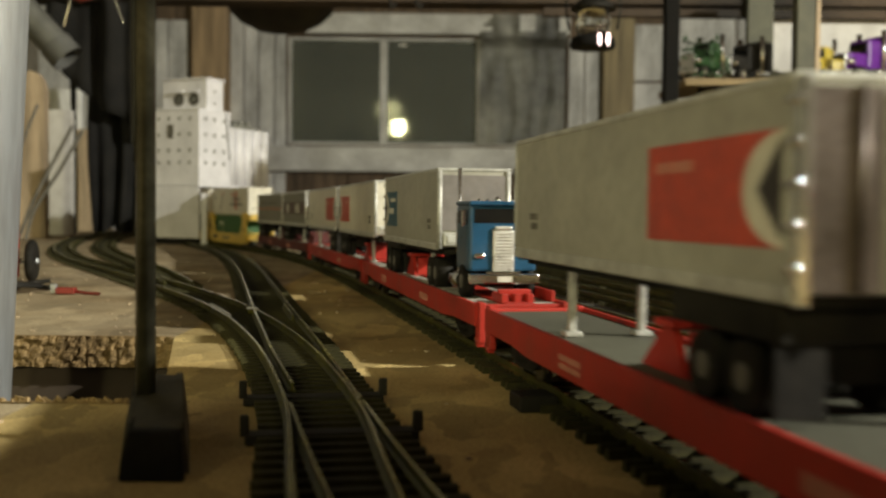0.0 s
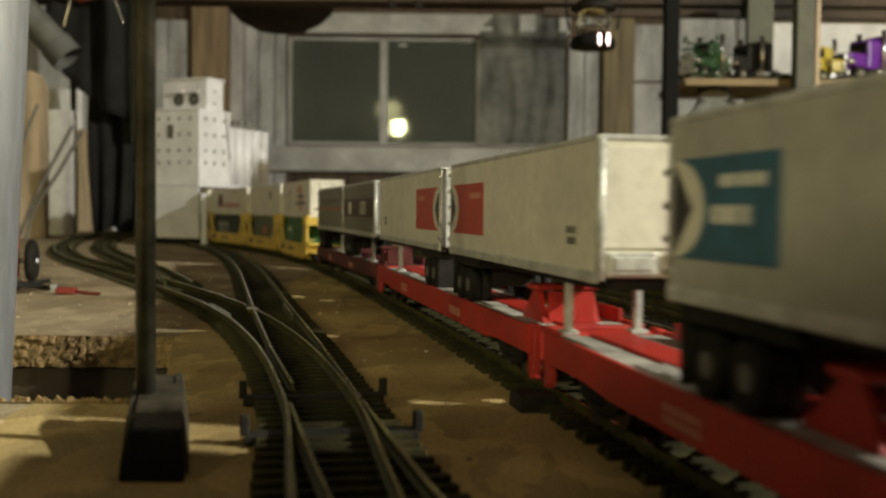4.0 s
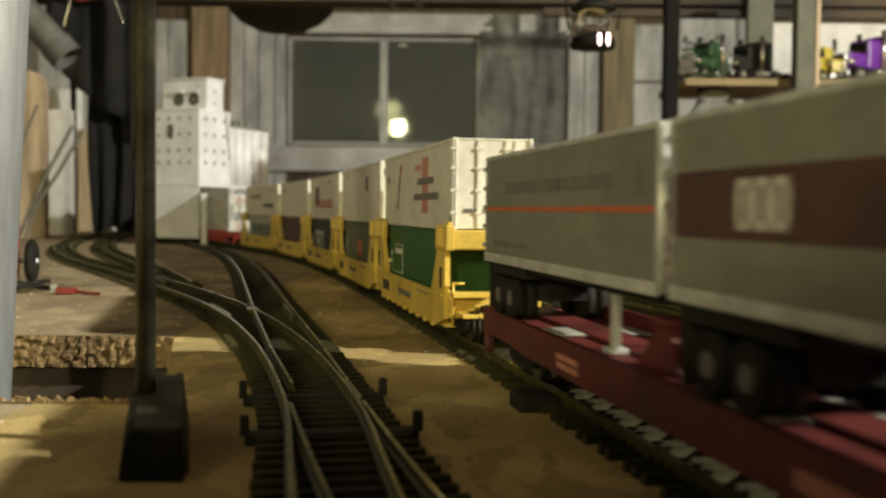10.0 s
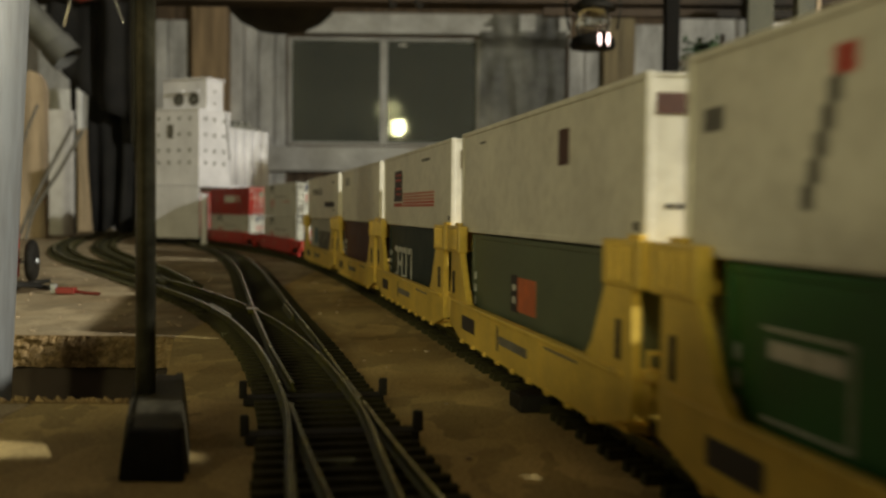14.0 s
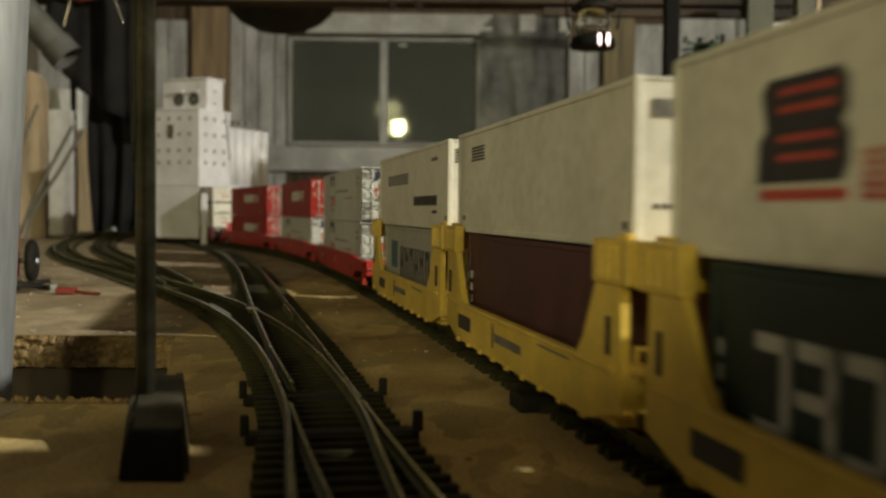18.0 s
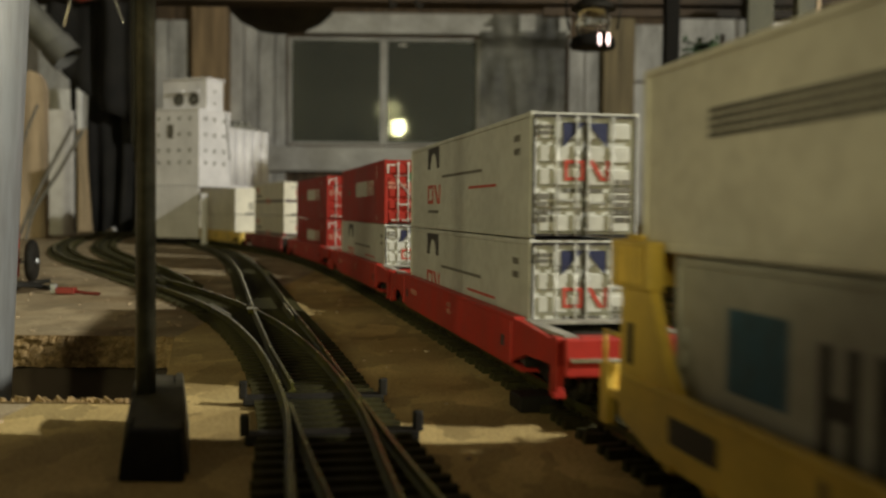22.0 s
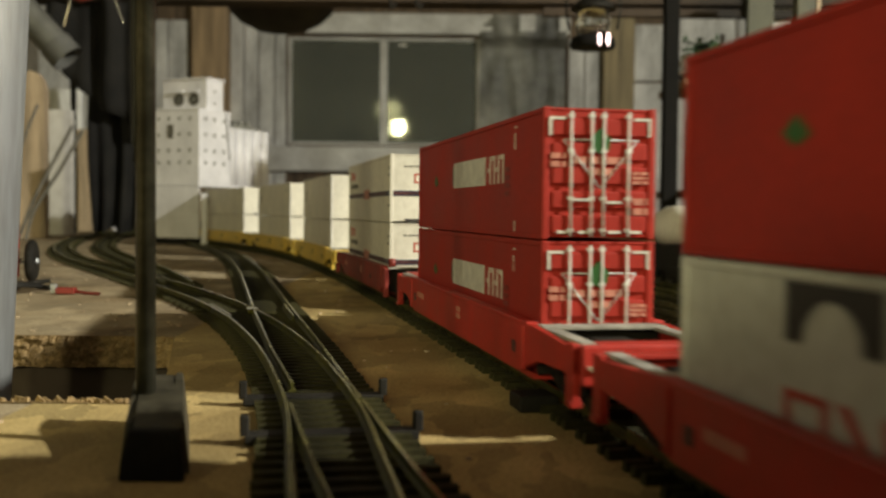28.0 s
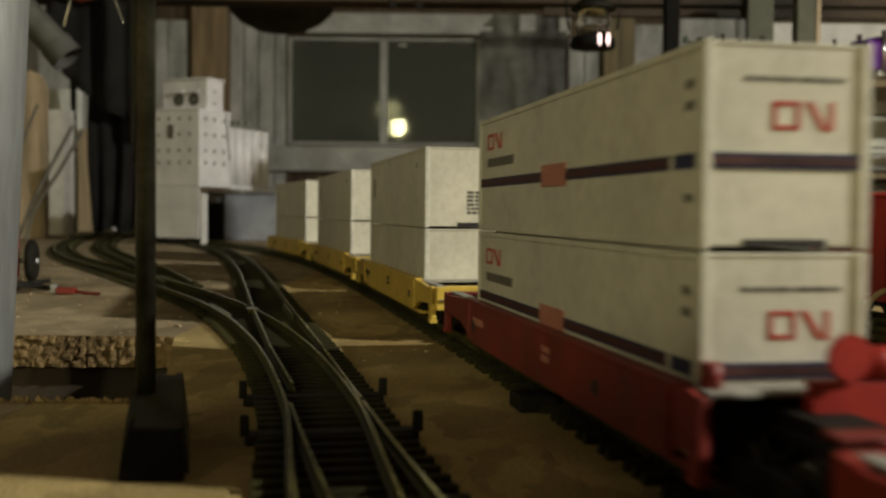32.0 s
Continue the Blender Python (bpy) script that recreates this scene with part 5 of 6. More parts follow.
# ---- articulated yellow car: five units, each with a box in its well and one on top ----
def yellow_unit(front, rear, first, last):
    h = (rear - front) / 2
    u = thing("well_car_unit", "amber yellow double-stack well car with end towers", "well car", "yellow well cars")
    for s in (-1, 1):
        x0, x1 = s * 0.0170 - 0.0008, s * 0.0170 + 0.0008
        g = h - 0.0055
        lower = ((-g, 0.0118), (-h + 0.024, 0.0078), (h - 0.024, 0.0078), (g, 0.0118), (g, 0.0190), (h - 0.040, 0.0200), (-h + 0.040, 0.0200), (-g, 0.0190))
        part("side_sill", prism(lower, 0, x0, x1), YELLOW, u)
        part("sill_flange", block(s * 0.0174 - 0.0012, s * 0.0174 + 0.0012, -h + 0.010, h - 0.010, 0.0192, 0.0204, 0.0003), YELLOW, u)
        for k in range(9):
            y = (k - 4) * 0.0165
            part("sill_rib", block(s * 0.0180 - 0.0006, s * 0.0180 + 0.0006, y - 0.0012, y + 0.0012, 0.0072, 0.0086, 0.0002), YELLOW, u)
        for e in (-1, 1):
            tower = [(e * (h - 0.0055), 0.0185), (e * (h - 0.036), 0.0185), (e * (h - 0.029), 0.0240), (e * (h - 0.021), 0.0365), (e * (h - 0.0065), 0.0365), (e * (h - 0.0060), 0.0250)]
            part("end_tower", prism(tower, 0, x0 + 0.0001, x1 + 0.0004), YELLOW, u)
            bm = block(s * 0.0168 - 0.0016, s * 0.0168 + 0.0016, min(e * (h - 0.0215), e * (h - 0.0015)), max(e * (h - 0.0215), e * (h - 0.0015)), 0.0362, 0.0452, 0.0005)
            head = part("tower_head", bm, YELLOW, u)
            for k in range(3):
                y = e * (h - 0.0075 - 0.0045 * k)
                part("rib", block(s * 0.0168 - 0.0021, s * 0.0168 + 0.0021, y - 0.0010, y + 0.0010, 0.0372, 0.0440, 0.0003), YELLOW, head)
            part("stacking_cone", block(s * 0.0158 - 0.0008, s * 0.0158 + 0.0008, min(e * (h - 0.012), e * (h - 0.006)), max(e * (h - 0.012), e * (h - 0.006)), 0.0452, 0.0462, 0.0002), YELLOW, head)
            part("slot", block(s * 0.0181 - 0.0003, s * 0.0181 + 0.0003, min(e * (h - 0.013), e * (h - 0.0115)), max(e * (h - 0.013), e * (h - 0.0115)), 0.0225, 0.0300), MARK_BLACK, u)
    for e in (-1, 1):
        part("tower_beam", block(-0.0153, 0.0153, min(e * (h - 0.0105), e * (h - 0.0035)), max(e * (h - 0.0105), e * (h - 0.0035)), 0.0365, 0.0435, 0.0006), YELLOW, u)
        bm = block(-0.0160, 0.0160, min(e * (h - 0.0058), e * (h - 0.012)), max(e * (h - 0.0058), e * (h - 0.012)), 0.0118, 0.0190, 0.0006)
        part("end_sill", bm, YELLOW, u)
        bm = bmesh.new()
        for s in (-1, 1):
            add_tube(bm, (s * 0.0150, e * (h - 0.0043), 0.0095), (s * 0.0150, e * (h - 0.0043), 0.0250), 0.0005, 6)
            add_tube(bm, (s * 0.0150, e * (h - 0.0043), 0.0245), (s * 0.0110, e * (h - 0.0043), 0.0245), 0.0005, 6)
        add_tube(bm, (-0.0150, e * (h - 0.0043), 0.0160), (0.0150, e * (h - 0.0043), 0.0160), 0.0004, 6)
        part("grab_rail", bm, YELLOW, u)
        part("joint_arm", block(-0.0050, 0.0050, min(e * (h + 0.0004), e * (h - 0.0060)), max(e * (h + 0.0004), e * (h - 0.0060)), 0.0125, 0.0165, 0.0006), BLACK_PAINT, u, "dark articulation arm")
        part("step_board", block(-0.0160, 0.0010 * e, min(e * (h - 0.0005), e * (h - 0.0058)), max(e * (h - 0.0005), e * (h - 0.0058)), 0.0196, 0.0216, 0.0004), YELLOW, u)
    part("well_floor", block(-0.0160, 0.0160, -h + 0.012, h - 0.012, 0.0080, 0.0094), YELLOW, u)
    mark(u, MARK_BLACK, "L", 0.0178, 0.048, 0.067, 0.0118, 0.0164, "data_plate")
    for y0, y1, z0, z1, seed in ((-0.014, 0.016, 0.0125, 0.0160, 2), (-0.055, -0.030, 0.0176, 0.0184, 3)):
        bars(u, MARK_GREY, "L", 0.0178, y0, y1, z0, z1, 1, seed)
    mark(u, MARK_BLACK, "L", 0.0178, 0.017, 0.0185, 0.0110, 0.0180)
    if first:
        bogie(u, -h + 0.009)
        coupler(u, -h, -1)
        part("platform", block(-0.0135, 0.0135, -h - 0.0052, -h + 0.0058, 0.0128, 0.0142, 0.0003), YELLOW, u)
    bogie(u, h + 0.002 if not last else h - 0.004)
    if last:
        coupler(u, h + 0.012, 1)
        part("platform", block(-0.0150, 0.0150, h, h + 0.0125, 0.0128, 0.0145, 0.0003), YELLOW, u)
        part("end_sill", block(-0.0150, 0.0150, h + 0.0110, h + 0.0128, 0.0112, 0.0190, 0.0004), YELLOW, u)
        for x in (-0.0146, 0.0146):
            bm = block(x - 0.0010, x + 0.0010, h + 0.0080, h + 0.0125, 0.0070, 0.0195, 0.0003)
            add_tube(bm, (x, h + 0.0120, 0.0190), (x, h + 0.0120, 0.0262), 0.0005, 6)
            add_tube(bm, (x, h + 0.0120, 0.0258), (x, h + 0.0010, 0.0258), 0.0005, 6)
            part("step", bm, YELLOW, u)
    return rides(u, front, rear, inset=0.04)


TOPS = ("white container with a faded red cross and ribbed end", "plain white container with a brown plate",
        "white container with a black and red emblem and stripe", "white container with a black lined emblem", "white container with rows of black lettering")
LOWS = (("green container in a yellow well", GREEN), ("olive grey container with an orange panel in a yellow well", OLIVE),
        ("dark green container with pale block emblem in a yellow well", DARK_GREEN), ("maroon container in a yellow well", MAROON),
        ("pale grey container with a blue square in a yellow well", VAN_GREY))
for i in range(5):
    f = 1.150 + 0.1880 * i
    more = 0.010 if i == 4 else 0.0         # the last unit and its boxes are longer
    yellow_unit(f - 0.0085, f + 0.1775 + more, i == 0, i == 4)
    box_container(f + 0.0145, f + 0.1545 + more, CZ, LOWS[i][0], LOWS[i][1], dress=low_marks(i), width=0.0280, height=0.0330)
    box_container(f, f + 0.1690 + more, CZ + 0.0337, TOPS[i], CREAM, dress=stack_marks(i))


# ---- single red and yellow well cars ----
def well_car(front, rear, c0, c1, label, colour, group, tank=False):
    """front, rear: the car's ends; c0, c1: the ends of its load."""
    h = (rear - front) / 2
    a, b = -h + (c0 - front), h - (rear - c1)
    u = thing("well_car", label, "well car", group)
    for s in (-1, 1):
        x0, x1 = s * 0.0172 - 0.0009, s * 0.0172 + 0.0009
        lead = a - 0.0085 if tank else -h      # one car's leading end is a narrow stub
        outline = ((lead, 0.0150), (max(lead + 0.0005, a - 0.010), 0.0140), (a + 0.008, 0.0094), (b - 0.008, 0.0094), (b + 0.010, 0.0140), (h, 0.0150),
                   (h, 0.0205), (b + 0.004, 0.0220), (a - 0.004, 0.0220), (lead, 0.0205))
        part("side_sill", prism(outline, 0, x0, x1), colour, u)
        part("sill_flange", block(s * 0.0168 - 0.0016, s * 0.0168 + 0.0016, a, b, 0.0212, 0.0226, 0.0003), colour, u)
        for y in (a + 0.004, b - 0.004):
            part("web", block(s * 0.0181 - 0.0006, s * 0.0181 + 0.0006, y - 0.0012, y + 0.0012, 0.0100, 0.0215, 0.0003), colour, u)
        for e, y in ((-1, lead), (1, h)):
            bm = block(s * 0.0172 - 0.0010, s * 0.0172 + 0.0010, min(y, y - e * 0.0050), max(y, y - e * 0.0050), 0.0085, 0.0215, 0.0003)
            add_box(bm, s * 0.0172 - 0.0014, s * 0.0172 + 0.0014, min(y, y - e * 0.0040), max(y, y - e * 0.0040), 0.0075, 0.0090, 0.0002)
            part("step", bm, colour, u)
            part("slot", block(s * 0.0182 - 0.0002, s * 0.0182 + 0.0002, y - e * 0.050 - 0.0014, y - e * 0.050 + 0.0014, 0.0135, 0.0165), MARK_BLACK, u)
    for e, y, w in ((-1, -h, a), (1, h, b)):
        lo, hi = min(y, w), max(y, w)
        # black plate in place of the open end's shaded gap
        part("end_platform", block(-0.0060 if tank and e < 0 else -0.0150, 0.0060 if tank and e < 0 else 0.0150, lo, hi, 0.0150, 0.0172, 0.0004), BLACK_PAINT, u, "end platform in black, standing in for a shaded opening")
        yy = w + e * 0.0042
        # well end painted black for the shadow it stands in
        part("bulkhead", block(-0.0160, 0.0160, min(w + e * 0.0012, w + e * 0.0030), max(w + e * 0.0012, w + e * 0.0030), 0.0096, 0.0210, 0.0003), BLACK_PAINT, u, "well end in black, its shade put into the paint")
        part("walkway", block(-0.0160, 0.0160, yy - 0.0032, yy + 0.0032, 0.0212, 0.0221, 0.0002), DECK_GREY, u, "pale grey walkway")
        for x in () if tank and e < 0 else (-0.0142, 0.0142):
            part("side_walk", block(x - 0.0018, x + 0.0018, lo + 0.001 if e < 0 else yy + 0.0034, yy - 0.0034 if e < 0 else hi - 0.001, 0.0209, 0.0218, 0.0002), DECK_GREY, u, "pale grey walkway")
        part("end_walk", block(-0.0122, 0.0122 if not tank else 0.0020, min(y, y - e * 0.0045), max(y, y - e * 0.0045), 0.0206, 0.0216, 0.0002), colour, u)
        part("draft_sill", block(-0.0050, 0.0050, lo + 0.005, hi - 0.008, 0.0172, 0.0196, 0.0004), BLACK_PAINT, u)
        half = 0.0075 if tank and e < 0 else 0.0166
        part("end_sill", block(-half, half, min(y, y + e * 0.002), max(y, y + e * 0.002), 0.0125, 0.0215, 0.0005), colour, u)
        bm = bmesh.new()
        rim = half - 0.0016
        add_tube(bm, (-rim, y + e * 0.0028, 0.0165), (rim, y + e * 0.0028, 0.0165), 0.0005, 6)
        for x in (-rim, -0.005, 0.005, rim):
            add_tube(bm, (x, y + e * 0.002, 0.0165), (x, y + e * 0.0029, 0.0165), 0.0005, 6)
        part("grab_rail", bm, MARK_WHITE if e < 0 else colour, u)
        # brake wheel and housing at the leading end
        if e < 0 and tank:
            part("air_tank", tube((0.0060, w - 0.0120, 0.0272), (0.0145, w - 0.0120, 0.0272), 0.0026, 18), RED, u, "bright red air tank")
            part("tank_bracket", block(-0.0020, 0.0145, w - 0.0132, w - 0.0108, 0.0170, 0.0246, 0.0004), RED, u)
            bm = tube((0.0034, w - 0.0152, 0.0285), (0.0034, w - 0.0140, 0.0285), 0.0036, 16)
            add_box(bm, 0.0022, 0.0046, w - 0.0139, w - 0.0125, 0.0240, 0.0290, 0.0003)
            part("brake_wheel", bm, RED, u, "bright red brake wheel")
            part("cap", tube((-0.0135, w - 0.0024, 0.0221), (-0.0135, w - 0.0024, 0.0262), 0.0018, 12), colour, u)
        bm = block(-0.0022, 0.0022, min(y - e * 0.020, y), max(y - e * 0.020, y), 0.0120, 0.0185)
        part("draft_gear", bm, BLACK_PAINT, u)
        coupler(u, y + e * 0.001, e)
        bogie(u, y - e * 0.022)
    part("well_floor", block(-0.0162, 0.0162, a, b, 0.0080, 0.0094), colour, u)
    bars(u, MARK_BLACK if colour is YELLOW else PINK, "L", 0.0181, -0.010, -0.004, 0.0145, 0.0190, 2, 1)
    bars(u, MARK_BLACK if colour is YELLOW else PINK, "L", 0.0181, 0.060, 0.074, 0.0150, 0.0180, 1, 2)
    return rides(u, front, rear, inset=0.085)


L53, L48 = 0.1855, 0.1680
RED_LABEL = "bright red well car with pale grey end walkways"
for c0, c1, top, low in ((2.162, 2.170 + L53, 0, 0), (2.438, 2.438 + L53, 1, 0), (2.711, 2.711 + L53, 1, 1)):
    well_car(c0 - 0.0370, c1 + 0.0370, c0, c1, RED_LABEL, RED, "red well cars")
    for z, kind in ((CZ, low), (CZ + 0.0337, top)):
        if kind:
            box_container(c0, c1, z, "deep red ribbed container with white door rods", BOX_RED, True, CN_WHITE, dress_red)
        else:
            box_container(c0, c1, z, "pale grey ribbed container with a black arch mark", CN_WHITE, True, SILVER, dress_cn)
well_car(2.942, 3.188, 2.980, 2.980 + L48, RED_LABEL, DULL_RED, "red well cars", True)
box_container(2.980, 2.980 + L48, CZ, "cream container with a maroon stripe and red emblem", CREAM, dress=dress_reefer(), height=0.0342)
box_container(2.980, 2.980 + L48, CZ + 0.0347, "cream container with a maroon stripe and red emblem", CREAM, dress=dress_reefer(), height=0.0342)


def dress_plain(c, w, h):
    bars(c, MARK_GREY, "F", h, 0.0030, 0.0095, 0.0055, 0.0155, 6, 3)
    part("vent_slot", block(-0.0010, 0.0142, -h - 0.0003, -h + 0.0008, 0.0003, 0.0022), MARK_BLACK, c, "black slot")
    mark(c, MARK_GREY, "L", w, h - 0.016, h - 0.012, 0.0140, 0.0240)
    mark(c, MARK_GREY, "L", w, -h + 0.020, -h + 0.023, 0.0255, 0.0275)


for c0, c1 in ((3.247, 3.414), (3.504, 3.504 + L53), (3.768, 3.768 + L53)):
    well_car(c0 - 0.034, c1 + 0.034, c0, c1, "amber yellow well car with plain white containers", YELLOW, "yellow well cars")
    box_container(c0, c1, CZ, "plain cream container with small door writing", CREAM, cap=MARK_WHITE)
    box_container(c0, c1, CZ + 0.0337, "plain cream container with small door writing", CREAM, dress=dress_plain, cap=MARK_WHITE)
# ---- grain elevator over the track ----
el = thing("grain_elevator", "white model grain elevator with silos straddling the track", "building", at=Matrix((
    (-0.897, 0.395, 0, -0.337), (0.441, 0.919, 0, 1.460), (0, 0, 1, 0), (0, 0, 0, 1))).normalized())
# its own x runs along the front, y back along the flank
SOFFIT = 0.0805
part("front_wall", block(0.0, 0.092, 0.0, 0.0022, 0.0090, SOFFIT + 0.002, 0.0003), ELEVATOR, el)
part("footing", block(0.0005, 0.092, 0.0003, 0.0030, 0.0, 0.0090), BLACK_PAINT, el, "dark footing")
tower = part("tower", block(0.0, 0.092, 0.0, 0.0712, SOFFIT, 0.186, 0.0004), ELEVATOR, el)
head = part("head_house", block(0.004, 0.080, 0.022, 0.060, 0.186, 0.231, 0.0004), ELEVATOR, el)
part("head_roof", block(0.002, 0.082, 0.020, 0.062, 0.231, 0.2335, 0.0004), ELEVATOR, head)
part("tower_roof", block(-0.001, 0.093, -0.001, 0.0722, 0.186, 0.1885, 0.0003), ELEVATOR, tower)
for x in (0.026, 0.052):
    bm = bmesh.new()
    add_tube(bm, (x, 0.0215, 0.2035), (x, 0.0228, 0.2035), 0.0092, 16)
    ring = part("fan_opening", bm, MARK_GREY, head, "dark round fan opening")
    part("fan_hub", tube((x, 0.0208, 0.2035), (x, 0.0216, 0.2035), 0.0026, 12), STEEL_GREY, ring)
    for k in range(5):
        a = k * 2 * math.pi / 5 + 0.4
        part("fan_blade", block(-0.0013, 0.0013, 0.0210, 0.0213, 0.0028, 0.0084), BLACK, ring).matrix_basis = pose(x, 0, 0.2035, 0, math.degrees(a), 0)
    part("fan_hood", block(x - 0.010, x + 0.010, 0.0170, 0.0222, 0.2125, 0.2155, 0.0003), ELEVATOR, ring)


def pane_at(x0, x1, y0, y1, z0, z1, parent=tower):
    ob = part("window", block(x0 - 0.0004, x1 + 0.0004, y0, y1, z0, z1), STEEL_GREY, parent, "small dark window")
    return ob


for z in (0.175, 0.153, 0.131, 0.114):
    for x in (0.016, 0.034, 0.052, 0.070):
        if not (z == 0.153 and x == 0.052):
            pane_at(x - 0.0016, x + 0.0016, -0.0003, 0.0008, z - 0.0025, z + 0.0025)
    for y in (0.014, 0.034, 0.056):
        pane_at(-0.0003, 0.0008, y - 0.0022, y + 0.0022, z - 0.0026, z + 0.0026)
part("door", block(0.0440, 0.0545, -0.0005, 0.0008, 0.148, 0.167), MARK_GREY, tower, "dark upper door")
for z in (0.196, 0.213):
    pane_at(0.0037, 0.0045, 0.038, 0.041, z, z + 0.004, head)
part("floor_slab", block(-0.0015, 0.060, 0.0716, 0.176, SOFFIT - 0.0015, SOFFIT + 0.0025, 0.0003), ELEVATOR, el)
for k in range(5):
    for row in (0.0105, 0.0315):
        part("silo", tube((row, 0.0820 + 0.0206 * k, SOFFIT + 0.0025), (row, 0.0820 + 0.0206 * k, 0.167), 0.0104, 22), ELEVATOR, el)
part("gallery", block(0.006, 0.030, 0.0718, 0.150, 0.167, 0.1715, 0.0003), STEEL_GREY, el, "grey conveyor gallery")
for y in (0.080, 0.096, 0.112, 0.130):
    part("vent", block(0.012, 0.020, y, y + 0.008, 0.1715, 0.180, 0.0006), STEEL_GREY, el)
part("spout", tube((-0.001, 0.100, SOFFIT - 0.007), (-0.001, 0.100, SOFFIT), 0.0014, 8), ELEVATOR, el)
part("downpipe", tube((-0.0012, 0.0640, 0.150), (-0.0012, 0.0600, 0.186), 0.0009, 8), STEEL_GREY, el)
part("downpipe", tube((-0.0012, 0.0690, 0.120), (-0.0012, 0.0640, 0.150), 0.0009, 8), STEEL_GREY, el)
shed = thing("loading_shed", "blue grey model loading shed under the elevator", "building")
part("wall", block(-0.352, -0.268, 1.705, 1.760, 0.0, 0.0745, 0.0005), surface("blue_grey_styrene", (0.34, 0.36, 0.42), 0.6, scale=40, spread=0.1), shed)
part("door_frame", block(-0.3840, -0.3522, 1.712, 1.760, 0.0, 0.0745, 0.0005), STEEL_GREY, shed)
# the unlit inside is a matt black slab, its shade put into the colour
part("doorway", block(-0.3800, -0.3560, 1.7095, 1.7125, 0.0, 0.0600, 0.0003), MATT_BLACK, shed, "black slab painted as the doorway's dark inside")
part("roof", block(-0.388, -0.270, 1.700, 1.765, 0.0746, 0.0786, 0.0004), STEEL_GREY, shed)
post = thing("door_post", "white square post beside the elevator doorway", "post")
part("shaft", block(-0.3200, -0.3128, 1.398, 1.405, 0.0, 0.0705, 0.0003), ELEVATOR, post)
part("foot", block(-0.3215, -0.3113, 1.3965, 1.4065, 0.0, 0.004, 0.0003), STEEL_GREY, post)

# ---- pole in its clamp, and the steel pipe through the hole ----
pole = thing("support_pole", "dark metal pole standing in a black clamp block with metal cheeks", "pole")
part("rod", tube((-0.0628, 0.2235, 0.0040), (-0.0632, 0.2235, 0.42), 0.0021, 18), DARK_STEEL, pole, "dark tarnished metal rod")
part("cable", bent_tube(((-0.0648, 0.2238, 0.060), (-0.0652, 0.2240, 0.10), (-0.0652, 0.2240, 0.16), (-0.0646, 0.2238, 0.25)), 0.0011), BLACK, pole)
bm = bmesh.new()
lo = [(-0.0592, 0.1920), (-0.0468, 0.1920), (-0.0600, 0.246), (-0.0725, 0.246)]
hi = [(-0.0582, 0.1950), (-0.0486, 0.1950), (-0.0610, 0.243), (-0.0708, 0.243)]
vl, vh = [bm.verts.new((*p, 0.0)) for p in lo], [bm.verts.new((*p, 0.0086)) for p in hi]
bm.faces.new(vl[::-1])
bm.faces.new(vh)
for k in range(4):
    bm.faces.new((vl[k], vl[(k + 1) % 4], vh[(k + 1) % 4], vh[k]))
bmesh.ops.bevel(bm, geom=list(bm.edges), offset=0.0004, segments=2, affect="EDGES")
clamp = part("clamp_block", bm, surface("chipped_black_paint", (0.012, 0.011, 0.010), 0.75, scale=120, spread=0.5, dirt=0.4, spec=0.2), pole, "chipped black clamp block")
GREY_METAL = surface("scuffed_grey_metal", (0.075, 0.066, 0.042), 0.6, metal=0.2, scale=150, spread=0.3, dirt=0.3)
bm = bmesh.new()
add_prism(bm, ((0.2010, 0.0), (0.2440, 0.0), (0.2440, 0.0122), (0.2330, 0.0125), (0.2060, 0.0082)), 0, -0.0008, 0.0008)
for v in bm.verts:
    v.co.x -= 0.0678 - 0.12 * v.co.z + 0.24 * (v.co.y - 0.23)
part("cheek", bm, GREY_METAL, clamp, "bare metal cheek")
bm = bmesh.new()
add_prism(bm, ((0.1985, 0.0), (0.2440, 0.0), (0.2440, 0.0122), (0.2330, 0.0125), (0.2060, 0.0080)), 0, -0.0008, 0.0008)
for v in bm.verts:
    v.co.x -= 0.0487 + 0.12 * v.co.z + 0.24 * (v.co.y - 0.20)
part("cheek", bm, GREY_METAL, clamp, "bare metal cheek")
bm = prism(((0.1985, 0.0087), (0.2420, 0.0087), (0.2420, 0.0120), (0.2330, 0.0122), (0.2080, 0.0096)), 0, -0.0046, 0.0046)
for v in bm.verts:                      # skewed to lie along the block
    v.co.x -= 0.0550 + 0.2406 * (v.co.y - 0.2045)
part("clamp_top", bm, GREY_METAL, clamp, "dull worn metal top")

pipe = thing("conduit_pipe", "bright galvanised steel pipe through the board's hole", "pipe")
part("tube", tube((-0.2020, 0.345, -0.90), (-0.0825, 0.345, 1.44), 0.0145, 36), STEEL, pipe)

# ---- clutter at the far side ----
board = thing("pine_board", "pale pine board with a rounded top leaning upright", "board", "upright boards")
outline = [(-0.678, 0.0), (-0.636, 0.0), (-0.636, 0.235), (-0.640, 0.252), (-0.648, 0.263), (-0.658, 0.267), (-0.668, 0.263), (-0.676, 0.250)]
part("plank", prism(outline, 1, 1.690, 1.708), PINE, board)
for x0, x1, y, z, mat_, lab in ((-0.716, -0.667, 1.90, 0.225, PANEL, "white painted board standing upright"), (-0.762, -0.730, 2.20, 0.213, PINE, "narrow pale pine batten standing upright"),
                                (-0.86, -0.77, 2.25, 0.30, WHITEWASH, "wide white painted board standing upright"), (-0.720, -0.690, 2.30, 0.20, WHITEWASH, "white painted board standing upright")):
    b2 = thing("upright_board", lab, "board", "upright boards")
    part("plank", block(x0, x1, y, y + 0.018, 0.0, z, 0.002), mat_, b2)
rod = thing("black_rod", "thin black rod standing behind the boards", "rod")
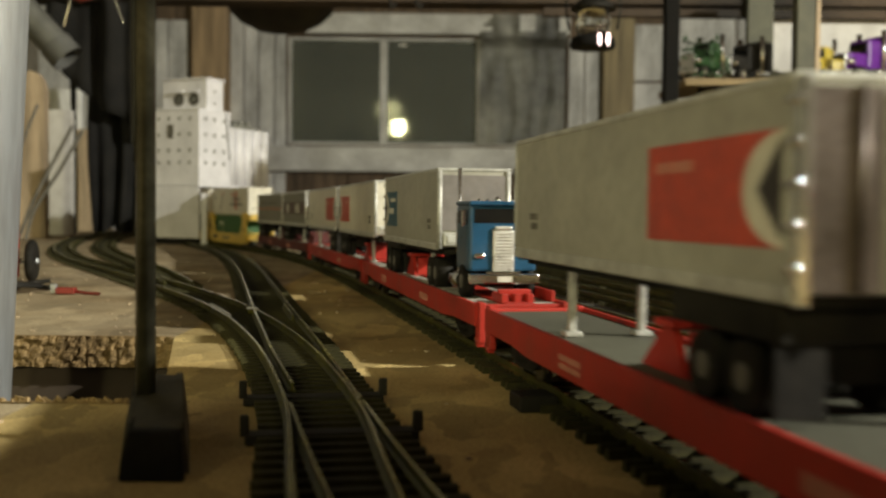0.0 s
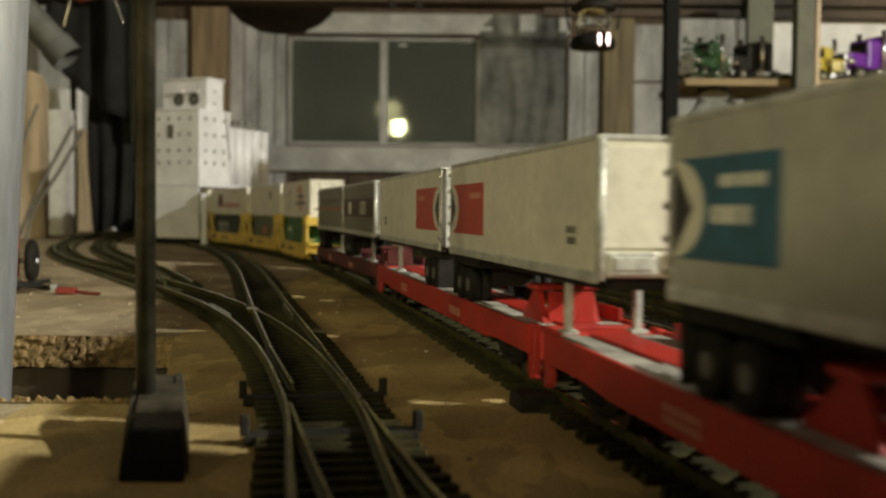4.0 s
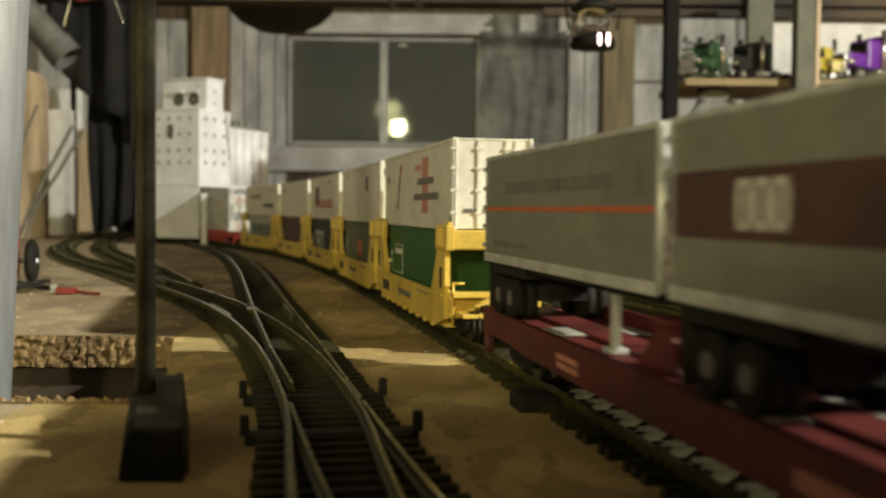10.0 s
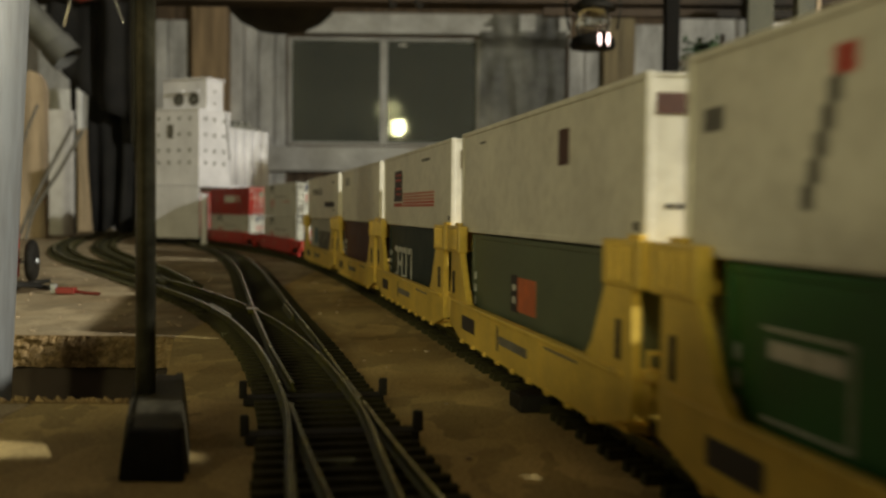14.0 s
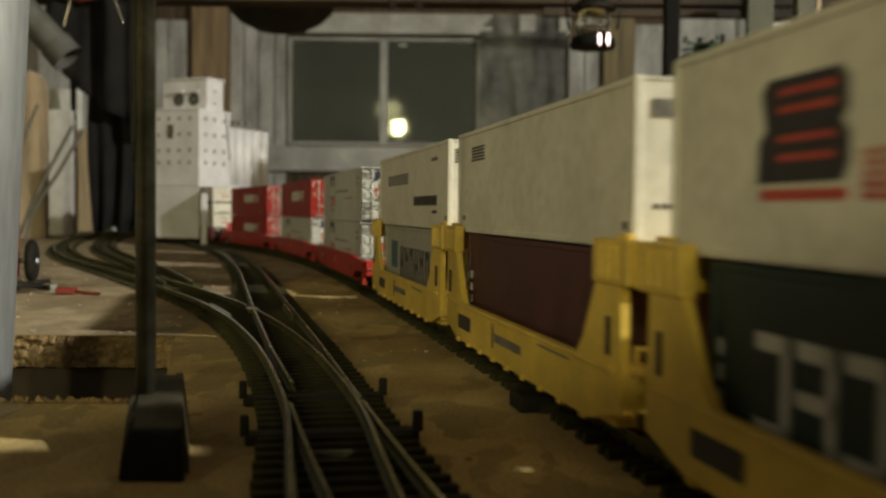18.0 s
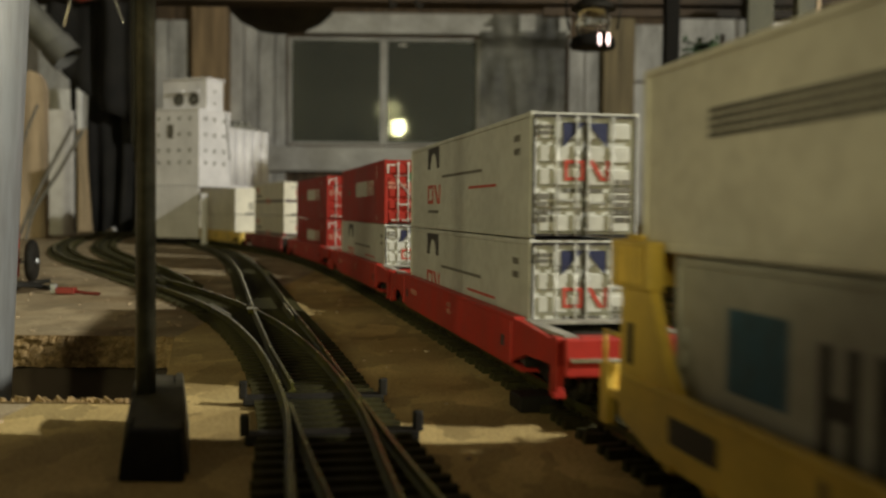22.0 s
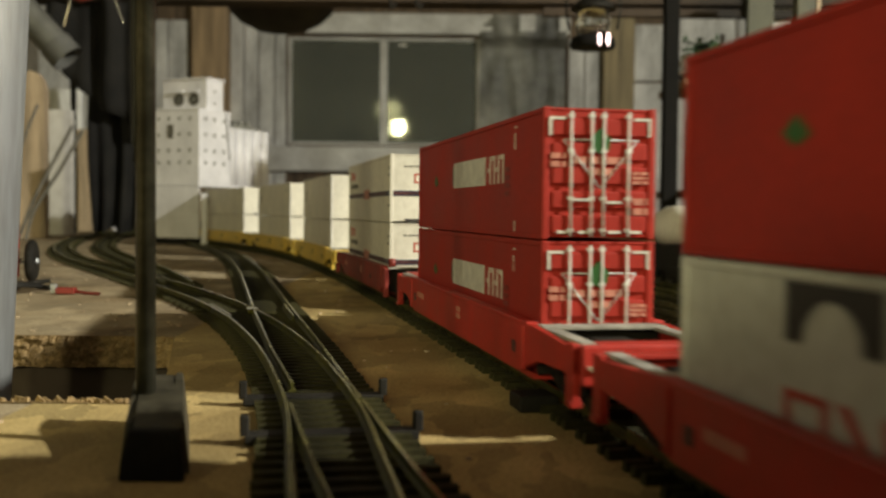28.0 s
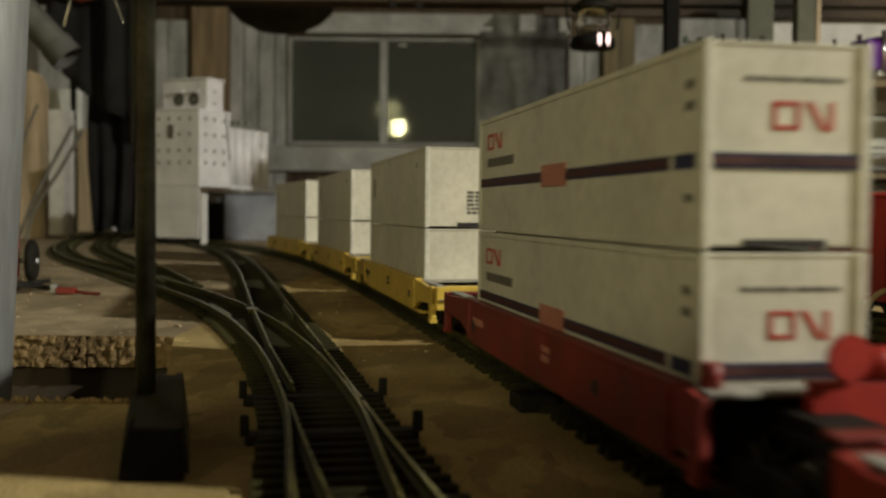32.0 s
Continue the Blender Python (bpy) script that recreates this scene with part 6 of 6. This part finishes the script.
part("shaft", tube((-0.712, 2.04, 0.0), (-0.712, 2.04, 0.62), 0.0055, 10), BLACK, rod)


def draped(name, label, x0, x1, y, z0, z1, seed, depth=0.03, nx=26, nz=16, lift=0.0):
    """Heavy cloth in hanging folds."""
    bm = bmesh.new()
    g = []
    for i in range(nx + 1):
        col = []
        for j in range(nz + 1):
            u, v = i / nx, j / nz
            x = x0 + (x1 - x0) * u + 0.012 * noise.noise((u * 3, v * 2, seed))
            low = z0 + lift * (1 - u) ** 1.3
            z = low + (z1 - low) * v + (0.03 * noise.noise((u * 4, seed, 0.3)) if j == 0 else 0)
            col.append(bm.verts.new((x, y + depth * noise.noise((u * 5, v * 1.2, seed + 4)), z)))
        g.append(col)
    for i in range(nx):
        for j in range(nz):
            bm.faces.new((g[i][j], g[i + 1][j], g[i + 1][j + 1], g[i][j + 1])).smooth = True
    ob = new(name, to_mesh(name, bm, BLACK_CLOTH))
    ob.modifiers.new("thick", "SOLIDIFY").thickness = 0.004
    return tagged(ob, label, "cloth")


draped("hanging_cloth", "black cloth hanging in folds above the tracks", -0.665, -0.585, 2.02, 0.005, 0.60, 2.0)
draped("hanging_cloth", "dark jacket hanging in heavy folds", -0.75, -0.56, 1.98, 0.195, 0.60, 7.0, 0.05, lift=0.15)
hose = thing("grey_hose", "thick pale grey plastic hose end hanging down", "hose")
part("tube", bent_tube(((-0.80, 1.30, TOP), (-0.74, 1.30, 0.90), (-0.64, 1.30, 0.44), (-0.545, 1.30, 0.325), (-0.50, 1.30, 0.275), (-0.468, 1.30, 0.240)), 0.0185, 20), surface("grey_pvc", (0.12, 0.12, 0.11), 0.45, scale=30, spread=0.2), hose)
part("collar", bent_tube(((-0.476, 1.30, 0.249), (-0.460, 1.30, 0.231)), 0.0205, 20), surface("grey_pvc_collar", (0.10, 0.10, 0.095), 0.5, scale=30, spread=0.2), hose)
for k, (pts, r, m_, lab) in enumerate((
        (((-0.56, 1.15, TOP), (-0.47, 1.15, 0.60), (-0.392, 1.15, 0.34), (-0.402, 1.15, 0.285), (-0.412, 1.15, 0.245)), 0.0008, CHROME, "shiny bare wire hanging down"),
        (((-0.62, 1.15, TOP), (-0.50, 1.15, 0.62), (-0.375, 1.15, 0.34), (-0.362, 1.15, 0.29), (-0.347, 1.15, 0.25)), 0.0008, CHROME, "shiny bare wire hanging down"),
        (((-0.510, 1.5, 0.16), (-0.545, 1.5, 0.10), (-0.58, 1.5, 0.045), (-0.592, 1.5, 0.004)), 0.0028, MARK_GREY, "dark grey cable sagging to the board"),
        (((-0.525, 1.5, 0.165), (-0.560, 1.5, 0.10), (-0.585, 1.5, 0.05), (-0.602, 1.5, 0.004)), 0.0028, MARK_GREY, "dark grey cable sagging to the board"),
        (((-0.555, 1.45, 0.19), (-0.585, 1.45, 0.11), (-0.60, 1.45, 0.004)), 0.0022, MARK_GREY, "dark grey cable sagging to the board"))):
    tagged(new("wire", to_mesh("wire", bent_tube(pts, r), m_)), lab, "wire", "loose wires")
knob = thing("pull_knob", "small red plastic pull knob on a cord", "knob")
part("ball", lathe([(0.002, -0.016), (0.012, -0.012), (0.017, 0), (0.012, 0.012), (0.002, 0.016)], 16, (-0.410, 1.2, 0.298)), MARK_RED, knob)
part("cord", tube((-0.410, 1.2, 0.312), (-0.640, 1.2, TOP), 0.0012, 6), BLACK, knob)

dolly = thing("hand_truck", "small red toy hand truck with black rubber wheels", "toy")
part("handle", bent_tube(((-0.283, 0.700, 0.004), (-0.284, 0.702, 0.03), (-0.286, 0.705, 0.060)), 0.0024), RED, dolly)
part("handle", bent_tube(((-0.296, 0.700, 0.004), (-0.297, 0.702, 0.03), (-0.299, 0.705, 0.060)), 0.0024), RED, dolly)
part("cross_bar", tube((-0.284, 0.702, 0.032), (-0.297, 0.702, 0.032), 0.0018), RED, dolly)
part("axle", tube((-0.300, 0.706, 0.0142), (-0.270, 0.706, 0.0142), 0.0018), STEEL, dolly)
for x in (-0.2745, -0.3055):
    part("wheel", lathe([(0.004, -0.0030), (0.0120, -0.0030), (0.0142, -0.0015), (0.0142, 0.0015), (0.0120, 0.0030), (0.004, 0.0030)], 22), TYRE, dolly).matrix_basis = pose(x, 0.706, 0.0143, 0, 0, 11) @ pose(0, 0, 0, 0, 90, 0)
rnd = random.Random(11)
for k in range(4):
    pts = [(-0.285 + 0.052 * i / 5 + rnd.uniform(-0.006, 0.006), 0.625 + rnd.uniform(-0.022, 0.018), 0.0016 + rnd.uniform(0, 0.004)) for i in range(6)]
    tagged(new("cable", to_mesh("cable", bent_tube(pts, 0.0015, 6), BLACK)), "black cable lying in a loose heap on the board", "cable", "loose cables")
clip = thing("test_lead", "red test lead with a plastic clip on the board", "lead")
part("clip", block(-0.2225, -0.2115, 0.606, 0.612, 0.0004, 0.0040, 0.0006), DULL_RED, clip)
part("jaw", block(-0.2260, -0.2225, 0.6075, 0.6105, 0.0008, 0.0060, 0.0005), STEEL, clip)
part("lead", bent_tube(((-0.2116, 0.609, 0.0016), (-0.205, 0.606, 0.0012), (-0.196, 0.603, 0.0010)), 0.0010), DULL_RED, clip)

# ---- overhead ----
structure("beam", block(-1.2, 1.6, 1.962, 2.03, 0.434, 0.50, 0.003), DARK_WOOD, "dark timber beam across the room")
structure("beam", block(0.18, 1.9, 1.964, 1.984, 0.412, 0.4275, 0.002), DARK_WOOD, "dark underside of a board above the shelves")
for x in (-0.100, -0.052):
    hk = thing("hook", "small black iron hook under the beam", "hook", "hooks")
    part("shank", bent_tube(((x, 1.925, 0.440), (x, 1.922, 0.424), (x + 0.005, 1.922, 0.416), (x + 0.010, 1.922, 0.424)), 0.0032), BLACK, hk)
bowl = thing("hanging_bowl", "large dark rounded bowl hanging under the ceiling", "bowl")
part("shell", lathe([(0.004, 0.0), (0.048, 0.007), (0.084, 0.0245), (0.106, 0.046), (0.111, 0.062), (0.088, 0.065)], 30, (-0.339, 2.2, 0.4126)), surface("dull_brown_enamel", (0.045, 0.038, 0.026), 0.8, scale=20, spread=0.3), bowl)
part("chain", tube((-0.339, 2.2, 0.475), (-0.339, 2.2, TOP), 0.004), BLACK, bowl)

lan = thing("lantern", "small black iron lantern with two pink glowing spots", "lantern")
lx, ly = 0.1665, 1.20
part("base", lathe([(0.006, 0.0), (0.024, 0.0), (0.026, 0.004), (0.024, 0.012), (0.016, 0.015)], 22, (lx, ly, 0.2345)), MATT_BLACK, lan)
part("globe", lathe([(0.014, 0.0), (0.0195, 0.006), (0.0205, 0.014), (0.0175, 0.024), (0.013, 0.028)], 22, (lx, ly, 0.2497)), GLASS, lan)
part("hood", lathe([(0.026, 0.0), (0.020, 0.007), (0.014, 0.012), (0.015, 0.020), (0.010, 0.026)], 22, (lx, ly, 0.2780)), BLACK_PAINT, lan)
# highlights on the lantern, put in as two small glowing bodies
SPOT_GLOW = glowing("pink_spot_glow", (1.0, 0.74, 0.70), 5.0)
for x in (0.004, 0.0135):
    part("flame", lathe([(0.001, 0.0), (0.0019, 0.003), (0.0021, 0.009), (0.001, 0.013)], 12, (lx + x, ly - 0.0245, 0.2355)), SPOT_GLOW, lan, "bright pinkish glow")
for k in range(4):
    a = k * math.pi / 2 + 0.6
    part("guard_wire", bent_tube(((lx + 0.022 * math.cos(a), ly + 0.022 * math.sin(a), 0.247), (lx + 0.024 * math.cos(a), ly + 0.024 * math.sin(a), 0.264),
                                  (lx + 0.020 * math.cos(a), ly + 0.020 * math.sin(a), 0.284)), 0.0012, 6), BLACK_PAINT, lan)
part("bail", bent_tube(((lx - 0.027, ly, 0.256), (lx - 0.030, ly, 0.290), (lx - 0.012, ly, 0.318), (lx + 0.012, ly, 0.318), (lx + 0.030, ly, 0.290), (lx + 0.027, ly, 0.256)), 0.0014, 6), BLACK_PAINT, lan)
part("chain", tube((lx, ly, 0.317), (lx, ly, TOP), 0.0015, 6), BLACK_PAINT, lan)

# ---- shelves at the side ----
rack = thing("shelf_unit", "brown wooden shelf unit with tan shelf boards", "shelf")
part("back_panel", block(0.612, 1.40, 1.988, 1.998, 0.0, 0.47), PANEL, rack, "worn white back panel")
part("upright", block(0.573, 0.6035, 1.735, 1.762, 0.0, 0.47, 0.002), OLIVE_PAINT, rack, "dull olive upright")
part("edge_strip", block(0.6037, 0.6105, 1.733, 1.762, 0.0, 0.47, 0.001), PINE, rack)
part("upright", block(0.552, 0.600, 1.945, 1.962, 0.0, 0.47, 0.002), OLIVE_PAINT, rack, "dull olive upright")
part("upright", block(1.12, 1.15, 1.735, 1.762, 0.0, 0.47, 0.002), PINE, rack)
# pine darkened: the shade over the shelves is put into its colour
SHADED_PINE = surface("shaded_pine", (0.26, 0.19, 0.095), 0.7, scale=9, spread=0.25, fine=120, bump=0.3, stretch=(0.5, 6, 6), dirt=0.2)
SHELVES = (0.2760, 0.1210, 0.0880)
part("shelf_board", block(0.400, 1.40, 1.770, 1.9875, 0.264, SHELVES[0], 0.0015), SHADED_PINE, rack)
part("shelf_board", block(0.502, 1.40, 1.775, 1.9875, 0.112, SHELVES[1], 0.0015), SHADED_PINE, rack)
part("shelf_board", block(0.380, 1.40, 1.640, 1.900, 0.076, SHELVES[2], 0.0015), OLD_WOOD, rack)
blk = thing("black_post", "tall black square post beside the shelves", "post")
part("shaft", block(0.350, 0.3725, 1.690, 1.716, 0.0, 0.416, 0.0015), MATT_BLACK, blk)


def jar(x, y, z, r, h, label, lid=None, liquid=False):
    j = thing("glass_jar", label, "jar", "jars")
    body = [(r * 0.90, 0.0), (r, 0.006), (r, h * 0.62), (r * 0.93, h * 0.74), (r * 0.66, h * 0.86), (r * 0.62, h * 0.90), (r * 0.62, h)]
    inner = [(q - 0.0025, zz) for q, zz in body[::-1]]
    inner[-1] = (inner[-1][0], 0.005)
    bm = bmesh.new()
    rings = []
    n = 26
    for q, zz in body + inner:
        rings.append([bm.verts.new((math.cos(2 * math.pi * k / n) * q, math.sin(2 * math.pi * k / n) * q, zz)) for k in range(n)])
    for a, b in zip(rings, rings[1:]):
        for k in range(n):
            bm.faces.new((a[k], a[(k + 1) % n], b[(k + 1) % n], b[k])).smooth = True
    bm.faces.new(rings[0][::-1])
    bm.faces.new(rings[-1])
    part("glass", bm, GLASS, j)
    for k in (0.30, 0.42):
        part("ring", lathe([(r * 1.0, 0), (r * 1.015, 0.0015), (r * 1.0, 0.003)], 26, (0, 0, h * k)), GLASS, j)
    if lid:
        part("lid", lathe([(r * 0.68, 0), (r * 0.70, 0.002), (r * 0.70, 0.011), (r * 0.66, 0.0125)], 26, (0, 0, h)), lid, j)
    j.matrix_basis = pose(x, y, z)
    return j


jar(0.4520, 1.78, SHELVES[2], 0.046, 0.172, "tall empty clear glass jar on a wooden shelf")
jar(0.5350, 1.81, SHELVES[1], 0.028, 0.066, "small glass jar with a red lid", MARK_RED)
jar(0.6560, 1.83, SHELVES[1], 0.022, 0.062, "small glass jar with a red lid and papers", MARK_RED)
jar(0.7420, 1.83, SHELVES[1], 0.042, 0.100, "wide clear glass jar on a wooden shelf")
lb = thing("paint_bottle", "small bottle with a blue and white label", "bottle")
part("bottle", lathe([(0.012, 0), (0.013, 0.002), (0.013, 0.026), (0.007, 0.034), (0.007, 0.040)], 18, (0.690, 1.795, SHELVES[1])), MARK_WHITE, lb)
part("label", lathe([(0.0134, 0.006), (0.0134, 0.022)], 18, (0.690, 1.795, SHELVES[1])), surface("blue_label", (0.04, 0.16, 0.42), 0.5), lb)
part("cap", lathe([(0.008, 0), (0.008, 0.012)], 14, (0.690, 1.795, SHELVES[1] + 0.040)), CN_WHITE, lb)
sp = thing("round_ornament", "white round knob on a dark stick", "ornament")
part("stick", bent_tube(((0.527, 1.735, SHELVES[2]), (0.548, 1.735, 0.150), (0.575, 1.735, 0.222)), 0.0055), BLACK, sp)
part("ball", lathe([(0.002, -0.017), (0.009, -0.014), (0.012, -0.005), (0.012, 0.004), (0.008, 0.012), (0.002, 0.015)], 18, (0.551, 1.742, 0.213)), VAN_GREY, sp)
for k in range(14):
    ch = 0.0135
    x, z = 0.575 - 0.0062 * k, 0.128 - 0.0030 * k
    if k == 0:
        chain = thing("bead_chain", "silver bead chain hanging over the shelf edge", "chain")
    part("bead", lathe([(0.0005, -0.0042), (0.0034, -0.0026), (0.0044, 0), (0.0034, 0.0026), (0.0005, 0.0042)], 10, (x, 1.632, z)), CHROME, chain)


def toy_truck(x, y, z, colour, label, turn, scale=1.0, sleeper=True):
    """A bonneted model truck with chrome trim."""
    t = thing("model_truck", label, "toy truck", "model trucks")
    part("bonnet", block(-0.016, 0.016, -0.062, -0.022, 0.020, 0.044, 0.004), colour, t)
    part("cab", block(-0.019, 0.019, -0.024, 0.006, 0.020, 0.066, 0.004), colour, t)
    if sleeper:
        part("sleeper", block(-0.021, 0.021, 0.007, 0.040, 0.020, 0.074, 0.006), colour, t)
    part("windscreen", block(-0.016, 0.016, -0.0262, -0.0235, 0.046, 0.061, 0.001), DARK_GLASS, t)
    part("grille", block(-0.013, 0.013, -0.066, -0.0615, 0.016, 0.042, 0.0015), CHROME, t)
    part("bumper", block(-0.022, 0.022, -0.070, -0.0662, 0.008, 0.017, 0.0015), CHROME, t)
    part("chassis", block(-0.010, 0.010, -0.060, 0.085, 0.012, 0.0195), BLACK, t)
    for s in (-1, 1):
        part("headlamp", lathe([(0.001, -0.005), (0.005, -0.003), (0.005, 0.003), (0.001, 0.005)], 12, (s * 0.019, -0.060, 0.030)), CHROME, t)
        part("exhaust", tube((s * 0.0230, 0.003, 0.020), (s * 0.0230, 0.003, 0.080), 0.0040, 12), CHROME, t)
        part("fuel_tank", tube((s * 0.0190, -0.016, 0.014), (s * 0.0190, 0.018, 0.014), 0.0085, 18), CHROME, t)
        part("mudguard", block(s * 0.018 - 0.006, s * 0.018 + 0.006, -0.058, -0.030, 0.022, 0.028, 0.002), colour, t)
        for axle in (-0.044, 0.052, 0.074):
            w = part("wheel", tube((s * 0.014, axle, 0.0115), (s * 0.023, axle, 0.0115), 0.0115, 20), TYRE, t)
            part("hub", tube((s * 0.020, axle, 0.0115), (s * 0.0238, axle, 0.0115), 0.0062, 14), CHROME, w)
    t.matrix_basis = pose(x, y, z, 0, 0, turn) @ Matrix.Scale(scale, 4)
    return t


toy_truck(0.530, 1.850, SHELVES[0], BLACK, "black model truck with chrome stacks on a shelf", -55)
toy_truck(0.455, 1.830, SHELVES[0], surface("dark_green_toy_paint", (0.02, 0.06, 0.02), 0.3), "dark green model truck with chrome trim on a shelf", -48, sleeper=False)
toy_truck(0.738, 1.850, SHELVES[0], PURPLE, "purple model truck with a tall sleeper on a shelf", -62, 1.15)
toy_truck(0.660, 1.870, SHELVES[0], surface("yellow_toy_paint", (0.55, 0.42, 0.04), 0.35), "yellow model truck on a shelf", -40, sleeper=False)
garland = thing("garland", "green artificial foliage on the shelf", "foliage")
rnd = random.Random(5)
leaf = bmesh.new()
add_prism(leaf, ((0.0, 0.0), (0.0035, 0.005), (0.0, 0.014), (-0.0035, 0.005)), 2, 0, 0.0004)
LEAF = to_mesh("leaf", leaf, surface("leaf_green", (0.03, 0.085, 0.025), 0.6, scale=80, spread=0.4))
for k in range(130):
    share("leaf", LEAF, garland, pose(0.405 + 0.065 * rnd.random(), 1.775 + 0.05 * rnd.random(), SHELVES[0] + 0.004 + 0.065 * rnd.random() ** 1.4,
                                      rnd.uniform(-80, 80), rnd.uniform(-80, 80), rnd.uniform(0, 360)))
part("stem", bent_tube(((0.402, 1.80, SHELVES[0] + 0.002), (0.425, 1.80, SHELVES[0] + 0.02), (0.445, 1.80, SHELVES[0] + 0.012), (0.470, 1.80, SHELVES[0] + 0.008)), 0.0012, 6), OLD_WOOD, garland)

# ---- parked stock on the siding ----
def box_car(s0, s1, colour, label, z0=0.0155, z1=0.0585):
    c = thing("box_car", label, "freight car", "parked cars")
    h = (s1 - s0) / 2
    part("body", block(-0.0145, 0.0145, -h, h, z0, z1, 0.0006), colour, c)
    part("roof", prism(((-0.0152, z1), (0.0152, z1), (0.0152, z1 + 0.0006), (0.0, z1 + 0.0024), (-0.0152, z1 + 0.0006)), 1, -h - 0.0006, h + 0.0006), colour, c)
    part("sill", block(-0.0150, 0.0150, -h, h, z0 - 0.0030, z0 - 0.0001, 0.0004), DECK_GREY if colour is DARK_GREEN else colour, c)
    part("door", block(-0.0155, -0.0144, -0.018, 0.018, z0 + 0.001, z1 - 0.002, 0.0004), colour, c)
    part("door_track", block(-0.0158, -0.0144, -0.036, 0.020, z0 + 0.0002, z0 + 0.0012), colour, c)
    n = max(3, int(h / 0.011))
    for k in range(n * 2 + 1):
        y = -h + 2 * h * k / (2 * n)
        if abs(y) > 0.021:
            part("rib", block(-0.0150, -0.0144, max(y - 0.0006, -h), min(y + 0.0006, h), z0 + 0.001, z1 - 0.001), colour, c)
    part("window", block(-0.0148, -0.0144, h - 0.022, h - 0.016, z1 - 0.016, z1 - 0.007), DARK_GLASS, c)
    part("ladder", block(-0.0156, -0.0146, h - 0.006, h - 0.001, z0, z0 + 0.030, 0.0002), colour, c)
    if colour is BOX_RED:
        fan = [(-0.5 + k / 12) * math.pi for k in range(13)]
        flank_shape(c, MARK_WHITE, 0.0151, [(h - 0.001 - 0.016 * math.cos(a), 0.0370 + 0.0165 * math.sin(a)) for a in fan], "half_disc")
        flank_shape(c, MARK_BLACK, 0.0151, [(h - 0.001, 0.0235), (h - 0.012, 0.0370), (h - 0.001, 0.0505)], "wedge", 0.0003)
    for e in (-1, 1):
        bogie(c, e * (h - 0.022))
        coupler(c, e * h, e)
    m = (on_path(s0, 0.2) + on_path(s1, 0.2)) / 2
    d = on_path(s1, 0.2) - on_path(s0, 0.2)
    c.matrix_basis = pose(m.x, m.y, 0, 0, 0, math.degrees(math.atan2(-d.x, d.y)))
    return c


box_car(0.165, 0.335, BOX_RED, "red box car parked on the siding")
# two more cars, added mostly out of view to shade the yard
box_car(-0.020, 0.150, BOX_RED, "red box car parked on the siding")
box_car(-0.205, -0.035, BOX_RED, "red box car parked on the siding")
box_car(0.352, 0.450, DARK_GREEN, "dark green short box car parked on the siding", 0.0300, 0.0600)
ws = thing("hopper_wagon", "small wagon with a lumpy white load on the siding", "freight car", "parked cars")
part("frame", block(-0.0145, 0.0145, -0.035, 0.035, 0.0125, 0.0165, 0.0006), BLACK_PAINT, ws)
part("bin", prism(((-0.030, 0.0165), (0.030, 0.0165), (0.034, 0.030), (-0.034, 0.030)), 0, -0.014, 0.014), BLACK_PAINT, ws)
bm = lathe([(0.002, 0.0), (0.012, 0.0), (0.0145, 0.008), (0.013, 0.018), (0.007, 0.024), (0.001, 0.0255)], 20, (0, 0, 0.0302))
for v in bm.verts:
    v.co.y = v.co.y * 2.1
    v.co += v.co.normalized() * 0.003 * noise.noise(v.co * 140)
part("load", bm, CREAM, ws, "lumpy white load")
for e in (-1, 1):
    bogie(ws, e * 0.018)
m = on_path(0.515, 0.2)
ws.matrix_basis = pose(m.x, m.y, 0, 0, 0, math.degrees(heading(0.515)))
tagged(new("wire_hoop", to_mesh("wire_hoop", bent_tube(((0.158, 0.400, 0.0), (0.160, 0.400, 0.014), (0.166, 0.400, 0.021), (0.174, 0.402, 0.021), (0.178, 0.404, 0.015)), 0.0012, 8),
                                    surface("tan_cord", (0.42, 0.32, 0.16), 0.7))), "bent tan wire hoop standing on the board", "wire")

# ---- the filming camera itself, standing on the board behind the lens: it shades what passes close by ----
vc = thing("compact_camera", "black compact camera standing on the board, with an added shading panel", "camera")
part("body", block(-0.072, 0.062, -0.036, -0.010, 0.0002, 0.083, 0.005), BLACK, vc)
# unseen side panel, added to block light from the near-left board
part("shading_panel", block(-0.205, -0.0755, -0.0340, -0.0280, 0.0090, 0.0830, 0.002), BLACK, vc)
part("panel_hinge", tube((-0.0755, -0.031, 0.030), (-0.0720, -0.031, 0.030), 0.003, 12), BLACK, vc)
part("grip", block(0.044, 0.062, -0.0095, -0.006, 0.012, 0.080, 0.0015), BLACK, vc)
part("shutter_button", tube((0.046, -0.023, 0.0830), (0.046, -0.023, 0.0860), 0.0050, 16), CHROME, vc)
motions()
